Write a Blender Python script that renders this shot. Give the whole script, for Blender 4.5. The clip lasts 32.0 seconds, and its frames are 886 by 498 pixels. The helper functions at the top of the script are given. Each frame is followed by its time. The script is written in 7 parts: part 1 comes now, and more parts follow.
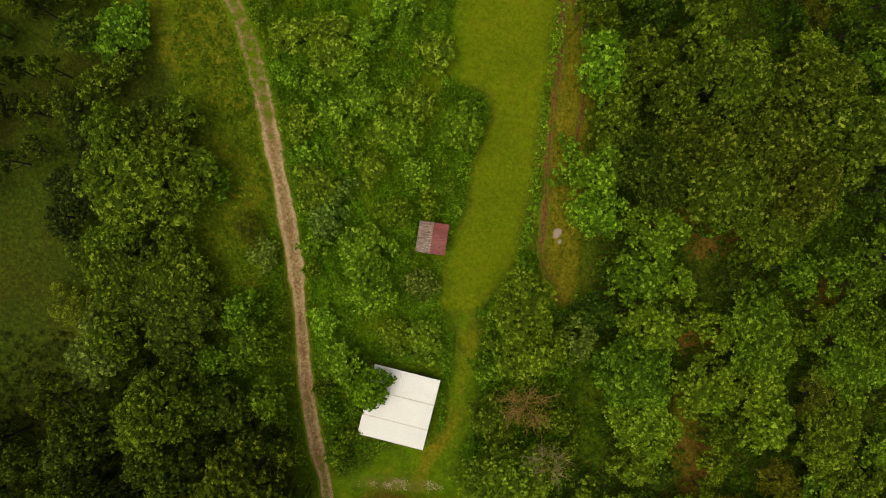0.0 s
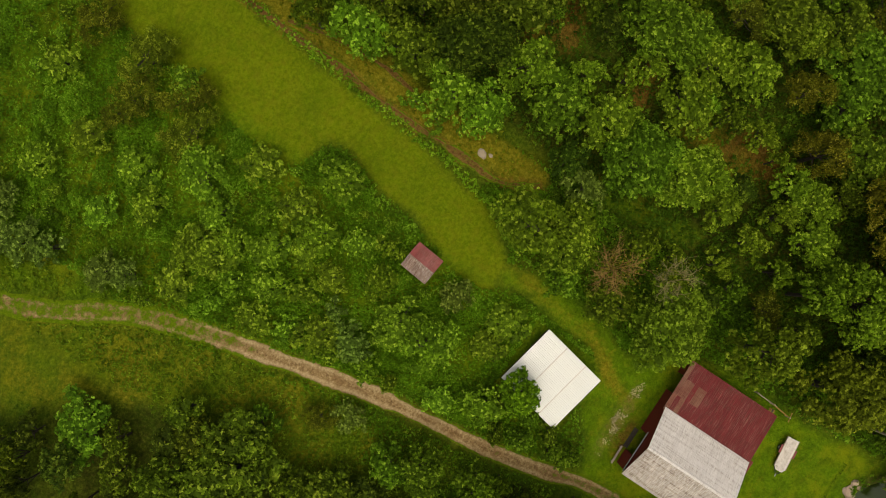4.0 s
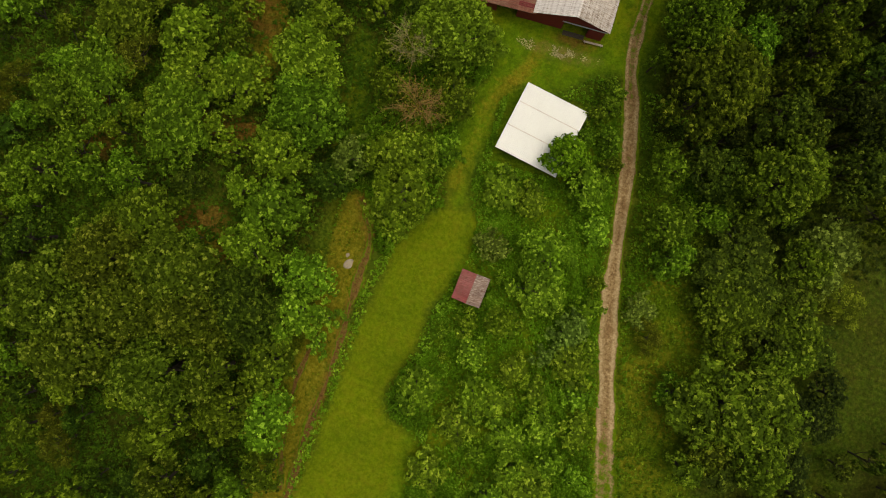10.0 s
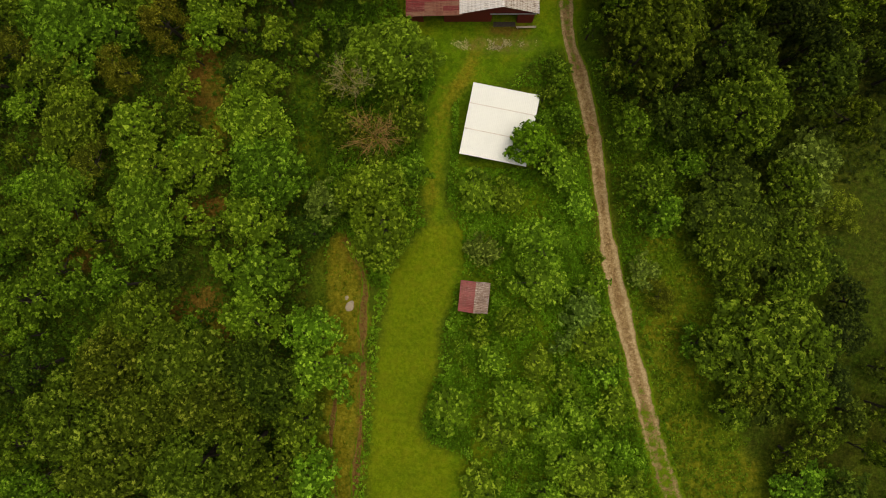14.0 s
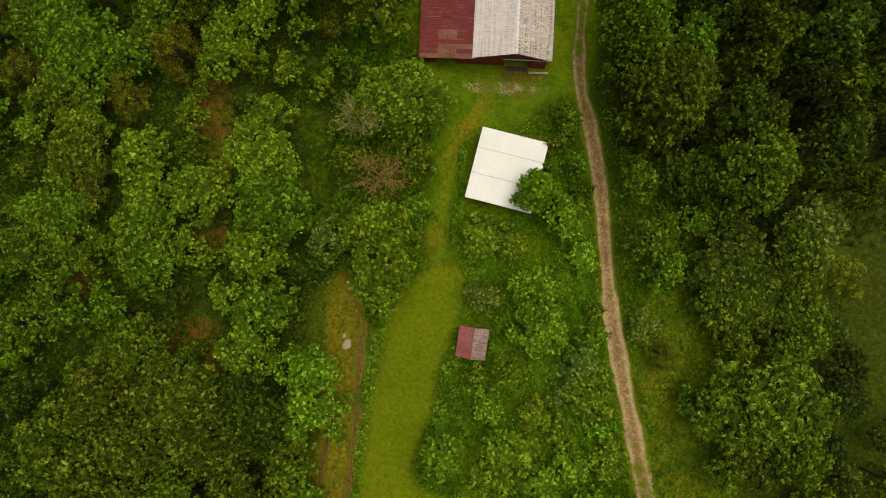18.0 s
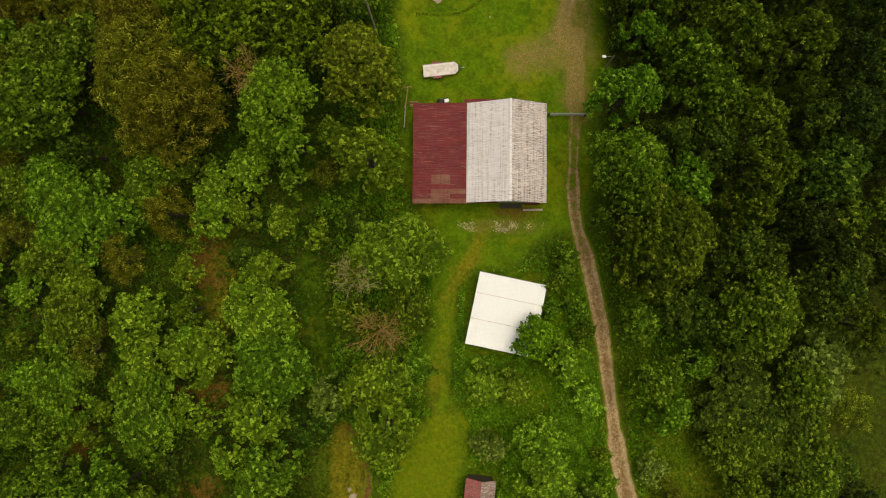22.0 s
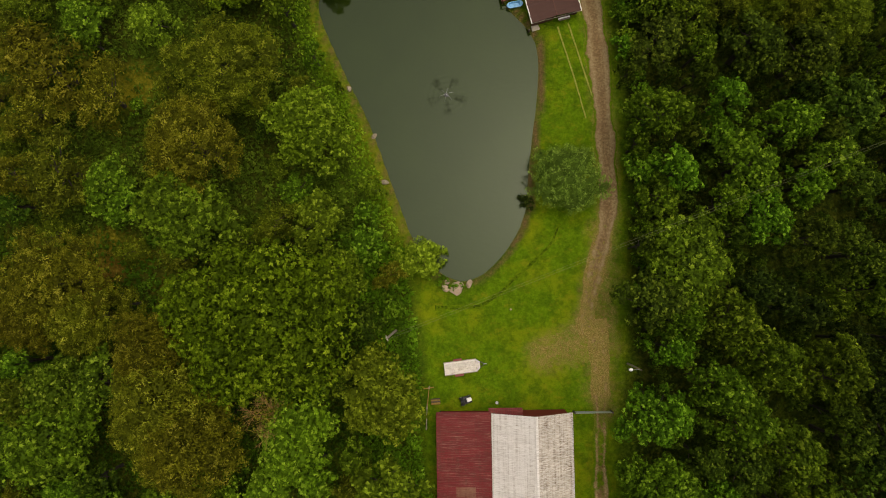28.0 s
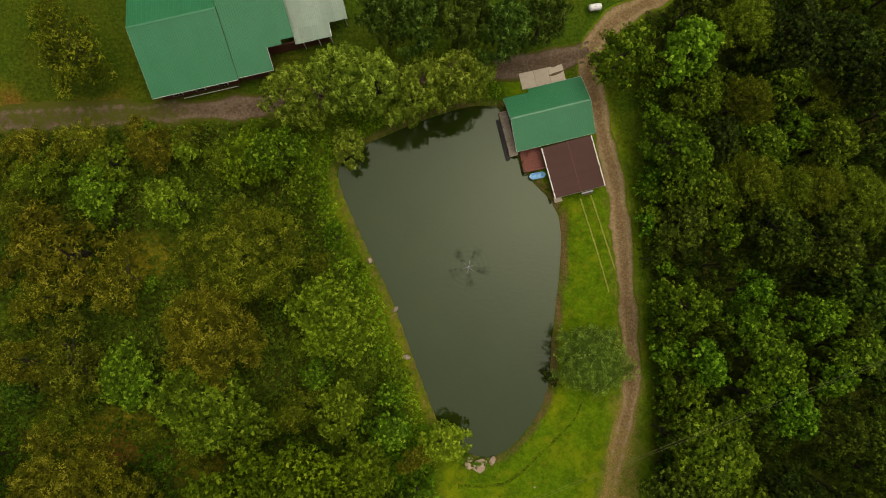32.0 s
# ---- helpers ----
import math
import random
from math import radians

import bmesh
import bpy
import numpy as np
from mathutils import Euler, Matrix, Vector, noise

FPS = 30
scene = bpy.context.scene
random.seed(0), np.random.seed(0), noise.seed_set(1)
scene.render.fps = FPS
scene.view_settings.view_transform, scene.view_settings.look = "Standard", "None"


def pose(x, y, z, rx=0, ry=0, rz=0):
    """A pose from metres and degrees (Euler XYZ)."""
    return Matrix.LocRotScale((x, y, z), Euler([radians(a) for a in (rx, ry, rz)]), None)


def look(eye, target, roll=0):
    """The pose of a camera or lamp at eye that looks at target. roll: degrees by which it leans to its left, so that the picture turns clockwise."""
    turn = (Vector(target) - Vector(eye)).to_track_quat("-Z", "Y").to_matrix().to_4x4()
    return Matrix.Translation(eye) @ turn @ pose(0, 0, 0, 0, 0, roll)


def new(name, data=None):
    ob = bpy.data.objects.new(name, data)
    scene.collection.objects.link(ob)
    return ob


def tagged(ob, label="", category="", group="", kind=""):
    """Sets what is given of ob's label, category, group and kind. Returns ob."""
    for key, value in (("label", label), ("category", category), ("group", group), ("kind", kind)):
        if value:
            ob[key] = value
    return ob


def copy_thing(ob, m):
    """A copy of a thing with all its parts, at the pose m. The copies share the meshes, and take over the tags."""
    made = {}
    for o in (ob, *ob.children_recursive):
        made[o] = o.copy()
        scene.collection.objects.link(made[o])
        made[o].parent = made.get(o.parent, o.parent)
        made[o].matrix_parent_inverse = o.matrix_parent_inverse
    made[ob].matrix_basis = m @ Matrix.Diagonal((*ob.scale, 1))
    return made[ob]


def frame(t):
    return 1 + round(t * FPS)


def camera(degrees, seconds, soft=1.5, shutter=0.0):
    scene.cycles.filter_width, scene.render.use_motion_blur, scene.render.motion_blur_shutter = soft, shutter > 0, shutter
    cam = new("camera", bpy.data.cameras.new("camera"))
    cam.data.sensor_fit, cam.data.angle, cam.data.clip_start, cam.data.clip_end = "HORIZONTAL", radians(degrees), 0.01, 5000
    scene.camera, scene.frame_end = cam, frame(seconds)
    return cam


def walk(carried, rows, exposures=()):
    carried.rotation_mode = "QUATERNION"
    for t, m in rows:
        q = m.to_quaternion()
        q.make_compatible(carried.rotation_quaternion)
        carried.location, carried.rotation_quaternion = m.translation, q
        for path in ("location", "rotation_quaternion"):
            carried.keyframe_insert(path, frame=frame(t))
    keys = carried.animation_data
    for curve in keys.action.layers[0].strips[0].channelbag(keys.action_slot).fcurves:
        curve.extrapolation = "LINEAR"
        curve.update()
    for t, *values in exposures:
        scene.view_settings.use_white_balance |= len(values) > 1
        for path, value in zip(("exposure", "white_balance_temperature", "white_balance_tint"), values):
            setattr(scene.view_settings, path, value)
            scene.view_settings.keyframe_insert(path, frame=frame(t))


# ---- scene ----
# ---------------------------------------------------------------- camera
cam = camera(70, 32.0, soft=1.0)
PATH = [
    (0, 2.83, -34.70, 79.78, -0.73, 0.47, 183.17),
    (0.5, 2.68, -34.72, 79.77, -0.80, 0.40, 177.19),
    (1, 2.65, -34.66, 79.80, -0.73, 0.21, 170.07),
    (1.5, 2.63, -34.49, 79.81, -0.53, 0.07, 162.94),
    (2, 2.79, -34.27, 79.77, -0.25, -0.10, 155.56),
    (2.5, 2.83, -34.02, 79.72, 0.02, -0.17, 147.74),
    (3, 2.86, -33.77, 79.71, 0.34, -0.14, 140.53),
    (3.5, 2.78, -33.61, 79.76, 0.51, -0.12, 132.67),
    (5.5, 0.97, -33.02, 79.76, -0.18, 0.40, 97.49),
    (6, 0.76, -32.95, 79.80, -0.25, 0.36, 89.58),
    (6.5, 0.61, -32.75, 79.79, -0.28, 0.32, 81.03),
    (7, 0.54, -32.52, 79.82, -0.32, 0.35, 72.70),
    (7.5, 0.47, -32.34, 79.88, -0.19, 0.27, 63.72),
    (8, 0.39, -32.24, 79.90, -0.14, 0.19, 53.53),
    (8.5, 0.30, -32.10, 79.90, -0.09, 0.09, 44.90),
    (9, 0.29, -31.85, 79.86, -0.02, 0.15, 36.39),
    (9.5, 0.41, -31.52, 79.81, 0.01, 0.25, 26.07),
    (10, 0.67, -31.18, 79.82, 0.04, 0.38, 16.26),
    (10.5, 1.05, -30.84, 79.81, 0.05, 0.59, 7.06),
    (11, 1.47, -30.51, 79.79, 0.02, 0.78, -0.82),
    (11.5, 1.83, -30.24, 79.74, -0.04, 0.87, -7.86),
    (12, 2.18, -30.10, 79.69, -0.04, 0.91, -13.78),
    (12.5, 2.30, -29.93, 79.71, -0.04, 0.93, -15.66),
    (13, 2.33, -29.72, 79.73, 0.01, 0.84, -15.78),
    (13.5, 2.24, -29.47, 79.73, 0.06, 0.84, -9.31),
    (14, 2.13, -29.33, 79.70, 0.17, 0.88, 0.48),
    (14.5, 2.06, -29.31, 79.70, 0.30, 0.91, 5.97),
    (15, 2.03, -29.25, 79.65, 0.40, 0.91, 7.00),
    (15.7, 1.95, -28.98, 79.55, 0.54, 0.90, 5.60),
    (16.5, 1.87, -28.39, 79.41, 0.66, 0.88, 4.39),
    (17, 1.88, -27.49, 79.40, 0.66, 0.92, 4.13),
    (17.5, 1.88, -26.38, 79.38, 0.80, 0.94, 3.79),
    (18, 1.87, -25.09, 79.35, 1.03, 0.92, 3.47),
    (18.5, 1.85, -23.66, 79.33, 1.25, 0.92, 3.19),
    (19, 1.82, -22.06, 79.31, 1.50, 0.92, 2.92),
    (19.5, 1.74, -20.24, 79.28, 1.73, 0.92, 2.69),
    (20, 1.64, -18.21, 79.27, 1.90, 0.93, 2.44),
    (20.5, 1.56, -15.94, 79.28, 2.03, 0.93, 2.20),
    (21, 1.46, -13.47, 79.28, 2.09, 0.94, 1.76),
    (21.5, 1.31, -10.85, 79.26, 2.11, 0.89, 1.10),
    (22, 1.13, -8.24, 79.23, 2.12, 0.85, 0.93),
    (22.5, 0.91, -5.62, 79.19, 2.32, 0.76, 0.75),
    (23, 0.68, -2.98, 79.15, 2.54, 0.69, 0.53),
    (23.5, 0.46, -0.16, 79.07, 2.72, 0.67, 0.38),
    (24, 0.27, 2.84, 79.06, 2.86, 0.68, 0.15),
    (24.5, -0.01, 6.00, 79.06, 2.91, 0.64, -0.05),
    (25, -0.36, 9.41, 79.06, 2.91, 0.61, -0.33),
    (25.5, -0.59, 12.83, 79.04, 2.87, 0.64, -0.33),
    (27.5, -1.32, 26.81, 79.04, 2.57, 1.06, -0.34),
    (28, -1.87, 29.64, 79.06, 2.84, 0.94, -0.46),
    (28.5, -2.39, 32.51, 79.05, 3.08, 0.86, -0.48),
    (29, -2.94, 35.49, 79.05, 3.17, 0.77, -0.45),
    (29.5, -3.61, 38.48, 79.07, 3.26, 0.56, -0.50),
    (30, -4.41, 41.61, 79.12, 3.17, 0.26, -0.46),
    (30.5, -5.25, 44.74, 79.20, 3.00, -0.11, -0.52),
    (31, -6.02, 47.62, 79.23, 2.94, -0.45, -0.54),
    (31.5, -6.66, 50.23, 79.23, 2.88, -0.67, -0.58),
    (32, -7.13, 52.64, 79.20, 2.86, -0.79, -0.56),
]
EXPOSURE = [(0, -0.03, 6900, 9), (8, -0.02, 6900, 9), (14, 0.0, 6900, 9), (18, 0.03, 6900, 9), (22, 0.10, 6900, 9), (25.5, 0.11, 6900, 9), (28.5, 0.02, 6900, 9),
            (32, 0.01, 6900, 9)]
walk(cam, [(t, pose(x, y, z, rx, ry, rz)) for t, x, y, z, rx, ry, rz in PATH], EXPOSURE)
SKY, SUN = 0.085, 1.5

WATER, FOUNTAIN = -4.5, (-2.6, 54.4)

# ---------------------------------------------------------------- light
world = bpy.data.worlds.new("overcast_sky")
scene.world = world
world.use_nodes = True
sky = world.node_tree.nodes.new("ShaderNodeTexSky")
sky.sky_type = "NISHITA"
sky.sun_disc = False
sky.sun_elevation, sky.sun_rotation = radians(76), radians(55)
sky.dust_density, sky.air_density, sky.ozone_density = 9.0, 0.6, 0.2
world.node_tree.links.new(sky.outputs[0], world.node_tree.nodes["Background"].inputs[0])
world.node_tree.nodes["Background"].inputs[1].default_value = SKY

sun = new("sun", bpy.data.lights.new("sun", "SUN"))
sun.data.energy, sun.data.angle, sun.data.color = SUN, radians(80), (1.0, 0.97, 0.90)
sun.matrix_world = look((20, 14, 98), (0, 0, 0))


# ---------------------------------------------------------------- node materials
class Nodes:
    """A short way to write node trees."""

    def __init__(self, name):
        self.m = bpy.data.materials.new(name)
        self.m.use_nodes = True
        self.t = self.m.node_tree
        self.b = self.t.nodes["Principled BSDF"]

    def put(self, socket, value):
        if isinstance(value, bpy.types.NodeSocket):
            self.t.links.new(value, socket)
        elif isinstance(value, tuple) and len(value) == 3 and socket.type == "RGBA":
            socket.default_value = (*value, 1)
        else:
            socket.default_value = value

    def node(self, kind, **values):
        n = self.t.nodes.new("ShaderNode" + kind)
        for key, value in values.items():
            self.put(n.inputs[key.replace("_", " ")], value)
        return n

    def where(self, scale=(1, 1, 1), local=False):
        if local:
            v = self.t.nodes.new("ShaderNodeTexCoord").outputs["Object"]
        else:
            v = self.t.nodes.new("ShaderNodeNewGeometry").outputs["Position"]
        if scale == (1, 1, 1):
            return v
        return self.node("Mapping", Vector=v, Scale=scale).outputs[0]

    def noise(self, size, detail=4.0, rough=0.55, scale=(1, 1, 1), local=False):
        return self.node("TexNoise", Vector=self.where(scale, local), Scale=1 / size, Detail=detail, Roughness=rough).outputs[0]

    def ramp(self, fac, *stops):
        n = self.node("ValToRGB", Fac=fac)
        e = n.color_ramp.elements
        while len(e) < len(stops):
            e.new(0.5)
        for k, (at, colour) in zip(e, stops):
            k.position = at
            k.color = (*colour, 1) if isinstance(colour, tuple) else (colour, colour, colour, 1)
        return n.outputs[0]

    def mix(self, fac, a, b, how="MIX"):
        n = self.t.nodes.new("ShaderNodeMix")
        n.data_type, n.blend_type, n.clamp_factor = "RGBA", how, True
        for k, v in zip((0, 6, 7), (fac, a, b)):
            self.put(n.inputs[k], v)
        return n.outputs[2]

    def maths(self, how, a, b=0.0):
        n = self.t.nodes.new("ShaderNodeMath")
        n.operation = how
        self.put(n.inputs[0], a)
        self.put(n.inputs[1], b)
        return n.outputs[0]

    def random(self):
        return self.t.nodes.new("ShaderNodeObjectInfo").outputs["Random"]

    def attribute(self, name):
        n = self.t.nodes.new("ShaderNodeAttribute")
        n.attribute_name = name
        return n.outputs["Fac"]

    def vary(self, colour, hue=0.5, value=1.0, saturation=1.0):
        return self.node("HueSaturation", Hue=hue, Value=value, Saturation=saturation, Color=colour).outputs[0]

    def done(self, colour, rough=0.7, metal=0.0, bump=None, strength=0.3, distance=0.05, gloss=0.5):
        self.put(self.b.inputs["Base Color"], colour)
        self.put(self.b.inputs["Roughness"], rough)
        self.put(self.b.inputs["Metallic"], metal)
        self.put(self.b.inputs["Specular IOR Level"], gloss)
        if bump is not None:
            n = self.node("Bump", Strength=strength, Distance=distance, Height=bump)
            self.t.links.new(n.outputs[0], self.b.inputs["Normal"])
        return self.m


def leaf_material(name, dark, mid, light, sheen=0.06, differ=0.34):
    """Leaves: each spray its own shade, each plant its own tint, thin enough to let some light through."""
    k = Nodes(name)
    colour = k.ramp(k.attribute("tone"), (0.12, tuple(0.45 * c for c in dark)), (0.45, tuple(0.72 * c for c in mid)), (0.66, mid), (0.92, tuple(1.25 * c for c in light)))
    own = k.random()
    colour = k.vary(colour, hue=k.maths("ADD", k.maths("MULTIPLY", own, 0.030), 0.484),
                    value=k.maths("ADD", k.maths("MULTIPLY", own, differ), 1.0 - differ / 2))
    patch = k.ramp(k.noise(2.2, 3), (0.3, 0.72), (0.7, 1.2))
    colour = k.mix(1.0, colour, patch, "MULTIPLY")
    k.done(colour, 0.65, gloss=sheen)
    thin = k.node("BsdfTranslucent", Color=k.mix(1.0, colour, (1.0, 1.0, 0.5), "MULTIPLY"))
    both = k.node("MixShader", Fac=0.25)
    out = k.t.nodes["Material Output"]
    k.t.links.new(k.b.outputs[0], both.inputs[1])
    k.t.links.new(thin.outputs[0], both.inputs[2])
    k.t.links.new(both.outputs[0], out.inputs[0])
    return k.m


LEAF_GREEN = leaf_material("leaf_green", (0.0433, 0.089, 0.00424), (0.114, 0.204, 0.00705), (0.223, 0.321, 0.0227))
# darker copy of the green leaf: shade of the eastern wood put into the colour
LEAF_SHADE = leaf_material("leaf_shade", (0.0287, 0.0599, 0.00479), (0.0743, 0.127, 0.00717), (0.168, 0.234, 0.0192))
LEAF_LIGHT = leaf_material("leaf_light", (0.0678, 0.152, 0.00693), (0.165, 0.3, 0.0104), (0.306, 0.45, 0.0348))
LEAF_EAST = leaf_material("leaf_east", (0.0325, 0.0666, 0.00284), (0.0994, 0.169, 0.00567), (0.23, 0.307, 0.0227), differ=0.4)
LEAF_OLIVE = leaf_material("leaf_olive", (0.0627, 0.0732, 0.00324), (0.159, 0.17, 0.00756), (0.286, 0.28, 0.0259), differ=0.34)
LEAF_LIME = leaf_material("leaf_lime", (0.0712, 0.127, 0.0048), (0.157, 0.236, 0.0096), (0.266, 0.356, 0.0264), differ=0.2)
LEAF_OAK = leaf_material("leaf_oak", (0.042, 0.0782, 0.00288), (0.11, 0.168, 0.0072), (0.246, 0.302, 0.0288), differ=0.25)
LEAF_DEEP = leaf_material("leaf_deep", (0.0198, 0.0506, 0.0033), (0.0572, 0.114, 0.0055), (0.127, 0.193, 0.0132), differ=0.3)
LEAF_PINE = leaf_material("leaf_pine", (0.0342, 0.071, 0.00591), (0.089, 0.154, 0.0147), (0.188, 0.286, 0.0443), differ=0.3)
# darkest leaf copy: wood shade put into the colour; also one truly dark bush
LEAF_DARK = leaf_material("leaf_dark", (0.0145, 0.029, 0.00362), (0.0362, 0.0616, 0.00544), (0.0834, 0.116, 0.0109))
LEAF_WILLOW = leaf_material("leaf_willow", (0.0956, 0.165, 0.00961), (0.232, 0.331, 0.024), (0.407, 0.515, 0.0721), differ=0.25)
LEAF_GREY = leaf_material("leaf_grey", (0.0676, 0.123, 0.0104), (0.144, 0.224, 0.0225), (0.242, 0.334, 0.0518), differ=0.12)
LEAF_WEED = leaf_material("leaf_weed", (0.0408, 0.104, 0.00415), (0.156, 0.325, 0.0104), (0.383, 0.578, 0.0457))
LEAF_RANK = leaf_material("leaf_rank", (0.0252, 0.0746, 0.00266), (0.096, 0.233, 0.00666), (0.236, 0.414, 0.0293))
LEAF_FERN = leaf_material("leaf_fern", (0.054, 0.085, 0.003), (0.122, 0.168, 0.005), (0.21, 0.235, 0.014))
LEAF_SCRUB = leaf_material("leaf_scrub", (0.0511, 0.0858, 0.0033), (0.131, 0.176, 0.0066), (0.227, 0.264, 0.0198))
LEAF_FIELD = leaf_material("leaf_field", (0.045, 0.0924, 0.003), (0.111, 0.185, 0.006), (0.232, 0.297, 0.018))
# leaves of the wood floor, darkened so that gaps between trees look shaded
LEAF_FLOOR_SHADE = leaf_material("leaf_floor_shade", (0.0195, 0.0416, 0.0026), (0.0546, 0.101, 0.0039), (0.13, 0.179, 0.0104))
LEAF_EDGE = leaf_material("leaf_edge", (0.0354, 0.0898, 0.00286), (0.109, 0.221, 0.00715), (0.23, 0.37, 0.0243), differ=0.4)
LEAF_FRESH = leaf_material("leaf_fresh", (0.048, 0.102, 0.003), (0.122, 0.226, 0.005), (0.235, 0.35, 0.018))
LEAF_CLOVER = leaf_material("clover_bloom", (0.44, 0.43, 0.16), (0.66, 0.62, 0.32), (0.70, 0.66, 0.42))
LEAF_BRIGHT = leaf_material("leaf_bright", (0.129, 0.208, 0.0078), (0.262, 0.37, 0.0156), (0.402, 0.52, 0.039), differ=0.1)
LEAF_BROWN = leaf_material("leaf_brown", (0.0452, 0.0592, 0.00363), (0.112, 0.133, 0.00605), (0.201, 0.22, 0.0182))


def bark_material(name, a, b):
    k = Nodes(name)
    n = k.noise(0.12, 5, 0.6, (1, 1, 0.25))
    return k.done(k.ramp(n, (0.3, a), (0.7, b)), 0.9, bump=n, strength=0.6)


BARK = bark_material("bark", (0.018, 0.014, 0.008), (0.060, 0.047, 0.030))
DEAD_WOOD = bark_material("dead_wood", (0.17, 0.105, 0.020), (0.36, 0.225, 0.055))
PALE_WOOD = bark_material("pale_dead_wood", (0.17, 0.15, 0.045), (0.36, 0.32, 0.12))


def ground_material():
    k = Nodes("ground_cover")
    fine, mid, big = k.noise(0.16, 5, 0.7), k.noise(1.1, 4, 0.6), k.noise(7.0, 4, 0.6)
    tuft = k.noise(0.42, 6, 0.75)
    rough_grass = k.ramp(tuft, (0.28, (0.018, 0.036, 0.002)), (0.5, (0.050, 0.084, 0.004)), (0.75, (0.105, 0.138, 0.010)))
    tint = k.ramp(big, (0.35, (0.75, 0.95, 0.9)), (0.65, (1.2, 1.0, 1.0)))
    rough_grass = k.mix(1.0, rough_grass, tint, "MULTIPLY")
    lawn = k.ramp(tuft, (0.25, (0.064, 0.102, 0.002)), (0.5, (0.112, 0.158, 0.003)), (0.78, (0.185, 0.22, 0.010)))
    lawn = k.mix(k.ramp(mid, (0.42, 0.0), (0.75, 0.5)), lawn, k.ramp(fine, (0.3, (0.105, 0.108, 0.004)), (0.7, (0.175, 0.155, 0.010))))
    lawn = k.mix(k.ramp(big, (0.42, 0.0), (0.66, 0.55)), lawn, k.ramp(tuft, (0.3, (0.050, 0.092, 0.002)), (0.7, (0.098, 0.155, 0.004))))
    yard = k.ramp(tuft, (0.25, (0.042, 0.090, 0.002)), (0.5, (0.080, 0.148, 0.003)), (0.78, (0.140, 0.205, 0.008)))
    yard = k.mix(k.ramp(big, (0.48, 0.0), (0.68, 0.65)), yard, k.ramp(fine, (0.3, (0.14, 0.170, 0.003)), (0.7, (0.24, 0.245, 0.008))))
    yard = k.mix(k.ramp(k.noise(2.0, 5, 0.7), (0.46, 0.0), (0.66, 0.8)), yard, k.ramp(tuft, (0.3, (0.030, 0.066, 0.002)), (0.7, (0.054, 0.108, 0.003))))
    yard = k.mix(k.ramp(k.noise(1.4, 5, 0.7, (1, 1.3, 1)), (0.54, 0.0), (0.70, 0.6)), yard, k.ramp(fine, (0.3, (0.12, 0.130, 0.004)), (0.7, (0.20, 0.19, 0.012))))
    dry = k.ramp(tuft, (0.27, (0.066, 0.068, 0.003)), (0.52, (0.172, 0.148, 0.008)), (0.8, (0.31, 0.245, 0.03)))
    # brown woodland litter, made darker to put tree shade into the colour
    shaded_litter = k.ramp(tuft, (0.3, (0.012, 0.016, 0.002)), (0.55, (0.036, 0.040, 0.005)), (0.85, (0.10, 0.090, 0.018)))
    soil = k.ramp(tuft, (0.27, (0.058, 0.028, 0.006)), (0.55, (0.150, 0.078, 0.014)), (0.85, (0.26, 0.17, 0.045)))
    chips = k.ramp(k.noise(0.12, 5, 0.8), (0.33, (0.085, 0.064, 0.012)), (0.52, (0.220, 0.160, 0.045)), (0.72, (0.45, 0.36, 0.15)))
    wet = k.ramp(fine, (0.3, (0.050, 0.034, 0.012)), (0.7, (0.20, 0.130, 0.05)))
    edge = k.maths("MULTIPLY", k.maths("SUBTRACT", k.noise(0.7, 6, 0.75), 0.5), 2.4)
    colour = rough_grass
    for name, what in (("shaded_litter", shaded_litter), ("lawn", lawn), ("yard", yard), ("dry", dry), ("soil", soil), ("chips", chips), ("wet", wet)):
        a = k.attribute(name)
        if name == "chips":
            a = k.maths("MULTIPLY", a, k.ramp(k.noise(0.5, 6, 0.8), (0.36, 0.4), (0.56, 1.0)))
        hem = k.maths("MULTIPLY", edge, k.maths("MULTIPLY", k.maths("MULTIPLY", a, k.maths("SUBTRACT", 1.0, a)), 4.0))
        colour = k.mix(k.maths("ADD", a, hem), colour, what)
    return k.done(colour, 0.95, bump=k.maths("ADD", tuft, k.maths("MULTIPLY", mid, 2.0)), strength=0.9, distance=0.2, gloss=0.05)


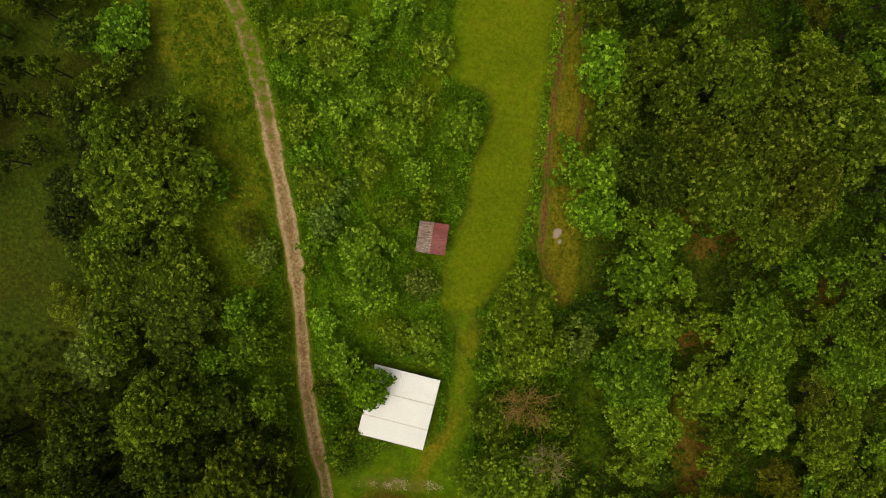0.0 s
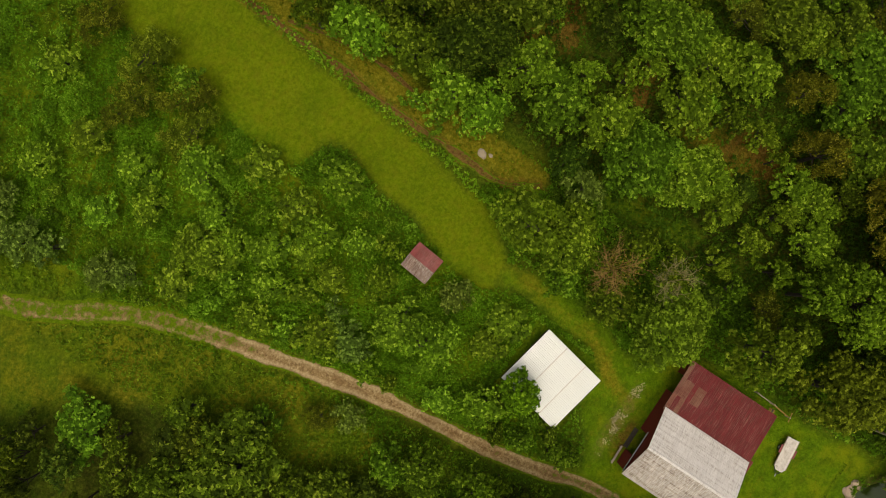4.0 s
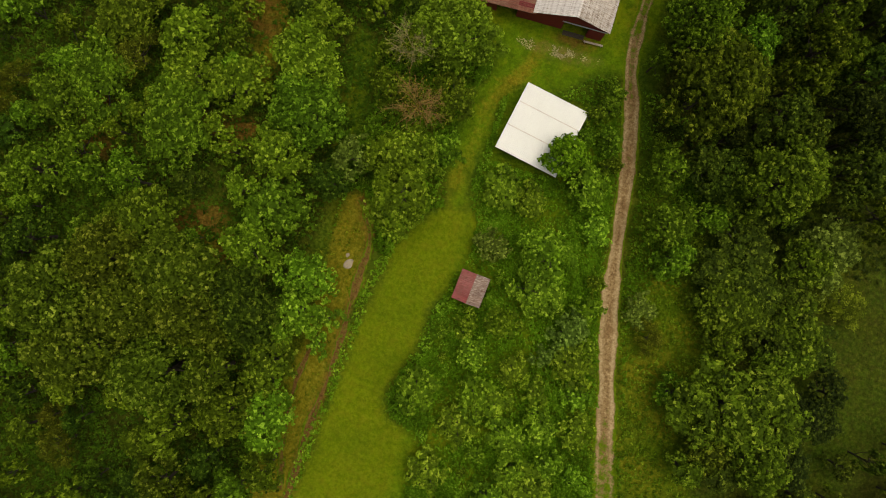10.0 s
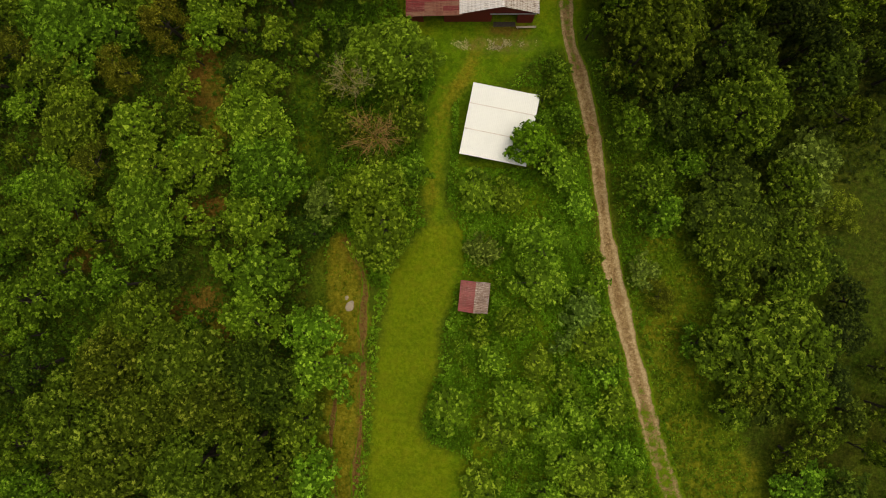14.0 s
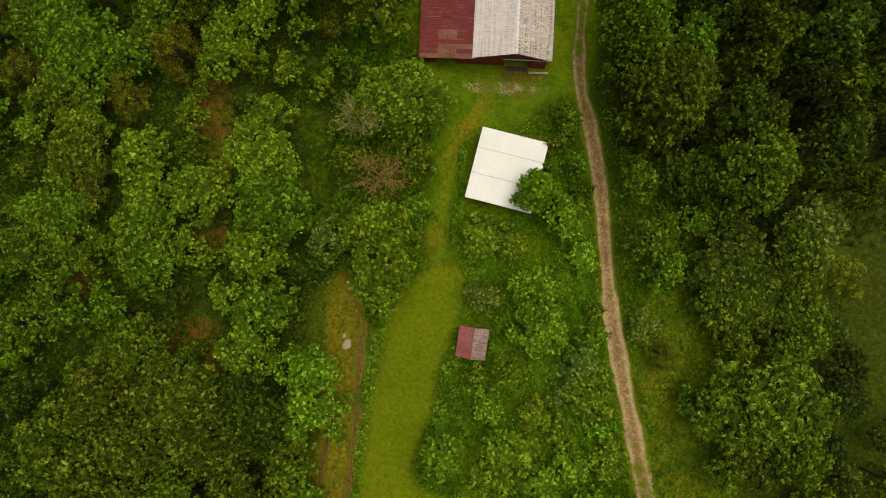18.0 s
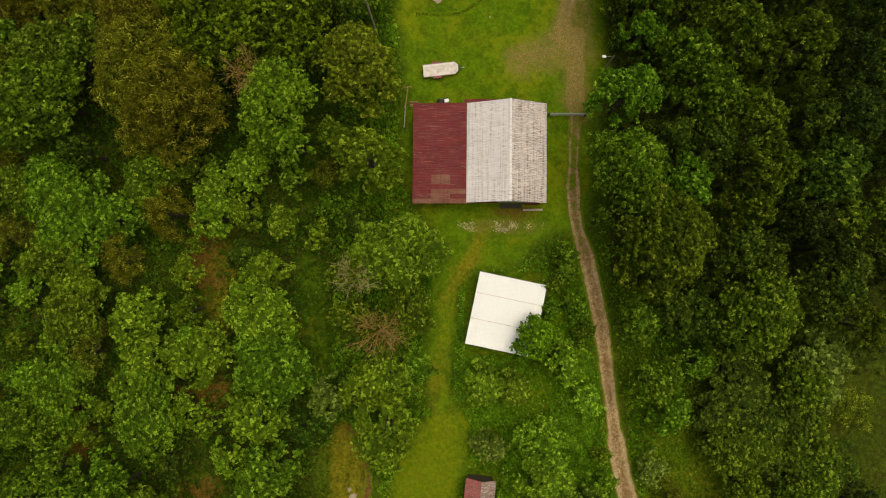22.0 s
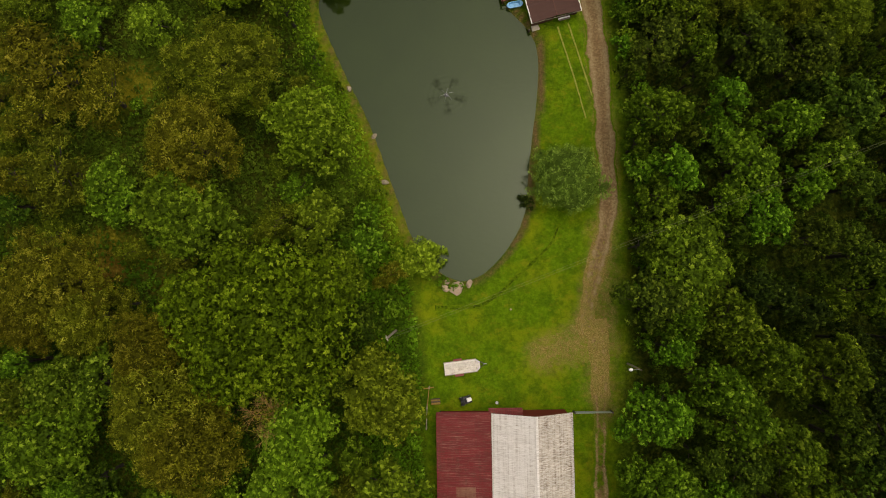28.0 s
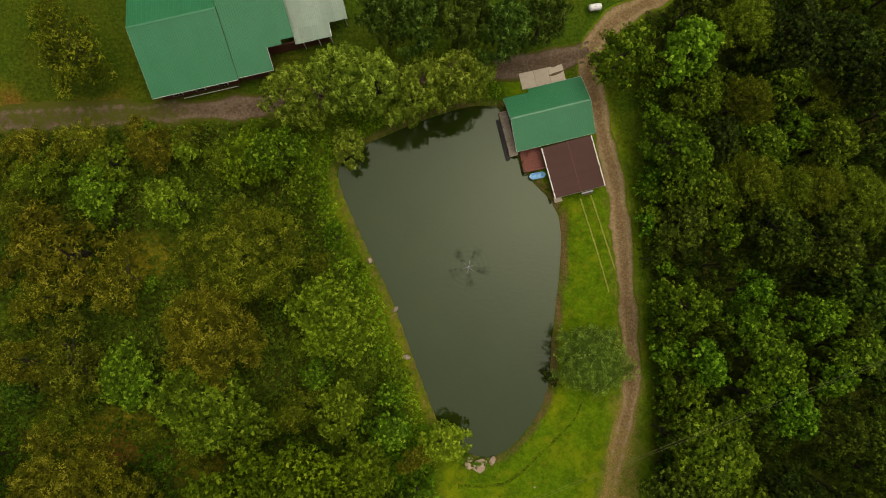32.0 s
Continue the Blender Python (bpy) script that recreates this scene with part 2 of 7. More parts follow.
def track_material(name, pale, brown, dark, red, dull=0.0):
    """Bare earth: pale and dry, or red and damp, with grass where wheels do not run."""
    k = Nodes(name)
    fine, mid, big = k.noise(0.32, 7, 0.85), k.noise(0.8, 6, 0.75), k.noise(4.0, 3, 0.6)
    wheel = k.maths("MULTIPLY", k.attribute("wheel"), k.attribute("pale"))
    a = k.ramp(fine, (0.36, dark), (0.5, brown), (0.64, pale))
    b = k.mix(k.maths("MULTIPLY", wheel, k.ramp(mid, (0.3, 0.35), (0.6, 1.0))), a, k.ramp(fine, (0.34, brown), (0.58, pale)))
    b = k.mix(k.maths("MULTIPLY", k.maths("SUBTRACT", 1.0, k.attribute("wheel")), k.ramp(mid, (0.35, 0.05), (0.62, 0.5))), b, k.ramp(fine, (0.3, dark), (0.7, red)))
    c = k.mix(k.ramp(mid, (0.52, 0.0), (0.72, 0.55)), b, k.ramp(fine, (0.3, dark), (0.7, red)))
    c = k.mix(k.ramp(big, (0.5, 0.0), (0.7, 0.5)), c, k.ramp(fine, (0.3, dark), (0.65, red)))
    grass = k.ramp(k.noise(0.35, 6, 0.75), (0.27, (0.042, 0.078, 0.003)), (0.52, (0.084, 0.136, 0.004)), (0.8, (0.155, 0.195, 0.012)))
    grass = k.mix(dull, grass, (0.060, 0.056, 0.012))
    straw = k.ramp(k.noise(0.12, 5, 0.8), (0.33, (0.085, 0.064, 0.012)), (0.52, (0.220, 0.160, 0.045)), (0.72, (0.45, 0.36, 0.15)))
    grass = k.mix(k.maths("MULTIPLY", k.attribute("straw"), k.ramp(mid, (0.3, 0.5), (0.6, 1.0))), grass, straw)
    cover = k.maths("ADD", k.attribute("grass"), k.maths("MULTIPLY", k.maths("SUBTRACT", k.mix(0.5, k.noise(1.0, 5, 0.7), fine), 0.5), 2.6))
    c = k.mix(k.ramp(cover, (0.4, 0.0), (0.62, 1.0)), c, grass)
    return k.done(c, 0.95, bump=k.maths("ADD", fine, mid), strength=0.6, distance=0.06, gloss=0.02)


GROUND = ground_material()
TRACK = track_material("bare_earth_track", (0.46, 0.365, 0.195), (0.265, 0.182, 0.078), (0.076, 0.047, 0.017), (0.185, 0.098, 0.034))
DRIVE = track_material("gravel_drive", (0.34, 0.265, 0.140), (0.205, 0.145, 0.068), (0.110, 0.072, 0.030), (0.170, 0.092, 0.040))
LANE = track_material("grey_gravel_lane", (0.20, 0.155, 0.105), (0.115, 0.083, 0.052), (0.05, 0.037, 0.021), (0.10, 0.062, 0.034), 0.8)
RUT = track_material("red_brown_rut", (0.19, 0.125, 0.035), (0.120, 0.070, 0.018), (0.040, 0.024, 0.006), (0.140, 0.066, 0.016))
MOWN = track_material("long_dark_grass", (0.050, 0.085, 0.004), (0.034, 0.062, 0.003), (0.016, 0.032, 0.002), (0.050, 0.070, 0.004))
MARK = track_material("pale_wheel_mark", (0.34, 0.34, 0.10), (0.22, 0.235, 0.04), (0.10, 0.135, 0.012), (0.2, 0.21, 0.03))


def sheet_metal(name, paint, rust, wear, amount, rough=0.45, metal=0.0, streak=(1, 1, 1), differ=0.2, bands=None, scratch=None, joint_colour=(0.07, 0.012, 0.012), age=0.0, gloss=0.22):
    """Ribbed roofing sheets, with rust, dirt that runs down them and sheets of slightly different age."""
    k = Nodes(name)
    big, stain, fine = k.noise(2.5, 4, 0.6), k.noise(0.35, 5, 0.7, streak), k.noise(0.05, 3, 0.7)
    own = k.maths("ADD", k.maths("MULTIPLY", k.random(), differ), 1.0 - differ / 2)
    colour = k.vary(k.mix(k.ramp(big, (0.35, 0.0), (0.7, 0.6)), paint, wear), value=own)
    spots = k.maths("MULTIPLY", k.ramp(stain, (0.48 - age, 0.0), (0.72 - 2 * age, 1.0)), k.ramp(big, (0.25, 0.35), (0.7, 1.0)))
    if bands:
        rows = k.ramp(k.noise(0.55, 3, 0.6, bands), (0.46, 0.0), (0.66, 1.0))
        spots = k.maths("ADD", k.maths("MULTIPLY", spots, 0.75), k.maths("MULTIPLY", rows, k.ramp(stain, (0.36, 0.0), (0.62, 0.7))))
    colour = k.mix(k.maths("MULTIPLY", spots, amount), colour, rust)
    if scratch:
        worn = k.ramp(k.noise(0.30, 5, 0.75, (0.16, 4.2, 1)), (0.56 - age / 2, 0.0), (0.68 - age, 0.85))
        colour = k.mix(k.maths("MULTIPLY", worn, k.ramp(big, (0.34, 0.30), (0.60, 1.0))), colour, scratch)
        joint = k.ramp(k.noise(0.22, 3, 0.6, (0.05, 3.4, 1)), (0.52, 0.0), (0.66, 0.32))
        colour = k.mix(joint, colour, joint_colour)
    colour = k.mix(0.25, colour, k.ramp(fine, (0.3, 0.35), (0.7, 1.0)), "MULTIPLY")
    return k.done(colour, k.ramp(stain, (0.3, rough), (0.7, min(1.0, rough + 0.3))), metal, bump=stain, strength=0.15, distance=0.02, gloss=gloss)


ROOF_RED = sheet_metal("red_roof_paint", (0.158, 0.012, 0.014), (0.085, 0.034, 0.020), (0.175, 0.030, 0.028), 0.7, 0.5, 0, (0.22, 2.6, 1), 0.28, (2.6, 0.10, 1), (0.30, 0.15, 0.11), age=0.05)
ROOF_FADED = sheet_metal("faded_red_roof", (0.185, 0.075, 0.048), (0.13, 0.035, 0.022), (0.25, 0.16, 0.10), 0.9, 0.7, 0, (0.22, 2.6, 1), 0.3, (2.6, 0.10, 1), (0.30, 0.24, 0.16))
ROOF_ZINC = sheet_metal("grey_zinc_roof", (0.71, 0.68, 0.635), (0.22, 0.18, 0.12), (0.74, 0.72, 0.69), 0.8, 0.42, 0.0, (0.14, 4.2, 1), 0.10, (2.4, 0.07, 1), (0.36, 0.32, 0.25), (0.50, 0.47, 0.42))
ROOF_ZINC_WORN = sheet_metal("rusty_zinc_roof", (0.63, 0.59, 0.52), (0.12, 0.075, 0.04), (0.70, 0.67, 0.61), 0.9, 0.5, 0.0, (0.14, 3.4, 1), 0.16, (1.8, 0.10, 1), (0.27, 0.20, 0.12), (0.42, 0.36, 0.28), age=0.06)
ROOF_WHITE = sheet_metal("white_roof_paint", (0.80, 0.82, 0.75), (0.60, 0.57, 0.44), (0.78, 0.80, 0.74), 0.10, 0.45, 0.0, (1, 1, 1), 0.02)
ROOF_GREEN = sheet_metal("green_roof_paint", (0.022, 0.180, 0.064), (0.04, 0.155, 0.072), (0.032, 0.205, 0.082), 0.3, 0.30, 0.0, (1, 1, 1), 0.06, gloss=0.6)
ROOF_BROWN = sheet_metal("brown_roof_paint", (0.066, 0.030, 0.022), (0.09, 0.050, 0.034), (0.080, 0.038, 0.028), 0.5, 0.55, 0.0, (1, 1, 1), 0.03)
ROOF_SHED_GREY = sheet_metal("rusty_shed_roof", (0.30, 0.22, 0.17), (0.11, 0.055, 0.035), (0.42, 0.34, 0.27), 1.0, 0.6, 0, (0.3, 3.0, 1), 0.3, (2.4, 0.3, 1), (0.58, 0.52, 0.44), age=0.07)
ROOF_SHED_RED = sheet_metal("worn_red_shed_roof", (0.27, 0.065, 0.060), (0.18, 0.085, 0.055), (0.36, 0.15, 0.13), 0.9, 0.55, 0, (0.3, 3.0, 1), 0.3, (2.4, 0.3, 1), (0.42, 0.28, 0.24))
ROOF_PORCH = sheet_metal("pale_porch_roof", (0.24, 0.32, 0.24), (0.18, 0.21, 0.15), (0.31, 0.38, 0.30), 0.4, 0.4)


def paint_material(name, colour, worn, rough=0.7, size=0.3, gloss=0.4):
    k = Nodes(name)
    n = k.noise(size, 5, 0.7)
    c = k.vary(k.mix(k.ramp(n, (0.45, 0.0), (0.75, 1.0)), colour, worn), value=k.maths("ADD", k.maths("MULTIPLY", k.random(), 0.2), 0.9))
    return k.done(c, rough, bump=n, strength=0.2, distance=0.02, gloss=gloss)


WALL_RED = paint_material("red_barn_boards", (0.20, 0.018, 0.016), (0.12, 0.02, 0.018))
WALL_DARK = paint_material("dark_old_boards", (0.055, 0.042, 0.03), (0.10, 0.075, 0.05))
WALL_LOG = paint_material("red_brown_siding", (0.11, 0.035, 0.022), (0.07, 0.03, 0.02))
TRIM_WHITE = paint_material("white_trim", (0.72, 0.70, 0.64), (0.55, 0.51, 0.43), 0.5)
PLANK_GREY = paint_material("weathered_planks", (0.34, 0.29, 0.21), (0.20, 0.16, 0.11), 0.85)
PLANK_RED = paint_material("red_stained_planks", (0.165, 0.055, 0.036), (0.10, 0.042, 0.03), 0.8)
CONCRETE = paint_material("concrete", (0.42, 0.37, 0.28), (0.33, 0.28, 0.20), 0.9)
BED_WHITE = paint_material("worn_white_bed", (0.62, 0.58, 0.50), (0.38, 0.33, 0.26), 0.6, 0.5)
FENDER_RED = paint_material("red_fender_paint", (0.20, 0.035, 0.03), (0.12, 0.05, 0.04), 0.5)
GATE_GREEN = paint_material("faded_green_steel", (0.15, 0.19, 0.12), (0.22, 0.22, 0.16), 0.5)
STEEL = paint_material("galvanised_steel", (0.33, 0.34, 0.33), (0.22, 0.21, 0.19), 0.45)
RUBBER = paint_material("black_rubber", (0.018, 0.018, 0.018), (0.035, 0.033, 0.03), 0.85)
KAYAK_BLUE = paint_material("blue_hull", (0.14, 0.38, 0.62), (0.22, 0.45, 0.66), 0.35)
TANK_WHITE = paint_material("white_tank_paint", (0.75, 0.75, 0.72), (0.6, 0.58, 0.52), 0.4)
BLACK_PAINT = paint_material("black_metal", (0.02, 0.02, 0.02), (0.05, 0.045, 0.04), 0.5)
STONE = paint_material("pale_fieldstone", (0.38, 0.29, 0.20), (0.24, 0.18, 0.12), 0.9, 0.4)
STONE_GREY = paint_material("grey_stone", (0.30, 0.25, 0.17), (0.17, 0.14, 0.09), 0.9, 0.3)
CABLE = paint_material("cable", (0.17, 0.18, 0.07), (0.13, 0.14, 0.06), 0.6)
GLASS_DARK = Nodes("window_glass").done((0.02, 0.025, 0.03), 0.05)


def water_material():
    k = Nodes("pond_water")
    ripple = k.noise(0.9, 3, 0.5, (1, 2.2, 1))
    swell = k.noise(9.0, 3, 0.5)
    # rings that run out from the fountain
    off = k.node("VectorMath", )
    off.operation = "DISTANCE"
    k.put(off.inputs[0], k.where())
    off.inputs[1].default_value = (FOUNTAIN[0], FOUNTAIN[1], WATER)
    d = off.outputs["Value"]
    near = k.ramp(k.maths("DIVIDE", d, 3.6), (0.0, 1.0), (0.8, 0.7), (1.0, 0.0))
    rings = k.maths("MULTIPLY", k.maths("SINE", k.maths("MULTIPLY", d, 9.0)), near)
    height = k.maths("ADD", k.maths("MULTIPLY", ripple, 0.35), k.maths("MULTIPLY", rings, 0.06))
    # petals where the jets fall: weaker sky reflection put into colour and gloss
    parts = k.node("SeparateXYZ", Vector=k.where())
    turn = k.maths("ARCTAN2", k.maths("SUBTRACT", parts.outputs[1], FOUNTAIN[1]), k.maths("SUBTRACT", parts.outputs[0], FOUNTAIN[0]))
    petal = k.ramp(k.maths("COSINE", k.maths("MULTIPLY", k.maths("ADD", turn, 0.25), 5.0)), (0.05, 0.0), (0.6, 1.0))
    band = k.ramp(k.maths("DIVIDE", k.maths("ADD", d, k.maths("MULTIPLY", ripple, 0.8)), 3.4), (0.28, 0.0), (0.5, 1.0), (0.8, 0.8), (0.98, 0.0))
    dim_petals = k.maths("MULTIPLY", k.maths("MULTIPLY", petal, band), k.ramp(k.noise(0.9, 4, 0.7), (0.38, 0.0), (0.62, 1.0)))
    colour = k.ramp(swell, (0.3, (0.012, 0.021, 0.002)), (0.7, (0.016, 0.027, 0.003)))
    colour = k.mix(k.maths("MULTIPLY", dim_petals, 0.8), colour, (0.010, 0.014, 0.004))
    m = k.done(colour, 0.05, bump=height, strength=0.22, distance=0.1, gloss=k.maths("SUBTRACT", 0.47, k.maths("MULTIPLY", dim_petals, 0.28)))
    k.b.inputs["IOR"].default_value = 1.333
    k.b.inputs["Specular Tint"].default_value = (0.86, 1.0, 0.80, 1)
    return m


WATER_SURFACE = water_material()
SPRAY = paint_material("water_spray", (0.75, 0.78, 0.76), (0.6, 0.62, 0.6), 0.3)


# ---------------------------------------------------------------- plan helpers
def value_noise(x, y, size, seed=0):
    """Smooth noise from 0 to 1 for arrays of places."""
    gx, gy = np.asarray(x) / size + 1000.0, np.asarray(y) / size + 1000.0
    ix, iy = np.floor(gx).astype(np.int64), np.floor(gy).astype(np.int64)
    fx, fy = gx - ix, gy - iy
    fx, fy = fx * fx * (3 - 2 * fx), fy * fy * (3 - 2 * fy)

    def corner(a, b):
        h = (a * 374761393 + b * 668265263 + seed * 974711) & 0x7FFFFFFF
        h = ((h ^ (h >> 13)) * 1274126177) & 0x7FFFFFFF
        return ((h ^ (h >> 16)) & 0xFFFF) / 65535.0

    low = corner(ix, iy) * (1 - fx) + corner(ix + 1, iy) * fx
    high = corner(ix, iy + 1) * (1 - fx) + corner(ix + 1, iy + 1) * fx
    return low * (1 - fy) + high * fy


def clumps(x, y, size, seed=0):
    """Round clumps side by side: how high each place lies on its clump (0 to 1), and a number for the clump."""
    gx, gy = np.asarray(x) / size, np.asarray(y) / size
    ix, iy = np.floor(gx).astype(np.int64), np.floor(gy).astype(np.int64)
    best, own = np.full(gx.shape, 9.0), np.zeros(gx.shape)
    for i in (-1, 0, 1):
        for j in (-1, 0, 1):
            h = ((ix + i) * 374761393 + (iy + j) * 668265263 + seed * 974711) & 0x7FFFFFFF
            h = ((h ^ (h >> 13)) * 1274126177) & 0x7FFFFFFF
            h = h ^ (h >> 16)
            d = np.hypot(ix + i + (h & 255) / 255.0 - gx, iy + j + (h >> 8 & 255) / 255.0 - gy)
            own = np.where(d < best, (h >> 16 & 255) / 255.0, own)
            best = np.minimum(best, d)
    return np.sqrt(np.clip(1 - (best / 0.72) ** 2, 0, 1)), own


def smooth_line(points, closed=False, steps=8):
    """A rounded line through the points."""
    p = [Vector(q) for q in points]
    n, out = len(p), []
    for i in range(n if closed else n - 1):
        a, b = p[i], p[(i + 1) % n]
        before = p[i - 1] if (i or closed) else a * 2 - b
        after = p[(i + 2) % n] if (closed or i + 2 < n) else b * 2 - a
        for k in range(steps):
            t = k / steps
            out.append(0.5 * (2 * a + (b - before) * t + (2 * before - 5 * a + 4 * b - after) * t * t + (3 * a - before - 3 * b + after) * t ** 3))
    if not closed:
        out.append(p[-1])
    return np.array([q[:2] for q in out])


def line_distance(line, x, y, closed=False):
    """The distance of each place from a line."""
    best = np.full(np.shape(x), 1e9)
    ends = np.roll(line, -1, 0) if closed else line[1:]
    for a, b in zip(line, ends):
        d = b - a
        t = np.clip(((x - a[0]) * d[0] + (y - a[1]) * d[1]) / max(d @ d, 1e-9), 0, 1)
        best = np.minimum(best, np.hypot(x - a[0] - t * d[0], y - a[1] - t * d[1]))
    return best


def outside(ring, x, y):
    """The distance from a closed outline: above 0 outside, below 0 inside."""
    within = np.zeros(np.shape(x), bool)
    for a, b in zip(ring, np.roll(ring, -1, 0)):
        over = (a[1] > y) != (b[1] > y)
        cut = a[0] + (y - a[1]) / (b[1] - a[1] if b[1] != a[1] else 1e-9) * (b[0] - a[0])
        within ^= over & (x < cut)
    d = line_distance(ring, x, y, True)
    return np.where(within, -d, d)


def step(a, b, v):
    t = np.clip((np.asarray(v) - a) / (b - a), 0, 1)
    return t * t * (3 - 2 * t)


# ---------------------------------------------------------------- the plan, in metres
TRACK_LINE = smooth_line([(44, -92), (40, -80), (36.0, -70.3), (31.2, -62.8), (27.9, -54.4), (25.3, -44.6), (23.4, -36.9), (22.0, -29.8),
                          (21.0, -21.5), (20.2, -14.5), (18.8, -7.2), (17.2, -1.4), (16.8, 4.5), (17.0, 12.5), (17.0, 18.9), (16.6, 24.5)])
DRIVE_LINE = smooth_line([(15.2, 22.0), (15.6, 26.0), (16.6, 30.6), (18.0, 35.7), (18.5, 39.5), (18.45, 44.0), (18.1, 51.0), (17.7, 58.0), (17.0, 65.0),
                          (15.8, 70.5), (14.9, 75.0), (13.9, 80.2), (14.3, 83.6), (17.2, 87.1), (20.5, 89.0), (25, 92), (30, 100)])
LANE_LINE = smooth_line([(14.2, 83.2), (10.7, 82.3), (7.6, 81.4), (3.1, 81.0), (-6, 80.4), (-18, 77.8), (-30.0, 75.9), (-36.0, 75.5), (-41.9, 75.2),
                         (-49.3, 74.8), (-56.7, 74.5), (-70, 74.0), (-84, 73.6)])
POND_RING = smooth_line([(-1.1, 76.0), (-6.0, 74.9), (-12.1, 72.6), (-17.0, 70.2), (-19.8, 66.8), (-16.7, 58.5), (-12.9, 50.5), (-9.3, 40.6),
                         (-6.2, 33.2), (-1.8, 29.7), (1.9, 30.3), (5.6, 34.1), (7.7, 38.6), (8.4, 45.5), (9.3, 52.2), (9.8, 58.8),
                         (8.7, 62.7), (5.8, 66.0), (4.1, 69.0), (2.3, 75.0)], True, 6)
MEADOW_RING = smooth_line([(0.4, -25.4), (2.9, -26.4), (3.2, -30.2), (2.2, -34.5), (0.6, -40.0), (-0.3, -45.5), (-1.7, -50.0), (-0.9, -53.0),
                           (3.4, -55.4), (3.6, -62), (2.6, -69), (1.8, -76), (0.6, -83), (-0.6, -90), (-2, -97), (-9.5, -97), (-9.8, -89),
                           (-10.1, -78.5), (-9.3, -67.8), (-8.2, -56.0), (-7.3, -46.0), (-6.7, -38.0), (-5.2, -31.8), (-2.2, -27.0)], True, 5)
YARD_RING = smooth_line([(-0.3, -7.7), (-0.4, -5.2), (-2.2, -1.9), (-3.6, 0.4), (-5.2, 5.0), (-5.6, 14.0), (-5.6, 20.5), (-6.6, 27.0), (-6.8, 31.5), (-3, 28), (2.2, 29.5),
                         (6.2, 33.6), (8.6, 39), (9.2, 46), (10.0, 53), (10.6, 60), (9.8, 63), (7.0, 67), (5.5, 72), (3, 77.5), (2, 80.5), (6, 81),
                         (12.6, 79), (15.6, 77.5), (17.6, 73), (19.0, 66), (20.2, 56), (20.6, 44), (20.8, 36), (20.8, 27), (20.2, 18), (19.2, 12), (18.9, 2),
                         (17.2, -2.6), (15.0, -2.2), (12.6, -3.8), (8.4, -7.3), (3.6, -7.9), (1.9, -10.3), (1.6, -13.3), (1.4, -17), (0.9, -22), (1.4, -25.5),
                         (-0.8, -25.5), (-2.2, -20), (-1.9, -14.5), (-1.3, -10.6)], True, 4)
FOOT_LINE = smooth_line([(0.6, -28.0), (-0.5, -24.9), (-0.6, -20.8), (-0.1, -18.5), (0.3, -14.4), (0.7, -10.9), (2.1, -8.2), (3.6, -6.4), (4.8, -4.3), (5.5, -1.5)])
RUT_LINE = smooth_line([(-12.2, -84), (-11.6, -80.7), (-11.0, -76.4), (-10.3, -71.4), (-9.9, -65.0), (-9.8, -57.8), (-9.3, -52.0), (-9.0, -45.0), (-9.1, -38.0), (-9.0, -33.0), (-11.6, -28.0)])
SIDE_RUT_LINE = smooth_line([(-11.0, -66.0), (-12.0, -62.1), (-12.5, -58.5), (-13.0, -53.5), (-12.6, -49.3), (-12.0, -45.5), (-11.8, -42.0)])
GRASS_RING = smooth_line([(-18.4, -6.7), (-16.3, -8.1), (-13.9, -18.0), (-14.5, -25.0), (-17.4, -23.6), (-17.6, -14.0)], True, 4)
DRY_RING = smooth_line([(-15.5, -84), (-16.4, -72), (-12.8, -61), (-14.2, -53.5), (-13.2, -42), (-13.4, -33), (-12.6, -27.4), (-9.4, -31.0), (-9.0, -40), (-9.7, -52),
                        (-10.3, -67.8), (-11.8, -84)], True, 4)
FIELD_RING = smooth_line([(27, -27), (33, -30), (36, -40), (38, -52), (44, -62), (52, -72), (48, -84), (40, -78), (33, -64), (29.3, -54), (26.6, -43), (25, -34)], True, 4)
FAR_FIELD_RING = smooth_line([(44, -12), (58, -10), (66, -24), (60, -38), (48, -36), (44, -24)], True, 4)
CHIPS_RING = smooth_line([(8.3, 19.6), (10.1, 22.2), (14.3, 24.9), (16.2, 28.9), (17.1, 35.7), (17.5, 40.0), (19.2, 40.0), (19.2, 31.1), (19.0, 25.1), (18.8, 18.3), (17.9, 13.0), (16.2, 13.8), (15.3, 18.1), (12.4, 18.6)], True, 4)
MOWN_LINE = smooth_line([(12.2, 37.0), (10.8, 34.2), (8.3, 31.7), (6.5, 30.1), (4.8, 28.5), (3.0, 27.1), (1.3, 26.3), (-1.2, 26.1), (-4.6, 26.2)])
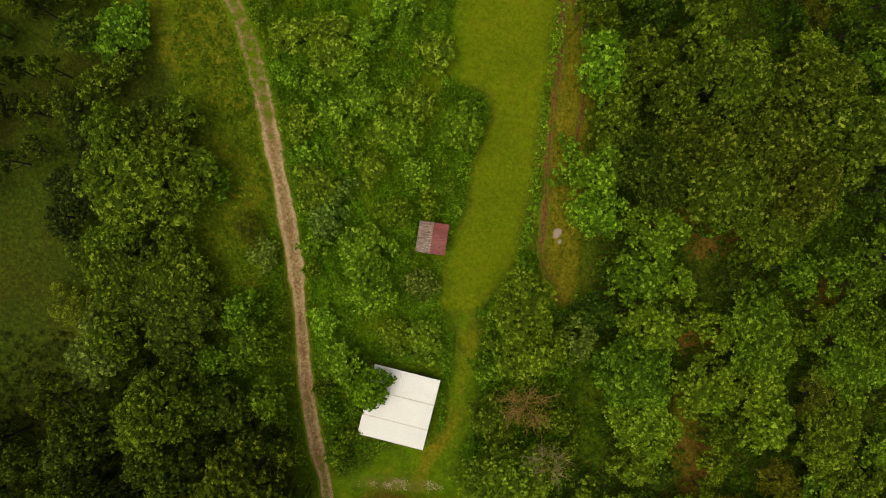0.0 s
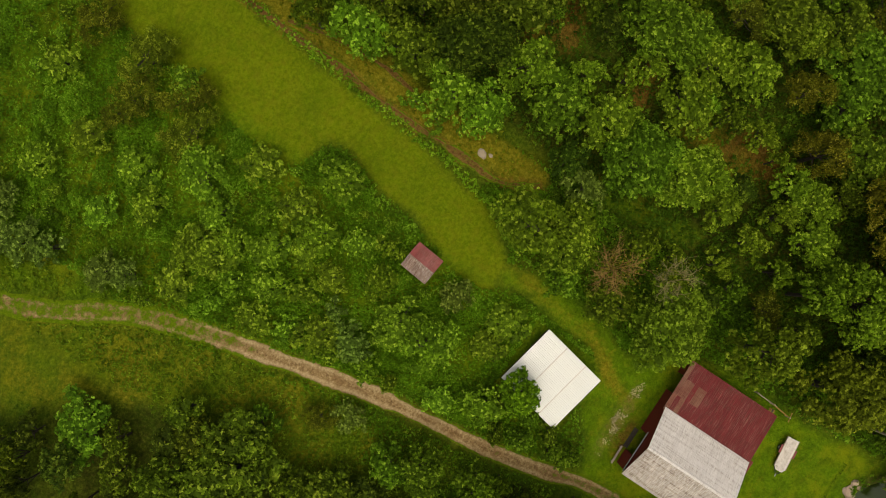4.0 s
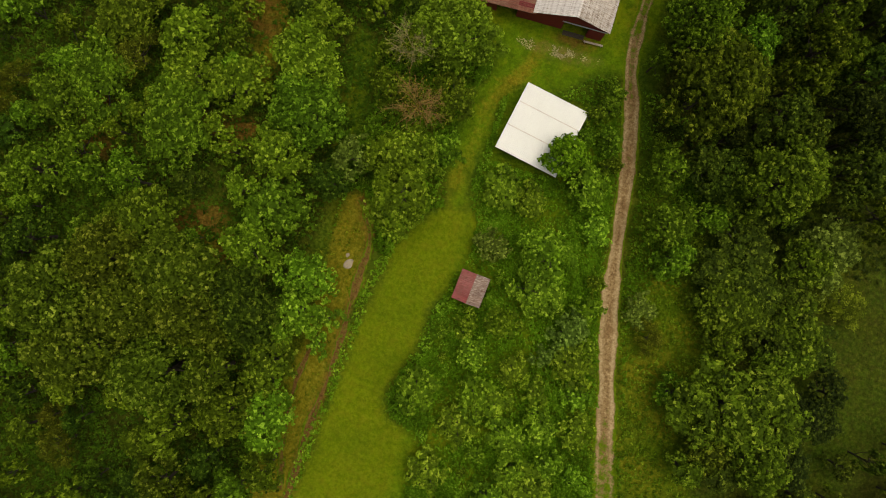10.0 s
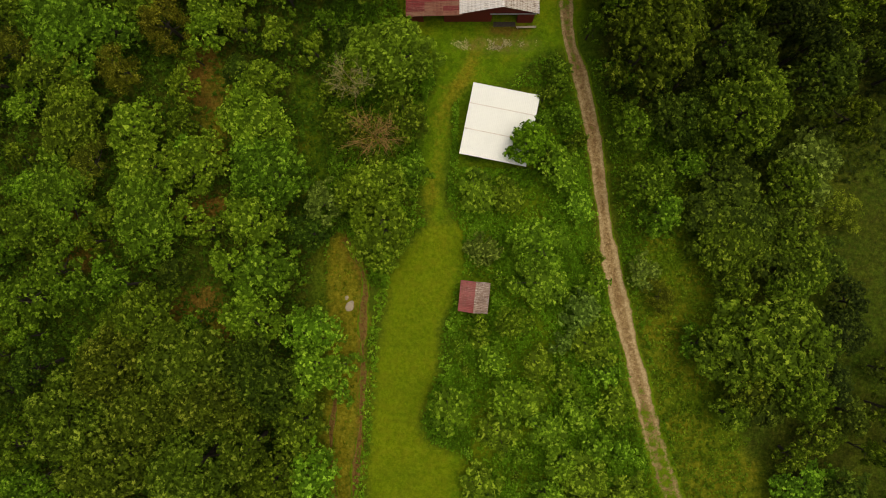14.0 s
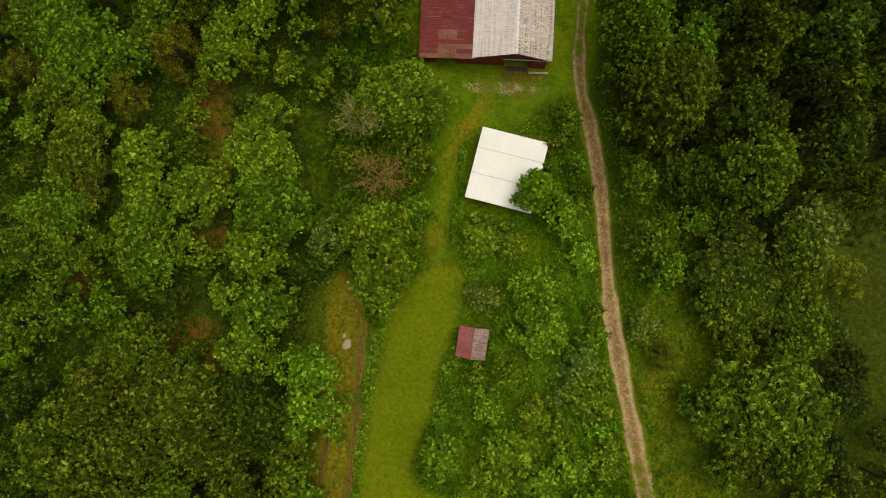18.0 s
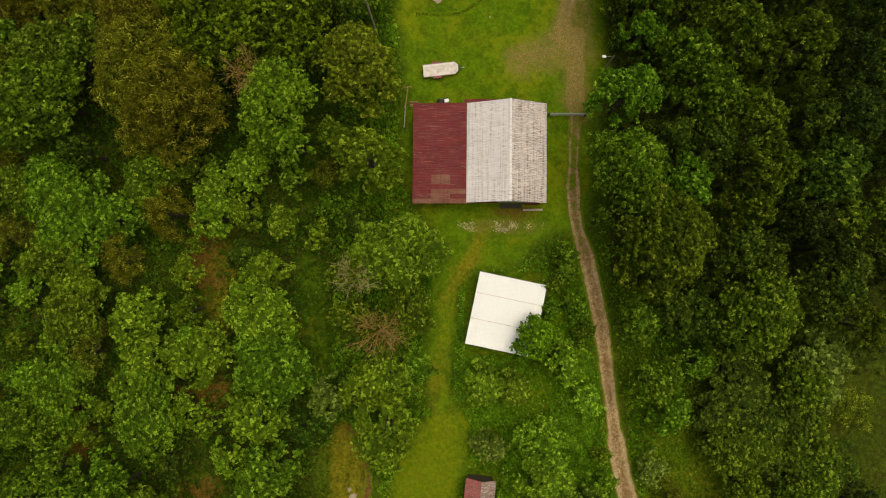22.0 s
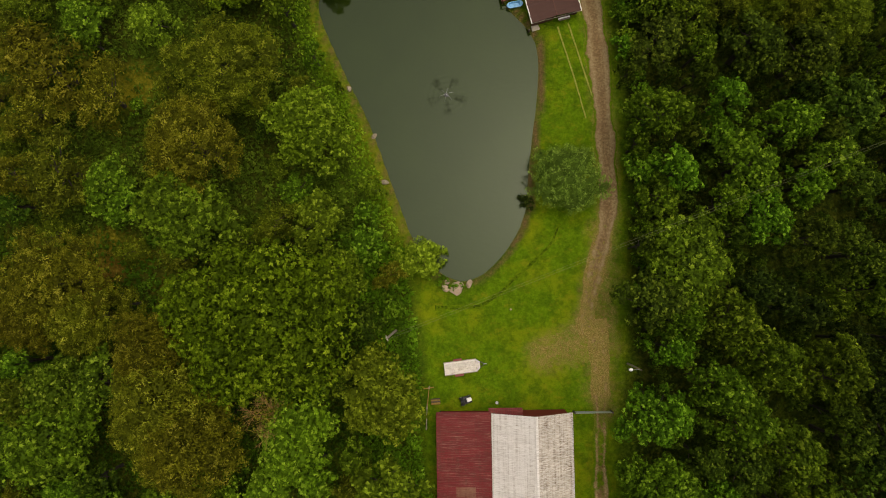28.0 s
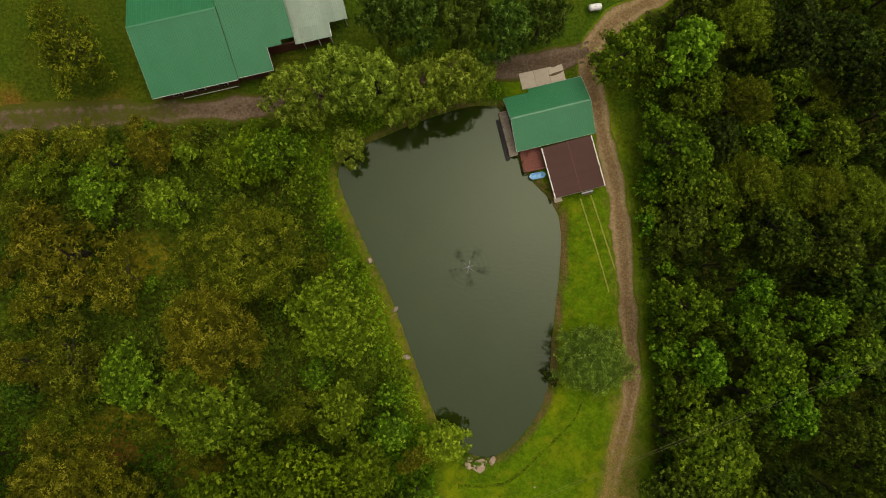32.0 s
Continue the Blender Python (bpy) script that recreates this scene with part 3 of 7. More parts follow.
GLADE_RINGS = [smooth_line(r, True, 4) for r in (
    [(-32.7, -2.7), (-29.3, -2.8), (-29.6, -7.1), (-28.9, -10.5), (-31.5, -10.3), (-33.6, -8.1)],
    [(-34.5, -36.6), (-31.4, -34.6), (-27.8, -34.7), (-27.2, -37.2), (-31.1, -37.8), (-33.5, -38.4)],
    [(-49.1, -25.4), (-45.8, -24.8), (-43.9, -28.4), (-44.0, -32.3), (-47.0, -32.2), (-48.6, -28.7)],
    [(-34.3, -23.3), (-28.6, -22.1), (-27.9, -24.6), (-33.2, -25.8)],
    [(-27.1, -38.6), (-25.5, -39.9), (-25.5, -43.4), (-26.7, -42.1)],
    [(-31.4, -6.0), (-27.8, -6.4), (-26.9, -12.5), (-28.2, -18.1), (-31.1, -17.5), (-31.9, -12.5)],
    [(-53.7, 28.3), (-50.1, 31.9), (-46.5, 33.7), (-44.9, 31.1), (-48.6, 28.2)],
    [(-56.9, 35.6), (-44.3, 37.0), (-42.8, 33.3), (-45.7, 34.0), (-53.1, 32.6), (-56.8, 31.9)],
    [(-48.1, 57.9), (-44.0, 60.1), (-41.7, 57.1), (-43.1, 53.3), (-47.2, 53.4)],
    [(-40.5, 28.2), (-34.6, 31.0), (-31.7, 31.7), (-33.8, 28.1), (-39.7, 26.0)],
    [(-64.1, 78.0), (-57.2, 75.6), (-48.9, 77.8), (-48.8, 74.3), (-57.1, 73.7), (-64.0, 74.9)])]
SHORE_RING = smooth_line([(-6.2, 33.2), (-9.3, 40.6), (-12.9, 50.5), (-16.7, 58.5), (-19.8, 66.8), (-21.4, 66.0), (-18.4, 58), (-14.6, 49.5),
                          (-11.0, 39.6), (-8.3, 32.4)], True, 4)
HOME_RING = smooth_line([(-70, 77), (-48, 76.5), (-30, 77.5), (-14, 80.5), (-12, 98), (-70, 98)], True, 4)


def height(x, y):
    """The lie of the land."""
    x, y = np.asarray(x, float), np.asarray(y, float)
    z = 0.3 - 4.2 * step(-45, 5, y)
    z = z + (value_noise(x, y, 11, 3) - 0.5) * 0.35 + (value_noise(x, y, 2.3, 4) - 0.5) * 0.08
    s = outside(POND_RING, x, y)
    bank = WATER + np.where(s > 0, 0.42 * (1 - np.exp(-np.maximum(s, 0) / 0.5)), np.maximum(s * 0.5, -1.8))
    return np.where(s < 4, bank + (z - bank) * step(0.6, 4, s), z)


def ground_at(x, y):
    return float(height(np.array([x]), np.array([y]))[0])


def span(near, far, fine, reach):
    """Coordinates that are close together inside and spread towards the horizon."""
    inner = np.arange(near, far + 0.01, fine)
    outer = np.array([4, 10, 22, 50, 120, 300, 800, reach])
    return np.r_[near - outer[::-1], inner, far + outer]


def mesh_from(name, verts, faces):
    """A mesh of triangles or quads from arrays."""
    verts, faces = np.asarray(verts, np.float32), np.asarray(faces, np.int32)
    me = bpy.data.meshes.new(name)
    me.vertices.add(len(verts))
    me.vertices.foreach_set("co", verts.ravel())
    me.loops.add(faces.size)
    me.loops.foreach_set("vertex_index", faces.ravel())
    me.polygons.add(len(faces))
    me.polygons.foreach_set("loop_start", np.arange(0, faces.size, faces.shape[1], dtype=np.int32))
    me.polygons.foreach_set("use_smooth", np.zeros(len(faces), bool))
    me.update(calc_edges=True)
    return me


def structure(name, me, material, label, category):
    ob = new(name, me)
    me.materials.append(material)
    return tagged(ob, label, category, kind="structure")


# ---------------------------------------------------------------- ground, roads and water
gx, gy = span(-78, 74, 0.8, 2400), span(-104, 104, 0.8, 2400)
GX, GY = np.meshgrid(gx, gy)
GZ = height(GX, GY)
cols, rows = len(gx), len(gy)
index = np.arange(cols * rows).reshape(rows, cols)
ground_mesh = mesh_from("ground", np.stack([GX, GY, GZ], -1).reshape(-1, 3),
                        np.stack([index[:-1, :-1], index[:-1, 1:], index[1:, 1:], index[1:, :-1]], -1).reshape(-1, 4))
ground_mesh.polygons.foreach_set("use_smooth", np.ones(len(ground_mesh.polygons), bool))
ground = structure("ground", ground_mesh, GROUND, "rolling rough grass and woodland floor with mown strips", "ground")


def cover(name, amount):
    ground_mesh.attributes.new(name, "FLOAT", "POINT").data.foreach_set("value", np.ascontiguousarray(amount, np.float32).ravel())


def in_woods(x, y):
    """How much of a place lies under trees."""
    west = step(0, -3, x + 6.6 + 7.9 * step(-24, -30, y) + np.clip((y - 28) * 0.43, 0, 17)) * step(75, 72, y)
    east = step(0, 2, x - 20.6 - 17 * step(-8, -16, y))
    return np.maximum(west, east)


wobble = (value_noise(GX, GY, 3.0, 8) - 0.5) * 2.2
yard_out, meadow_out = outside(YARD_RING, GX, GY), outside(MEADOW_RING, GX, GY)
home = outside(HOME_RING, GX, GY)
# under the woods, and on the home lawn to darken it for tree shade
cover("shaded_litter", np.maximum(in_woods(GX, GY), step(1, -1, home) * 0.75) * (0.35 + 0.65 * value_noise(GX, GY, 6, 2)) * 0.9)
cover("lawn", step(0.7, -0.7, meadow_out + wobble * 0.5))
shore = np.maximum(step(0.8, -0.6, outside(SHORE_RING, GX, GY) + wobble * 0.3), 0.7 * step(1.0, -1.0, outside(GRASS_RING, GX, GY) + wobble))
thicket = step(-1.0, -3.0, GX - np.interp(GY, TRACK_LINE[:, 1], TRACK_LINE[:, 0])) * step(1.0, 3.0, GX) * step(-6, -10, GY) * 0.7
cover("yard", np.maximum(np.maximum(np.maximum(thicket, 0.55 * step(2, -2, outside(FIELD_RING, GX, GY) + wobble)), shore * 0.8), np.maximum(step(0.7, -0.7, yard_out + wobble * 0.3), step(1, -1, home + wobble) * 0.12)))
dry = step(1.0, -1.0, outside(DRY_RING, GX, GY) + wobble) * 0.75
dry = np.maximum(dry, step(1.5, 0.3, line_distance(FOOT_LINE, GX, GY)) * 0.85 * value_noise(GX, GY, 2.0, 5))
dry = np.maximum(dry, step(1.5, -1.5, outside(FIELD_RING, GX, GY) + wobble) * 0.5 * value_noise(GX, GY, 3.0, 6))
dry = np.maximum(dry, step(1.0, -1.0, outside(SHORE_RING, GX, GY)) * 0.25)
for ring in GLADE_RINGS:
    dry = np.maximum(dry, step(1.5, -1.5, outside(ring, GX, GY) + wobble * 1.6) * 0.85 * (0.35 + 0.65 * value_noise(GX, GY, 2.6, 19)))
cover("dry", dry)
soil = step(0.75, 0.15, line_distance(RUT_LINE, GX, GY) + wobble * 0.2) * 0.75
for ring in GLADE_RINGS[:5] + GLADE_RINGS[6:7] + GLADE_RINGS[10:]:
    soil = np.maximum(soil, step(1.2, -1.2, outside(ring, GX, GY) + wobble * 0.6) * (0.25 + 0.75 * value_noise(GX, GY, 1.7, 9)))
soil = np.maximum(soil, step(1.3, 0.2, np.hypot((GX + 13.6 - 0.28 * (GY + 74)) / 2.6, (GY + 74.5) / 4.2)) * (0.15 + 0.7 * value_noise(GX, GY, 1.6, 29)))
soil = np.maximum(soil, step(1.6, 0.6, line_distance(TRACK_LINE, GX, GY)) * 0.45 * value_noise(GX, GY, 2.2, 12))
soil = np.maximum(soil, step(1.6, 0.2, np.hypot((GX - 9.2) / 2.6, (GY + 0.2) / 0.9)) * 0.8)
cover("soil", soil)
chips = step(1.6, -1.6, outside(CHIPS_RING, GX, GY) + wobble * 1.2) * (0.55 + 0.45 * value_noise(GX, GY, 1.3, 10))
chips = np.maximum(chips, step(2.0, 0.2, np.hypot((GX - 7.9) / 3.6, (GY + 2.1) / 0.75)) * (0.15 + 0.6 * value_noise(GX, GY, 1.1, 11)))
chips = np.maximum(chips, step(1.9, 0.9, line_distance(DRIVE_LINE, GX, GY)) * 0.7)
cover("chips", chips)
rim = np.abs(outside(POND_RING, GX, GY) - 0.35)
cover("wet", step(0.55, 0.1, rim) * (0.55 + 0.45 * step(4, 8, GX)))


def strip(name, line, half, material, label, lift=0.035, rut=0.0, ragged=0.25, seed=1, bare=None, pale=None, sideways=False, middle=0.62):
    """A road laid on the land along a line, with ragged edges, ruts where wheels run and grass between them where it is little used."""
    p = np.asarray(line)
    way = np.gradient(p, axis=0)
    way /= np.linalg.norm(way, axis=1, keepdims=True)
    side = np.stack([way[:, 1], -way[:, 0]], -1)
    cut = np.linspace(-1, 1, 15)
    half = half if np.isscalar(half) else 1.12 * np.interp(p[:, 1], *zip(*half))
    wide = half * (1 + ragged * (value_noise(p[:, 0], p[:, 1], 3.0, seed) - 0.5) * 2)
    grid = p[:, None] + side[:, None] * (cut[None, :, None] * wide[:, None, None])
    jag = (value_noise(grid[..., 0], grid[..., 1], 0.7, seed + 5) - 0.5) * 0.5 * ragged * 2
    grid = grid + side[:, None] * (jag * np.abs(cut)[None] ** 3)[..., None]
    wheels = np.exp(-((np.abs(cut) - 0.5) / 0.2) ** 2)
    z = height(grid[..., 0], grid[..., 1]) + lift - rut * wheels[None]
    z -= (lift + 0.03) * np.clip((np.abs(cut)[None] - 0.72) / 0.28, 0, 1)
    n, m = grid.shape[:2]
    i = np.arange(n * m).reshape(n, m)
    me = mesh_from(name, np.concatenate([grid, z[..., None]], -1).reshape(-1, 3),
                   np.stack([i[:-1, :-1], i[:-1, 1:], i[1:, 1:], i[1:, :-1]], -1).reshape(-1, 4))
    along = p[:, 1]
    used = np.ones(n) if bare is None else np.interp(along, *zip(*bare))
    along = p[:, 0] if sideways else along
    used = used if not sideways else np.interp(along, *zip(*bare))
    light = np.full(n, 0.5) if pale is None else np.interp(along, *zip(*pale))
    middle = np.full(n, middle) if np.isscalar(middle) else np.interp(p[:, 1], *zip(*middle))
    middle = middle[:, None]
    worn = used[:, None] * (middle + (1.17 - middle) * wheels[None]) * step(1.05, 0.40, np.abs(cut))[None]
    grass = np.clip(1 - worn, 0, 1)
    straw = np.interp(p[:, 1], (9, 15, 34, 42), (0, 1, 1, 0)) * (material in (TRACK, DRIVE))
    for key, value in (("grass", grass), ("straw", np.repeat(straw[:, None], m, 1)), ("wheel", np.repeat(wheels[None], n, 0)), ("pale", np.repeat(light[:, None], m, 1))):
        me.attributes.new(key, "FLOAT", "POINT").data.foreach_set("value", np.ascontiguousarray(value, np.float32).ravel())
    return structure(name, me, material, label, "track")


def dense(line, gap=0.7):
    far = np.r_[0, np.cumsum(np.linalg.norm(np.diff(line, axis=0), axis=1))]
    at = np.arange(0, far[-1], gap)
    return np.stack([np.interp(at, far, line[:, 0]), np.interp(at, far, line[:, 1])], -1)


strip("road_track", dense(TRACK_LINE, 0.4), ((-90, 1.6), (-50, 1.5), (-42, 1.3), (-20, 1.25), (-8, 1.15), (0, 1.1), (12, 1.0), (25, 1.2)), TRACK, "bare earth farm track with two wheel ruts", 0.07, rut=0.045, ragged=0.3,
      bare=((-95, 0.40), (-64, 0.44), (-56, 0.46), (-49, 0.56), (-43, 0.92), (-22, 1.02), (-12, 0.9), (-5, 0.78), (0, 0.72), (8, 0.55), (12, 0.5), (17, 0.38), (26, 0.25)),
      pale=((-60, 0.0), (-52, 0.4), (-46, 1.0), (-40, 1.0), (-26, 0.85), (-18, 0.6), (-4, 0.35), (8, 0.1), (20, 0.1), (28, 0.6)),
      middle=((-60, 0.9), (-20, 0.86), (-8, 0.76), (0, 0.70), (10, 0.68), (20, 0.8)))
strip("road_drive", dense(DRIVE_LINE, 0.4), ((24, 0.9), (31, 1.15), (36, 1.25), (48, 1.3), (58, 1.42), (75, 1.6), (100, 1.7)), DRIVE, "brown gravel drive with a worn middle", 0.065, rut=0.04, ragged=0.3, seed=3,
      bare=((23, 0.30), (30, 0.45), (36, 0.7), (41, 0.95), (100, 1.05)), pale=((23, 0.8), (32, 0.9), (36, 0.8), (41, 0.3), (47, 0.3), (53, 0.8), (84, 0.8)), middle=1.0)
strip("road_lane", dense(LANE_LINE, 0.4), 2.0, LANE, "grey-brown gravel lane past the house", 0.065, rut=0.04, seed=7,
      bare=((-90, 0.5), (-44, 0.45), (-37, 0.7), (-33, 1.0), (20, 1.0)), sideways=True, middle=0.9)
strip("rut_track_1", dense(RUT_LINE, 0.4), 0.5, RUT, "dark red-brown rut through dry grass", 0.045, 0.03, 0.7, 13,
      bare=((-90, 0.75), (-76, 0.95), (-68, 0.7), (-60, 0.55), (-52, 0.75), (-45, 0.55), (-38, 0.62), (-30, 0.40)), middle=1.05)
strip("rut_track_2", dense(SIDE_RUT_LINE, 0.4), 0.42, RUT, "faint red-brown rut beside the wood", 0.045, 0.02, 0.7, 19,
      bare=((-66, 0.45), (-58, 0.62), (-53, 0.7), (-47, 0.55), (-42, 0.35)), middle=1.05)
strip("mown_line", dense(MOWN_LINE, 0.4), 0.3, MOWN, "dark strip of longer grass along a mown curve", 0.04, 0, 0.5, 15, bare=((0, 0.40), (60, 0.42)), middle=1.1)
strip("wheel_mark_1", dense(np.array([(12.3, 63.3), (14.2, 57.0), (15.9, 50.7)]), 0.3), 0.13, MARK, "pale worn wheel mark in the lawn", 0.03, 0, 0.15, 9)
strip("wheel_mark_2", dense(np.array([(13.7, 63.8), (15.3, 58.5), (16.8, 53.6)]), 0.3), 0.13, MARK, "pale worn wheel mark in the lawn", 0.03, 0, 0.15, 11)

bm = bmesh.new()
ring = [bm.verts.new((x, y, WATER)) for x, y in POND_RING + (POND_RING - POND_RING.mean(0)) * 0.03]
bm.faces.new(ring)
bmesh.ops.triangulate(bm, faces=bm.faces[:])
water_mesh = bpy.data.meshes.new("water")
bm.to_mesh(water_mesh)
bm.free()
structure("water", water_mesh, WATER_SURFACE, "still grey-green pond water with faint ripples", "pond")


# ---------------------------------------------------------------- trees and shrubs
def thing(name, x, y, turn=0.0, z=None, label="", category="", group="", kind=""):
    ob = new(name)
    ob.empty_display_size = 0.3
    ob.matrix_basis = pose(x, y, ground_at(x, y) if z is None else z, 0, 0, turn)
    return tagged(ob, label, category, group, kind)


def part(name, shape, material, parent, label="", at=None):
    """Links a bmesh or a mesh as one object under a thing or a part."""
    if isinstance(shape, bmesh.types.BMesh):
        me = bpy.data.meshes.new(name)
        shape.to_mesh(me)
        shape.free()
    else:
        me = shape
    if not me.materials:
        me.materials.append(material)
    ob = new(name, me)
    ob.parent = parent
    if at is not None:
        ob.matrix_basis = at
    return tagged(ob, label)


def leaves(rng, centre, normal, size, slim=0.62, along=None):
    """One pointed leaf spray at each place, facing along its normal and pointing along a way of its own."""
    n = len(centre)
    normal = normal / np.linalg.norm(normal, axis=1, keepdims=True)
    spare = rng.normal(size=(n, 3))
    b = np.cross(normal, spare if along is None else along + spare * 0.25)
    b /= np.linalg.norm(b, axis=1, keepdims=True)
    a = np.cross(b, normal)
    size = np.broadcast_to(np.asarray(size, float), (n,))[:, None]
    wide = size * slim * rng.uniform(0.75, 1.25, (n, 1))
    sag = normal * size * 0.25
    v = np.stack([centre - a * size * 0.8 + b * wide, centre + a * size * 1.2 - sag, centre - a * size * 0.8 - b * wide], 1)
    return v.reshape(-1, 3), np.arange(3 * n).reshape(n, 3)


def leaf_mesh(name, shape, tone):
    """Leaves as a mesh that knows the shade of each leaf."""
    me = mesh_from(name, *shape)
    me.attributes.new("tone", "FLOAT", "FACE").data.foreach_set("value", np.ascontiguousarray(np.clip(tone, 0, 1), np.float32))
    return me


def shell(rng, middles, radii, per_area, low=-0.35):
    """Places on the upper and outer skin of many clumps, with the way out of them."""
    count = np.maximum((per_area * radii ** 2 * 2 * np.pi * (1 - low) / 2).astype(int), 6)
    who = np.repeat(np.arange(len(radii)), count)
    n = len(who)
    up = rng.uniform(low, 1, n)
    turn = rng.uniform(0, 2 * np.pi, n)
    flat = np.sqrt(np.maximum(0, 1 - up ** 2))
    out = np.stack([flat * np.cos(turn), flat * np.sin(turn), up], 1)
    far = radii[who] * rng.normal(0.94, 0.13, n)
    squash = np.array([1, 1, 0.8])
    return middles[who] + out * far[:, None] * squash, out, who


def tubes(rods, sides=5):
    """Tapered round rods (start, end, radius at start, radius at end) as one mesh."""
    verts, faces = [], []
    ring = np.linspace(0, 2 * np.pi, sides, endpoint=False)
    for p, q, r, s in rods:
        p, q = np.asarray(p, float), np.asarray(q, float)
        d = (q - p) / max(np.linalg.norm(q - p), 1e-9)
        a = np.cross(d, (0.31, 0.87, 0.38))
        a /= np.linalg.norm(a)
        b = np.cross(d, a)
        k = len(verts)
        for end, rad in ((p, r), (q, s)):
            verts += [end + rad * (math.cos(t) * a + math.sin(t) * b) for t in ring]
        faces += [(k + i, k + (i + 1) % sides, k + sides + (i + 1) % sides, k + sides + i) for i in range(sides)]
    return mesh_from("wood", verts, faces)


def tree_shapes(rng, radius, tall, leaf=0.2, clump=0.45, fill=10, lobes=None, style="broad", uneven=0.12):
    """The meshes of one tree: trunk, limbs and crown."""
    base = 0.32 * tall if tall > 5 else 0.12 * tall
    n = lobes or int(14 + radius * radius * 2.7)
    turn = rng.uniform(0, 2 * np.pi, n)
    far = np.sqrt(rng.uniform(0.0, 1, n)) * 0.80
    far[:4] = (0.04, 0.22, 0.28, 0.34)
    turn[1:4] = (0.5, 2.6, 4.7)
    bulge = 1 + 0.32 * np.sin(turn * 2 + rng.uniform(0, 6)) * rng.uniform(0.3, 1) + 0.13 * np.sin(turn * 5 + rng.uniform(0, 6))
    x, y = radius * far * bulge * np.cos(turn), radius * far * bulge * np.sin(turn)
    top = tall - (tall - base) * 0.78 * far ** 2.2 - rng.uniform(0, uneven, n) * (tall - base)
    top = np.maximum(top - (rng.uniform(0, 1, n) < 0.13) * (far > 0.4) * 0.25 * (tall - base), base * 0.7)
    size = radius * rng.uniform(0.15, 0.29, n) * (1.1 - 0.2 * far)
    if style == "droop":
        size = size * 0.9
    middles = np.stack([x, y, top - size * 0.8], 1)
    # rosettes of leaves on the skin of the clumps, but for those that lie inside another clump
    sprig, out, lobe = shell(rng, middles, size, 1.0 / (clump * clump * 2.2), -0.2)
    buried = np.zeros(len(sprig), bool)
    for m, r in zip(middles, size):
        buried |= (((sprig - m) / (1, 1, 0.8)) ** 2).sum(1) < (0.74 * r) ** 2
    sprig, out, lobe = sprig[~buried], out[~buried], lobe[~buried]
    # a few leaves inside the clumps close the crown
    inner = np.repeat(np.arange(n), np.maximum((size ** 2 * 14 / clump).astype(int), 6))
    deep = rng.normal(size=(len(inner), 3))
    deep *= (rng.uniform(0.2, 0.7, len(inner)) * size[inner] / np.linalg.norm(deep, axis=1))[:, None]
    count = rng.integers(fill - 3, fill + 4, len(sprig))
    who = np.repeat(np.arange(len(sprig)), count)
    axis = out * 0.75 + (0, 0, 0.55) + rng.normal(size=out.shape) * 0.22
    axis /= np.linalg.norm(axis, axis=1, keepdims=True)
    large = clump * rng.uniform(0.7, 1.25, len(sprig))
    spread = rng.normal(size=(len(who), 3))
    spread -= axis[who] * (spread * axis[who]).sum(1, keepdims=True)
    spread /= np.linalg.norm(spread, axis=1, keepdims=True)
    reach = rng.uniform(0.1, 0.9, len(who))
    bend = 0.55 if style != "droop" else 1.1
    centre = sprig[who] + spread * (large[who] * reach)[:, None] - axis[who] * (large[who] * bend * reach ** 2)[:, None]
    normal = axis[who] * 0.9 + spread * (0.2 + 0.8 * reach)[:, None] + rng.normal(size=centre.shape) * 0.22
    scale = leaf * rng.uniform(0.65, 1.3, len(centre))
    shade = rng.uniform(0, 0.16, n)[lobe][who] + rng.uniform(0, 0.66, len(sprig))[who] + rng.uniform(0, 0.20, len(who))
    slim = 0.72
    if style == "droop":
        fall = rng.uniform(0, 1, len(scale)) ** 2 * 1.3
        centre = centre + np.stack([0 * fall, 0 * fall, -fall], 1)
        scale, slim = scale * 1.15, 0.34
    elif style == "fine":
        centre, scale, slim = centre + rng.normal(size=centre.shape) * 0.13, scale * 0.85, 0.42
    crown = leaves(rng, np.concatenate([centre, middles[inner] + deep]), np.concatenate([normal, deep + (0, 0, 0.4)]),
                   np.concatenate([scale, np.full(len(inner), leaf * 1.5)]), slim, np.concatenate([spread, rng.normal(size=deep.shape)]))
    # inner leaves share one low tone: shade inside the crown put into their colour
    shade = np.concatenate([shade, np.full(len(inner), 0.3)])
    thick = 0.022 * tall + 0.05
    lean = rng.normal(size=2) * 0.03 * tall
    mid, high = np.array([lean[0] * 0.5, lean[1] * 0.5, base]), np.array([lean[0], lean[1], tall * 0.78])
    trunk = tubes([((0, 0, -0.4), mid, thick * 1.25, thick * 0.85), (mid, high, thick * 0.85, thick * 0.25)], 7)
    rods = []
    for i in rng.permutation(n)[: min(n, 9)]:
        start = mid + (high - mid) * rng.uniform(0, 0.7)
        bend = (start + middles[i]) / 2 + (0, 0, -0.05 * tall)
        rods += [(start, bend, thick * 0.4, thick * 0.25), (bend, bend + (middles[i] - bend) * 0.7, thick * 0.25, thick * 0.1)]
    return trunk, tubes(rods), leaf_mesh("crown", crown, shade)


def make_tree(name, rng, radius, tall, material, bark=BARK, **more):
    """A tree at the origin, with its parts, to be copied."""
    root = new(name)
    root.empty_display_size = 0.3
    trunk, limbs, crown = tree_shapes(rng, radius, tall, **more)
    part("trunk", trunk, bark, root)
    part("branching", limbs, bark, root)
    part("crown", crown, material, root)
    return root


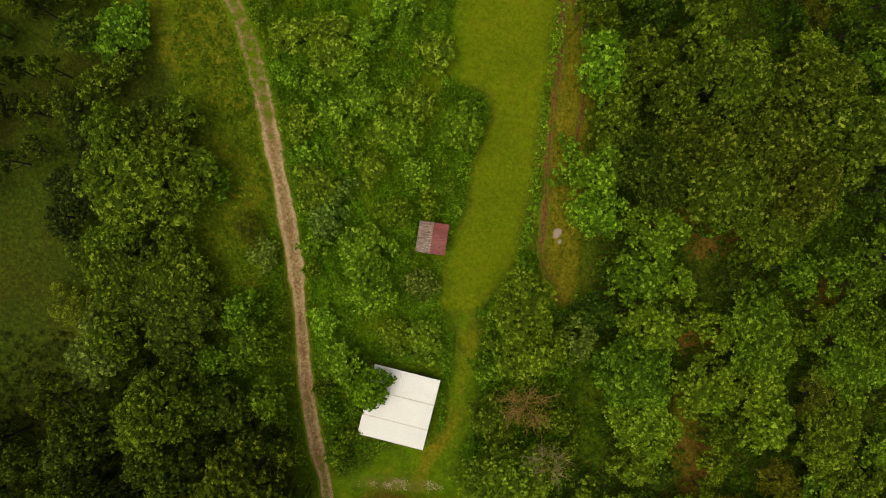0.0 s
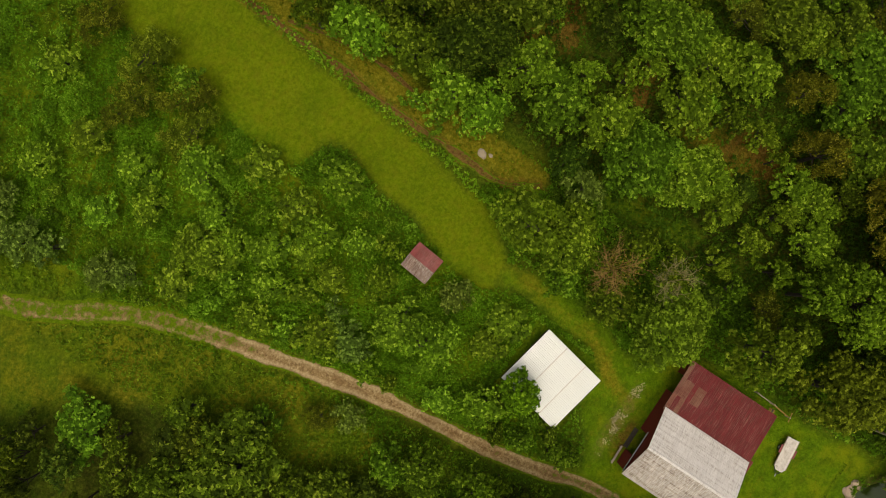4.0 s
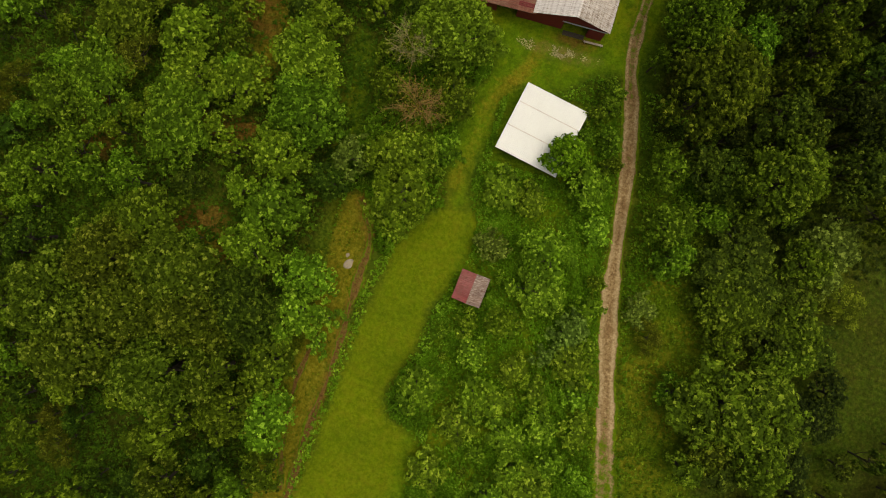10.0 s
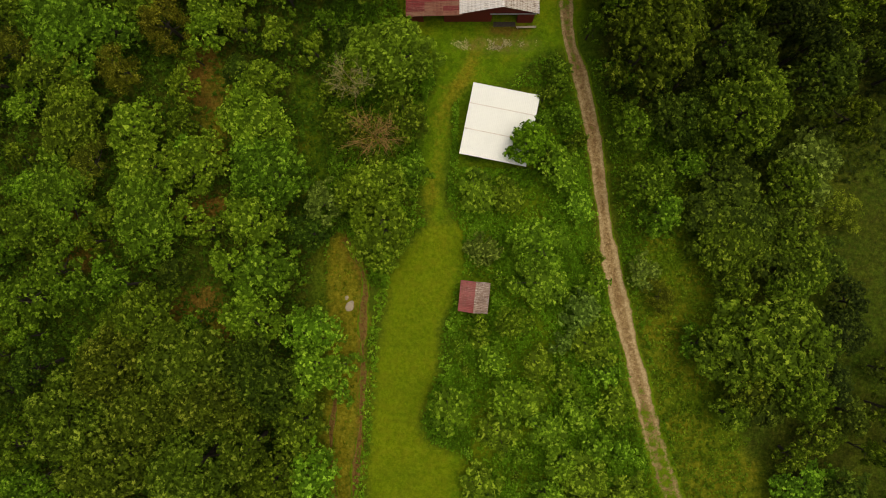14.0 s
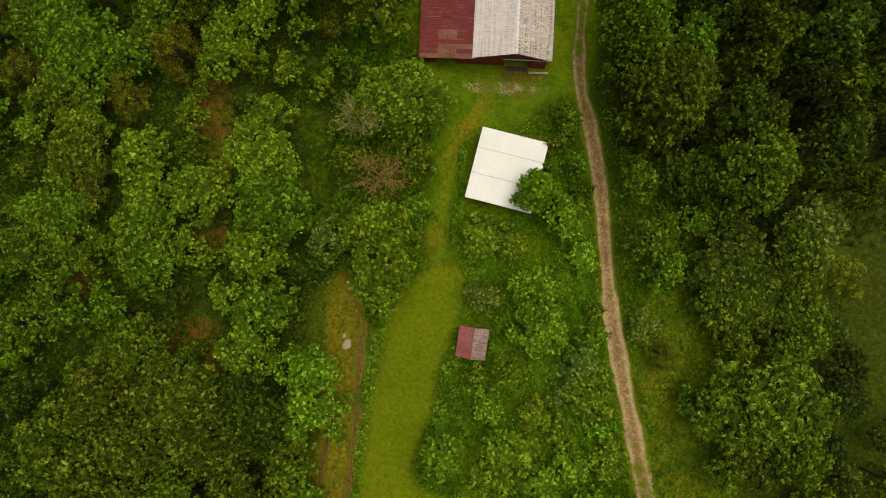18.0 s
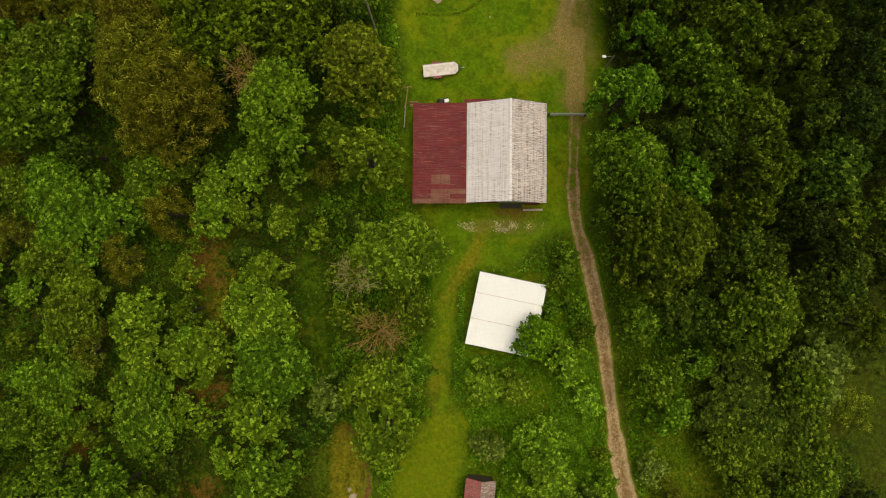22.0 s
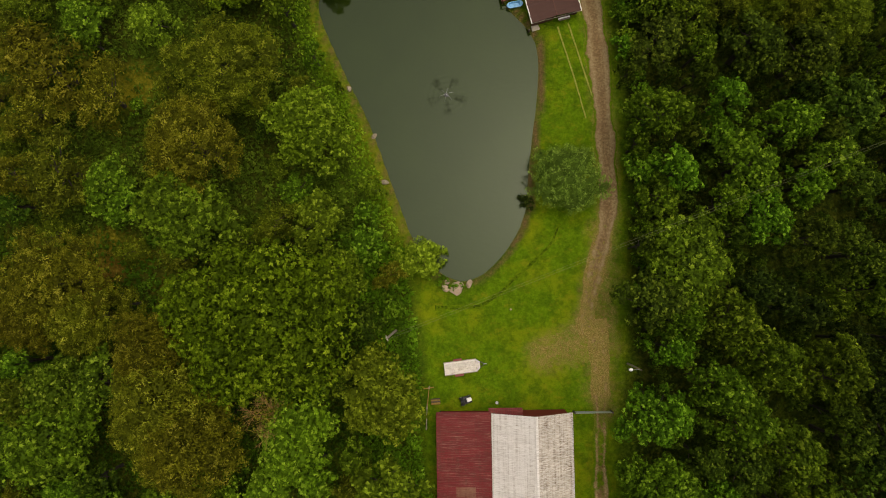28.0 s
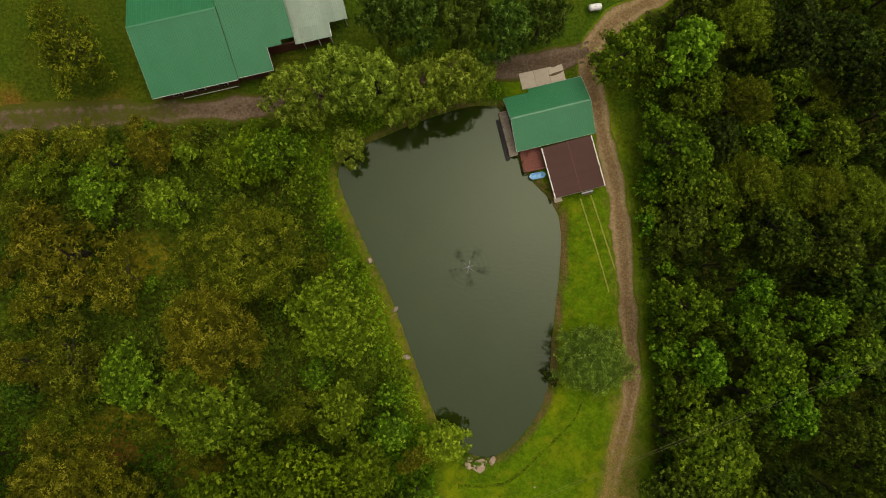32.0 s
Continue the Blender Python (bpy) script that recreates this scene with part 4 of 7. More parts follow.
KINDS = {
    "green": (LEAF_GREEN, "leafy green deciduous tree with a lobed crown", "tree"),
    "light": (LEAF_LIGHT, "light green deciduous tree with a full crown", "tree"),
    "lime": (LEAF_LIME, "yellowish green tree with a soft full crown", "tree"),
    "oak": (LEAF_OAK, "tall dull green tree with pale leaf tips", "tree"),
    "giant": (LEAF_FRESH, "very broad old green tree with pale leaf tips", "tree"),
    "dull": (LEAF_SCRUB, "dull green tree with fine foliage", "tree"),
    "dense": (LEAF_FRESH, "dense green tree leaning over the white roof", "tree"),
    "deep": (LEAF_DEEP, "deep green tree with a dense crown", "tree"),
    "bluegreen": (LEAF_FRESH, "fresh green tree with narrow leaves", "tree"),
    "olive": (LEAF_OLIVE, "olive-brown tree with sparse fine foliage", "tree"),
    "brown": (LEAF_BROWN, "brownish green tree with fine foliage", "tree"),
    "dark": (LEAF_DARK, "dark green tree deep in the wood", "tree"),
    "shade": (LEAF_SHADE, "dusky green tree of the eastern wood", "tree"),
    "willow": (LEAF_WILLOW, "yellow-green willow with drooping sprays", "willow tree"),
    "conifer": (LEAF_PINE, "dark tree with hanging sprays behind the pond", "tree"),
    "bright": (LEAF_BRIGHT, "yellow-green willow bush at the pond", "willow tree"),
    "sapling": (LEAF_BRIGHT, "small bright yellow-green sapling", "young tree"),
    "bush": (LEAF_LIGHT, "bright green leafy bush in the thicket", "bush"),
    "east": (LEAF_EAST, "tall dull green tree with a domed crown", "tree"),
    "eastlight": (LEAF_EDGE, "green tree with a domed crown at the wood's edge", "tree"),
    "eastgreen": (LEAF_EDGE, "green leafy bush at the field's edge", "bush"),
    "fern": (LEAF_SCRUB, "yellowish green shrub in the scrub", "bush"),
    "grey": (LEAF_GREY, "grey-green round bush with narrow leaves", "bush"),
    "greybush": (LEAF_GREY, "grey-green bush in the weeds", "bush"),
    "greytree": (LEAF_GREY, "small grey-green tree with narrow leaves", "tree"),
}
rng = np.random.default_rng(5)
MODELS = {}
for size, radius, tall, count, leaf, clump in (("tall", 5.6, 16.0, 4, 0.132, 0.34), ("middle", 4.0, 11.0, 5, 0.125, 0.32), ("young", 2.9, 7.0, 5, 0.115, 0.285),
                                               ("small", 2.0, 3.6, 5, 0.10, 0.235)):
    MODELS[size] = [(make_tree("tree" if size != "small" else "bush", rng, radius, tall, LEAF_GREEN, leaf=leaf, clump=clump), radius, tall) for _ in range(count)]
MODELS["giant"] = [(make_tree("tree", rng, 9.6, 18.0, LEAF_GREEN, leaf=0.125, clump=0.33, lobes=130, uneven=0.24), 9.6, 18.0)]
MODELS["fine"] = [(make_tree("tree", rng, 5.2, 14.0, LEAF_OLIVE, leaf=0.145, clump=0.34, fill=13, style="fine"), 5.2, 14.0) for _ in range(2)]
MODELS["low_fine"] = [(make_tree("tree", rng, 3.2, 7.0, LEAF_OLIVE, leaf=0.14, clump=0.32, fill=13, style="fine"), 3.2, 7.0) for _ in range(3)]
MODELS["droop"] = [(make_tree("willow_tree", rng, 4.2, 11.0, LEAF_WILLOW, leaf=0.14, clump=0.32, fill=20, style="droop"), 4.2, 11.0) for _ in range(2)]
STOCK = [m[0] for some in MODELS.values() for m in some]
PLANTED = [(-7.6, -15.4, 3.0), (-10.4, -8.8, 2.6), (-23.0, 14.5, 2.5)]  # the dead trees stand here


def plant(kind, x, y, radius, tall):
    """One tree or bush of a kind, from a model of about its size."""
    if kind in ("olive", "brown", "fern", "dull"):
        models = MODELS["fine" if tall > 9.5 else "low_fine"]
    elif kind in ("willow", "conifer", "bright"):
        models = MODELS["droop"]
    elif kind in ("giant", "grey", "dense"):
        models = MODELS["fine" if kind == "grey" else kind]
    else:
        models = MODELS["small" if radius < 2.45 else "young" if radius < 3.45 else "middle" if radius < 4.8 else "tall"]
    model, r0, t0 = models[int(rng.integers(len(models)))]
    ob = copy_thing(model, pose(x, y, ground_at(x, y) - 0.05, 0, 0, rng.uniform(0, 360)))
    wide = radius / r0
    ob.scale = (wide * rng.uniform(0.94, 1.06), wide * rng.uniform(0.94, 1.06), tall / t0)
    material, label, category = KINDS[kind]
    if category == "bush" or tall <= 4.5:
        ob.name, category = "bush", "bush"
        label = label.replace("deciduous tree", "bush").replace("tree", "bush")
    elif category == "willow tree":
        ob.name = "willow_tree"
    elif tall <= 8.5:
        ob.name, category = "young_tree", "young tree"
        label = label.replace("tree", "young tree") if "young" not in label and "sapling" not in label else label
    else:
        ob.name = "tree"
    tagged(ob, label, category, "bushes of the thicket" if category == "bush" else "young trees of the wood" if category == "young tree" else "trees of the wood")
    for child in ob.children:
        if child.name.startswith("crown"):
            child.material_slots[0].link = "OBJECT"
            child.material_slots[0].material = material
    PLANTED.append((x, y, radius))
    return ob


def room(x, y, radius):
    """How wide a crown may be here without hanging over a road, the pond or the yard lamp."""
    px, py = np.array([x]), np.array([y])
    limit = min(float(line_distance(TRACK_LINE, px, py)[0]) - (0.9 if x < 17 or y < -3 else 0.1), float(line_distance(DRIVE_LINE, px, py)[0]) - (0.5 if 40 < y < 60 else 1.5 if y < 74 else -1.6), math.hypot(x - 19.4, y - 18.7) - 0.9)
    if x < 0 and 36 < y < 70:
        limit = min(limit, float(outside(POND_RING, px, py)[0]) - 0.6)
    if -41 < y < -29 and -1 < x < 12:
        limit = min(limit, max(math.hypot(max(2.7 - x, 0, x - 6.9), max(-37.2 - y, 0, y + 32.7)) + 0.2, 0.0))
    if -1 < y < 22 and -14 < x < -4:
        limit = min(limit, -4.9 - x)
    return min(radius, limit)


def under_cable(x, y, radius, tall):
    return min(tall, 11.0) if x > 16 and abs((y - 23.2) - 0.386 * (x + 9.4)) < radius + 1.5 else tall


# where the trees and bushes stand: x, y, radius of the crown, height
EASTLIGHT_A = [(21.6, 13.4, 4.7, 13), (21.7, 5.2, 4.3, 13), (23.6, 0.2, 3.3, 13), (23.6, 21.4, 2.7, 11), (29.4, 2.7, 3.2, 11), (23.4, 39.8, 3, 9),
    (30.3, 47.2, 2.6, 9), (24.1, -13.5, 3.1, 7), (35.5, 83.2, 2.1, 7), (39.2, 70.9, 2.6, 7), (18.9, 50, 2.4, 6), (19.3, 46.3, 3.2, 6),
    (22.2, 43.5, 2.8, 6), (25.6, 31.4, 6.4, 14), (22.6, 49.2, 4.6, 13), (21, 46.2, 2.6, 9), (33.6, 43.2, 4.2, 14), (31, 51, 3, 12),
    (37.8, 47.7, 3.4, 13), (25, 42.4, 3, 11), (40.1, 40.6, 2.9, 13), (35.4, 36.7, 3.3, 13), (30.3, 38.5, 2.7, 11), (25.8, -21, 3.1, 7.5)]
EASTLIGHT_B = [(30.4, -18.8, 2.3, 7.5)]
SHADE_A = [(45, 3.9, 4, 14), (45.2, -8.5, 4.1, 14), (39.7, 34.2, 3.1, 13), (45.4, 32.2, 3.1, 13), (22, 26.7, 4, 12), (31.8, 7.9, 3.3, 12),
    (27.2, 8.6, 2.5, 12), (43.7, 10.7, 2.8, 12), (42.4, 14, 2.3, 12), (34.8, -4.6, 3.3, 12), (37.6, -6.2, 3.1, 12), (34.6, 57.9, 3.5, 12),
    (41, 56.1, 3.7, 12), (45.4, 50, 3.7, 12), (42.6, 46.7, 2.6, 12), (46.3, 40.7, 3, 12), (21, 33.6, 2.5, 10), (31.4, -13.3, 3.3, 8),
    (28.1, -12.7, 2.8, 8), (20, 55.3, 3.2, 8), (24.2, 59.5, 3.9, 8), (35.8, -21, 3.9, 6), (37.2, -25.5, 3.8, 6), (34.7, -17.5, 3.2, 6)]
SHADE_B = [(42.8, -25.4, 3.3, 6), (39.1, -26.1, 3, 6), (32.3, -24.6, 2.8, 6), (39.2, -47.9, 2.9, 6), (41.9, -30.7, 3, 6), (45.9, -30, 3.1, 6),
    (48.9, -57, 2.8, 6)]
EAST_A = [(25.3, -4.6, 6.7, 17), (28.3, 17.3, 3.4, 15), (34.2, 20.3, 3.6, 15), (41.3, 18.7, 3.9, 15), (30.3, 13.7, 3.9, 15), (36, 9.6, 3.7, 15),
    (35.9, 3, 3.3, 15), (35.8, -12.7, 4.8, 14), (42.9, 43.8, 3.6, 14), (25.1, 24.7, 2.6, 13), (30.4, 25.1, 3.6, 13), (35.9, -0.3, 2.9, 13),
    (41.6, 26.5, 2.3, 13), (47.5, 27.9, 3, 13), (47.8, -13.3, 3, 13), (22, 68.6, 4.8, 13), (42, 69, 3.3, 10), (33.1, 69, 3.2, 10),
    (36.3, 76.1, 2.9, 10), (42.6, -45.5, 3.6, 9), (25.5, 64.8, 3.5, 9), (27.5, 62.5, 3.3, 9), (28.7, 57.6, 2.3, 9), (43, -20.6, 3.4, 8)]
EAST_B = [(34, -40.2, 2.8, 6), (37.2, -45.2, 3.2, 6), (35.7, -32.9, 2.5, 6), (43.7, -32.4, 3.1, 6), (35.2, -48.5, 2.5, 6), (35.9, -28.2, 4.4, 6),
    (43.4, -28.5, 3.9, 7), (39.2, -39.6, 6.4, 9), (16.6, 80.2, 4.5, 11)]
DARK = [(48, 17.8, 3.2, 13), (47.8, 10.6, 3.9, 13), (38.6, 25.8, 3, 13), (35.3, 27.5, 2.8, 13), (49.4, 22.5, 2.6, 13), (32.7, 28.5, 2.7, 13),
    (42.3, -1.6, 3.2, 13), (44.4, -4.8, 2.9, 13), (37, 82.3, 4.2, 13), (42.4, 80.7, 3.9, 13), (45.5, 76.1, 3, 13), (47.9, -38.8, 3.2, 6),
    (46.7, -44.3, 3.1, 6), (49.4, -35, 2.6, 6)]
GREEN_A = [(-48.7, 12.1, 5.8, 14), (-23.3, -78.9, 3.2, 12), (-24.5, -74.5, 3.5, 12), (-18.8, -68.2, 3.7, 12), (-17, -75.8, 3.9, 12), (-15.7, -70.8, 3, 12),
    (-23.2, -70.7, 2.8, 12), (25.2, 74.4, 3.1, 11), (-18.9, -56.6, 3.6, 10), (-48.1, -52.4, 3.6, 10), (-46.9, -57, 3.2, 10), (-15.3, -64.5, 3, 10),
    (-12.7, -61.9, 2.7, 10), (-20.1, -19.9, 4.7, 9), (-35, -37.9, 4.3, 9), (-37.4, -33.8, 2.6, 9), (19.4, -1.4, 2.9, 8), (-36.8, 3, 3.9, 8),
    (-48.8, 1.5, 4.7, 8), (-46.1, -2.3, 5.1, 8), (-41.3, -2.3, 3.5, 8), (-52.7, 1.4, 3.1, 8), (-35.1, -25.7, 4.5, 8), (-49.4, -27, 3.3, 8)]
GREEN_B = [(-20.5, -32.1, 3.9, 8), (-49.2, -35.7, 3.9, 8), (-43.2, -34.4, 2.7, 8), (-45.3, -32.4, 2.9, 8), (-15.9, -50.1, 3.8, 8), (-48.3, -7.2, 4, 7),
    (-45.5, -13.7, 4.6, 7), (-45.8, -23.5, 4.4, 7), (-31.1, -13.3, 2.3, 7), (-12, -13.9, 2.7, 7), (-3, -19.8, 2.7, 7), (-3.8, -13.2, 3.1, 7),
    (15.4, -7.2, 2.7, 4), (16.8, -12.4, 3, 4), (18.3, -15.1, 2.1, 4), (18.8, -10.8, 2.1, 4), (-29.6, -38.4, 1.9, 4), (2.8, -70.7, 2.7, 4),
    (-34.2, 38, 5.4, 11), (-22.8, 63.8, 4.7, 10), (-26.7, 68.8, 3.2, 9), (-19.5, 58.5, 3, 7), (-49.2, 64.1, 3.3, 6), (-48.3, 68.2, 2.8, 5)]
GREEN_C = [(-48.6, 61.1, 2.1, 4), (-45.5, 41.7, 3.5, 7), (-43.5, 39.7, 2.8, 6), (-9.6, 26.2, 2.1, 6), (-12.8, 34.5, 3, 7), (-21.6, 41.2, 2.4, 6),
    (-13, 38.1, 2, 5), (-16.4, 54.6, 2.3, 5), (-43.2, 52.8, 1.4, 3), (-22.7, 13.1, 2.8, 10)]
EASTGREEN = [(22.2, -11.3, 2.5, 6), (27.7, -24.3, 2.7, 6), (32, -40.7, 2.6, 4), (44.5, -58.1, 3.8, 4), (20.5, 64.1, 2, 4), (20.2, 59.9, 2, 4)]
FERN = [(-52.2, 82.4, 5.4, 9), (42.4, 75.8, 3.2, 5), (2, -84.5, 3.4, 4), (2.8, -76.9, 3.6, 4), (4.2, -70.1, 3.4, 4), (8.3, -75.6, 3.4, 4),
    (7.6, -67.3, 3.2, 4), (49.5, -23.8, 3.1, 3), (27.7, -34.9, 2.1, 3), (-33.7, 68, 2.8, 5), (-39, 55.2, 2.1, 3), (-43.5, 33.6, 2.1, 3),
    (-54, 35.8, 3.5, 3)]
BUSH_A = [(5.6, -39.2, 2.6, 4), (12.8, -33, 3.2, 4), (19.4, -33.6, 2.9, 4), (19.2, -40.6, 2.9, 4), (7.7, -32.6, 2.1, 4), (17.9, -24, 2.5, 3),
    (11.1, -47.8, 2.8, 3), (14, -51.4, 2.8, 3), (23.9, -58.4, 2.7, 3), (5.9, -58.2, 2.9, 3), (22, -48.7, 2.3, 3), (17.8, -48.9, 2.3, 3),
    (5.2, -22, 2.8, 3), (9, -22.4, 2.5, 3), (7.5, -42.9, 2.2, 3), (12.4, -43, 2.3, 3), (15.8, -45.1, 2.1, 3), (20.9, -44.4, 2.1, 3),
    (-44.5, 72.2, 1.7, 3), (9, -85.1, 2.8, 3), (14.6, -77.5, 2.9, 3), (14.6, -70.5, 2.8, 3), (7.8, -51.7, 2.8, 3), (18.1, -66.4, 2.5, 3)]
BUSH_B = [(20.1, -81, 2.5, 3), (21.5, -71.3, 2.5, 3), (27.8, -60.9, 2.1, 3), (-11.1, -43.6, 2, 2), (-11.5, -47, 1.7, 2), (19.5, -59.4, 2.5, 4),
    (13.9, -58.9, 2.3, 4), (10.8, -54.2, 1.6, 3), (23, -53.4, 1.8, 4), (16.3, -47.8, 1.5, 3), (20.2, -38.2, 1.7, 3.5), (19.6, -30.3, 1.8, 3.5)]
GREYBUSH = [(17.9, -36.5, 2.9, 4), (27.5, -66.8, 2.7, 4), (26.2, -64.1, 2.3, 4), (28.1, -83.2, 3.2, 4), (30.2, -77.2, 3.2, 4), (28.9, -73.7, 2.1, 4),
    (6.2, -29.2, 2.2, 4), (25.8, -31.5, 2.2, 3), (15.8, -40.4, 1.8, 3.5)]
LIGHT_A = [(-20.4, 11.8, 4.9, 14), (-18.6, 7.2, 2.9, 12), (24, 80.5, 3.8, 12), (-21.3, -8, 3, 8), (-22.3, -13.6, 4.4, 8), (-8.9, -22.1, 3.2, 8),
    (-21.9, -26.1, 3.4, 8), (-21.7, -37.4, 3.4, 8), (-14.4, -38.8, 3.2, 8), (-14.5, -43.4, 3.2, 8), (-14.6, -56.4, 3.7, 8), (-24.4, 4.4, 3.4, 7),
    (-28.7, 1.3, 3.1, 7), (-28.4, -1.7, 2.9, 7), (-24.9, -1.1, 2.5, 7), (-37.8, -14.3, 3.7, 7), (-35.5, -19.4, 3.6, 7), (-29.3, -18.8, 3.6, 7),
    (-45.1, -10.9, 2.5, 7), (-31.8, -8.2, 2.5, 6), (-31, -5, 1.4, 6), (-31.2, -16.9, 2.1, 6), (-30.5, -24.8, 2.4, 6), (10.4, -63.2, 3.2, 4.5)]
LIGHT_B = [(-50.2, -21.8, 2.3, 6), (18.2, -57.3, 3.7, 4), (19.9, -53.1, 2, 4), (15.8, -55.1, 2.5, 4), (-19.3, 48.1, 4.8, 12), (9.3, -37.8, 3.5, 6.5),
    (12.5, -28.6, 3.4, 6.5), (15.4, -19.6, 2.8, 6), (8.9, -47.3, 2.9, 5.5), (1.9, -48.4, 3, 5), (-6.7, -27.2, 3.9, 9), (-6.3, -20.7, 3.1, 8)]
OLIVE = [(-32, 11.4, 6.2, 16), (-37.8, 7.4, 2.8, 9), (-34, -1.3, 3.3, 9), (-39.5, -7, 3.1, 9), (-32.8, 45.9, 6.2, 12), (-52.4, 56.6, 6.1, 9),
    (-45.7, 53.3, 3.9, 8), (-55.2, 51.2, 3.7, 7), (-50, 29.8, 6.2, 13), (-46.3, 25.7, 4.4, 12), (-53.4, 25, 3.8, 11), (-35.6, 15.6, 6.6, 15),
    (-10, 30.4, 1.9, 5), (-57.6, 69.5, 3.4, 6), (-43.1, 70.3, 3.4, 6), (-51.9, 70.8, 3.2, 5), (-57.2, 43.1, 3.3, 8), (-42.9, 27, 2.5, 6),
    (-37.1, 21.1, 4.8, 14)]
LIME = [(-9.4, 5.5, 5.5, 13), (-24.4, -59.9, 3, 12), (-5.6, -6, 5, 11), (-10.7, 16.3, 5, 13), (-40.2, 62.8, 3.1, 6), (-38.4, 69.2, 2.2, 5),
    (-18.5, 37.1, 3.4, 9), (-12.3, 41.5, 2.3, 5), (-15.5, 30.5, 3.1, 12), (-17.7, 51.1, 2, 5)]
DULL = [(32, 64.4, 3.8, 10), (45.5, 62.1, 3.9, 10), (40.1, 63.6, 3.3, 10), (36.7, 63.3, 2.7, 10), (32.1, 83.3, 3.9, 10), (31.8, 74.6, 3, 10),
    (-30.7, 55.7, 6.5, 10), (-27.3, 53.5, 3.3, 8), (-24.1, 37.2, 2.9, 7), (-57.2, 66, 3.8, 6)]
BROWN = [(-54, -4.1, 3.4, 6), (-43.3, -19, 3.1, 6), (-38.2, 71.2, 2.1, 5), (-51.4, 43.9, 4.9, 9), (-58.2, 60.8, 3.4, 7)]
BRIGHT = [(-40.3, -23, 1.2, 4)]
GREYTREE = [(-13.5, -23.3, 2.7, 7), (44.8, -18.6, 4.2, 8)]
OAK = [(-36.7, -42.6, 4.4, 12), (-28.4, -42.2, 5.1, 12), (-41.3, -49, 4.9, 12), (-32.8, -47.7, 4.3, 12), (-25.3, -46.6, 4.3, 12), (-36.9, -54.1, 4.9, 12),
    (-27.3, -54.2, 4.9, 12), (-23.2, -65.6, 3.2, 12), (-21.2, -52.4, 3.1, 12), (-48.1, 17.2, 4.4, 13), (-43.2, 18.1, 3.8, 13), (-51.5, 15.4, 3.7, 13)]
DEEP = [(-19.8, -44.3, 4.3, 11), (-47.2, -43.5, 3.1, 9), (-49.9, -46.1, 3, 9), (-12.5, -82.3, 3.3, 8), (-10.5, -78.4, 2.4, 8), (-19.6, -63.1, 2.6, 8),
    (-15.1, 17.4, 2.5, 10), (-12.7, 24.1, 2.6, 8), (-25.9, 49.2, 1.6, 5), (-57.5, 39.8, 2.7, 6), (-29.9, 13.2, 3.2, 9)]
BLUEGREEN = [(-29.8, 68.7, 3.8, 7)]
GIANT = [(-24.4, 25.2, 9.6, 18)]
CROWNS = [("eastlight", EASTLIGHT_A), ("eastlight", EASTLIGHT_B), ("shade", SHADE_A), ("shade", SHADE_B), ("east", EAST_A), ("east", EAST_B),
          ("dark", DARK), ("green", GREEN_A), ("green", GREEN_B), ("green", GREEN_C), ("eastgreen", EASTGREEN), ("fern", FERN),
          ("bush", BUSH_A), ("bush", BUSH_B), ("greybush", GREYBUSH), ("light", LIGHT_A), ("light", LIGHT_B), ("olive", OLIVE),
          ("lime", LIME), ("dull", DULL), ("brown", BROWN), ("bright", BRIGHT), ("greytree", GREYTREE), ("oak", OAK),
          ("deep", DEEP), ("bluegreen", BLUEGREEN), ("giant", GIANT)]
for kind, some in CROWNS:
    for x, y, radius, tall in some:
        radius = room(x, y, radius * 1.12)
        if radius > 0.7:
            plant("sapling" if kind == "bright" else kind, x, y, radius, under_cable(x, y, radius, tall))
for x, y, radius, tall in ((-23.4, 75.6, 4.6, 11), (-18.2, 77.4, 5, 12), (-13.9, 76.7, 5, 12), (-9.1, 76.0, 4.6, 12), (-4.7, 77.0, 4.6, 12), (-1.6, 78.5, 3.1, 10)):
    plant("willow", x, y, radius, tall)
for x, y, radius, tall in ((-8.7, 83.7, 4.5, 15), (-3.5, 83.7, 4.5, 16), (1.8, 82.3, 4.2, 15), (6.6, 84.3, 3.9, 14), (-12.7, 84.4, 3.9, 14)):
    plant("conifer", x, y, radius, tall)
plant("bright", -5.6, 32.4, 3.5, 6.0)
plant("willow", -17.9, 70.0, 2.6, 5.0)
plant("grey", 12.6, 42.6, 5.0, 5.4)
plant("dark", 7.9, 39.9, 1.25, 1.9)
# the hedge beside the drive
hedge = np.random.default_rng(17)
for y in np.r_[np.arange(13.0, 16.5, 2.3), np.arange(21.5, 82.0, 2.3)]:
    plant(("eastgreen", "bush", "eastgreen", "eastlight")[int(hedge.integers(4))], 22.2 + hedge.uniform(-0.5, 0.7) - 1.0 * (y > 60), y + hedge.uniform(-0.6, 0.6), hedge.uniform(1.4, 2.1), hedge.uniform(2.8, 6.0))
# between the shelter and the track
for x, y, radius in ((14.7, -5.1, 1.5), (15.9, -8.0, 1.5), (13.7, -9.6, 1.9), (16.4, -11.8, 1.7), (17.4, -15.2, 1.4), (16.6, -17.7, 1.7), (13.4, -13.0, 1.8), (14.0, -16.8, 1.9)):
    plant("green", x, y, radius, 2.2 + radius)
MODELS["dense"] = [(make_tree("tree", rng, 3.2, 8.0, LEAF_GREEN, leaf=0.13, clump=0.30, lobes=95, uneven=0.04), 3.2, 8.0)]
STOCK.append(MODELS["dense"][0][0])
plant("dense", 11.5, -15.9, 3.1, 6.5)

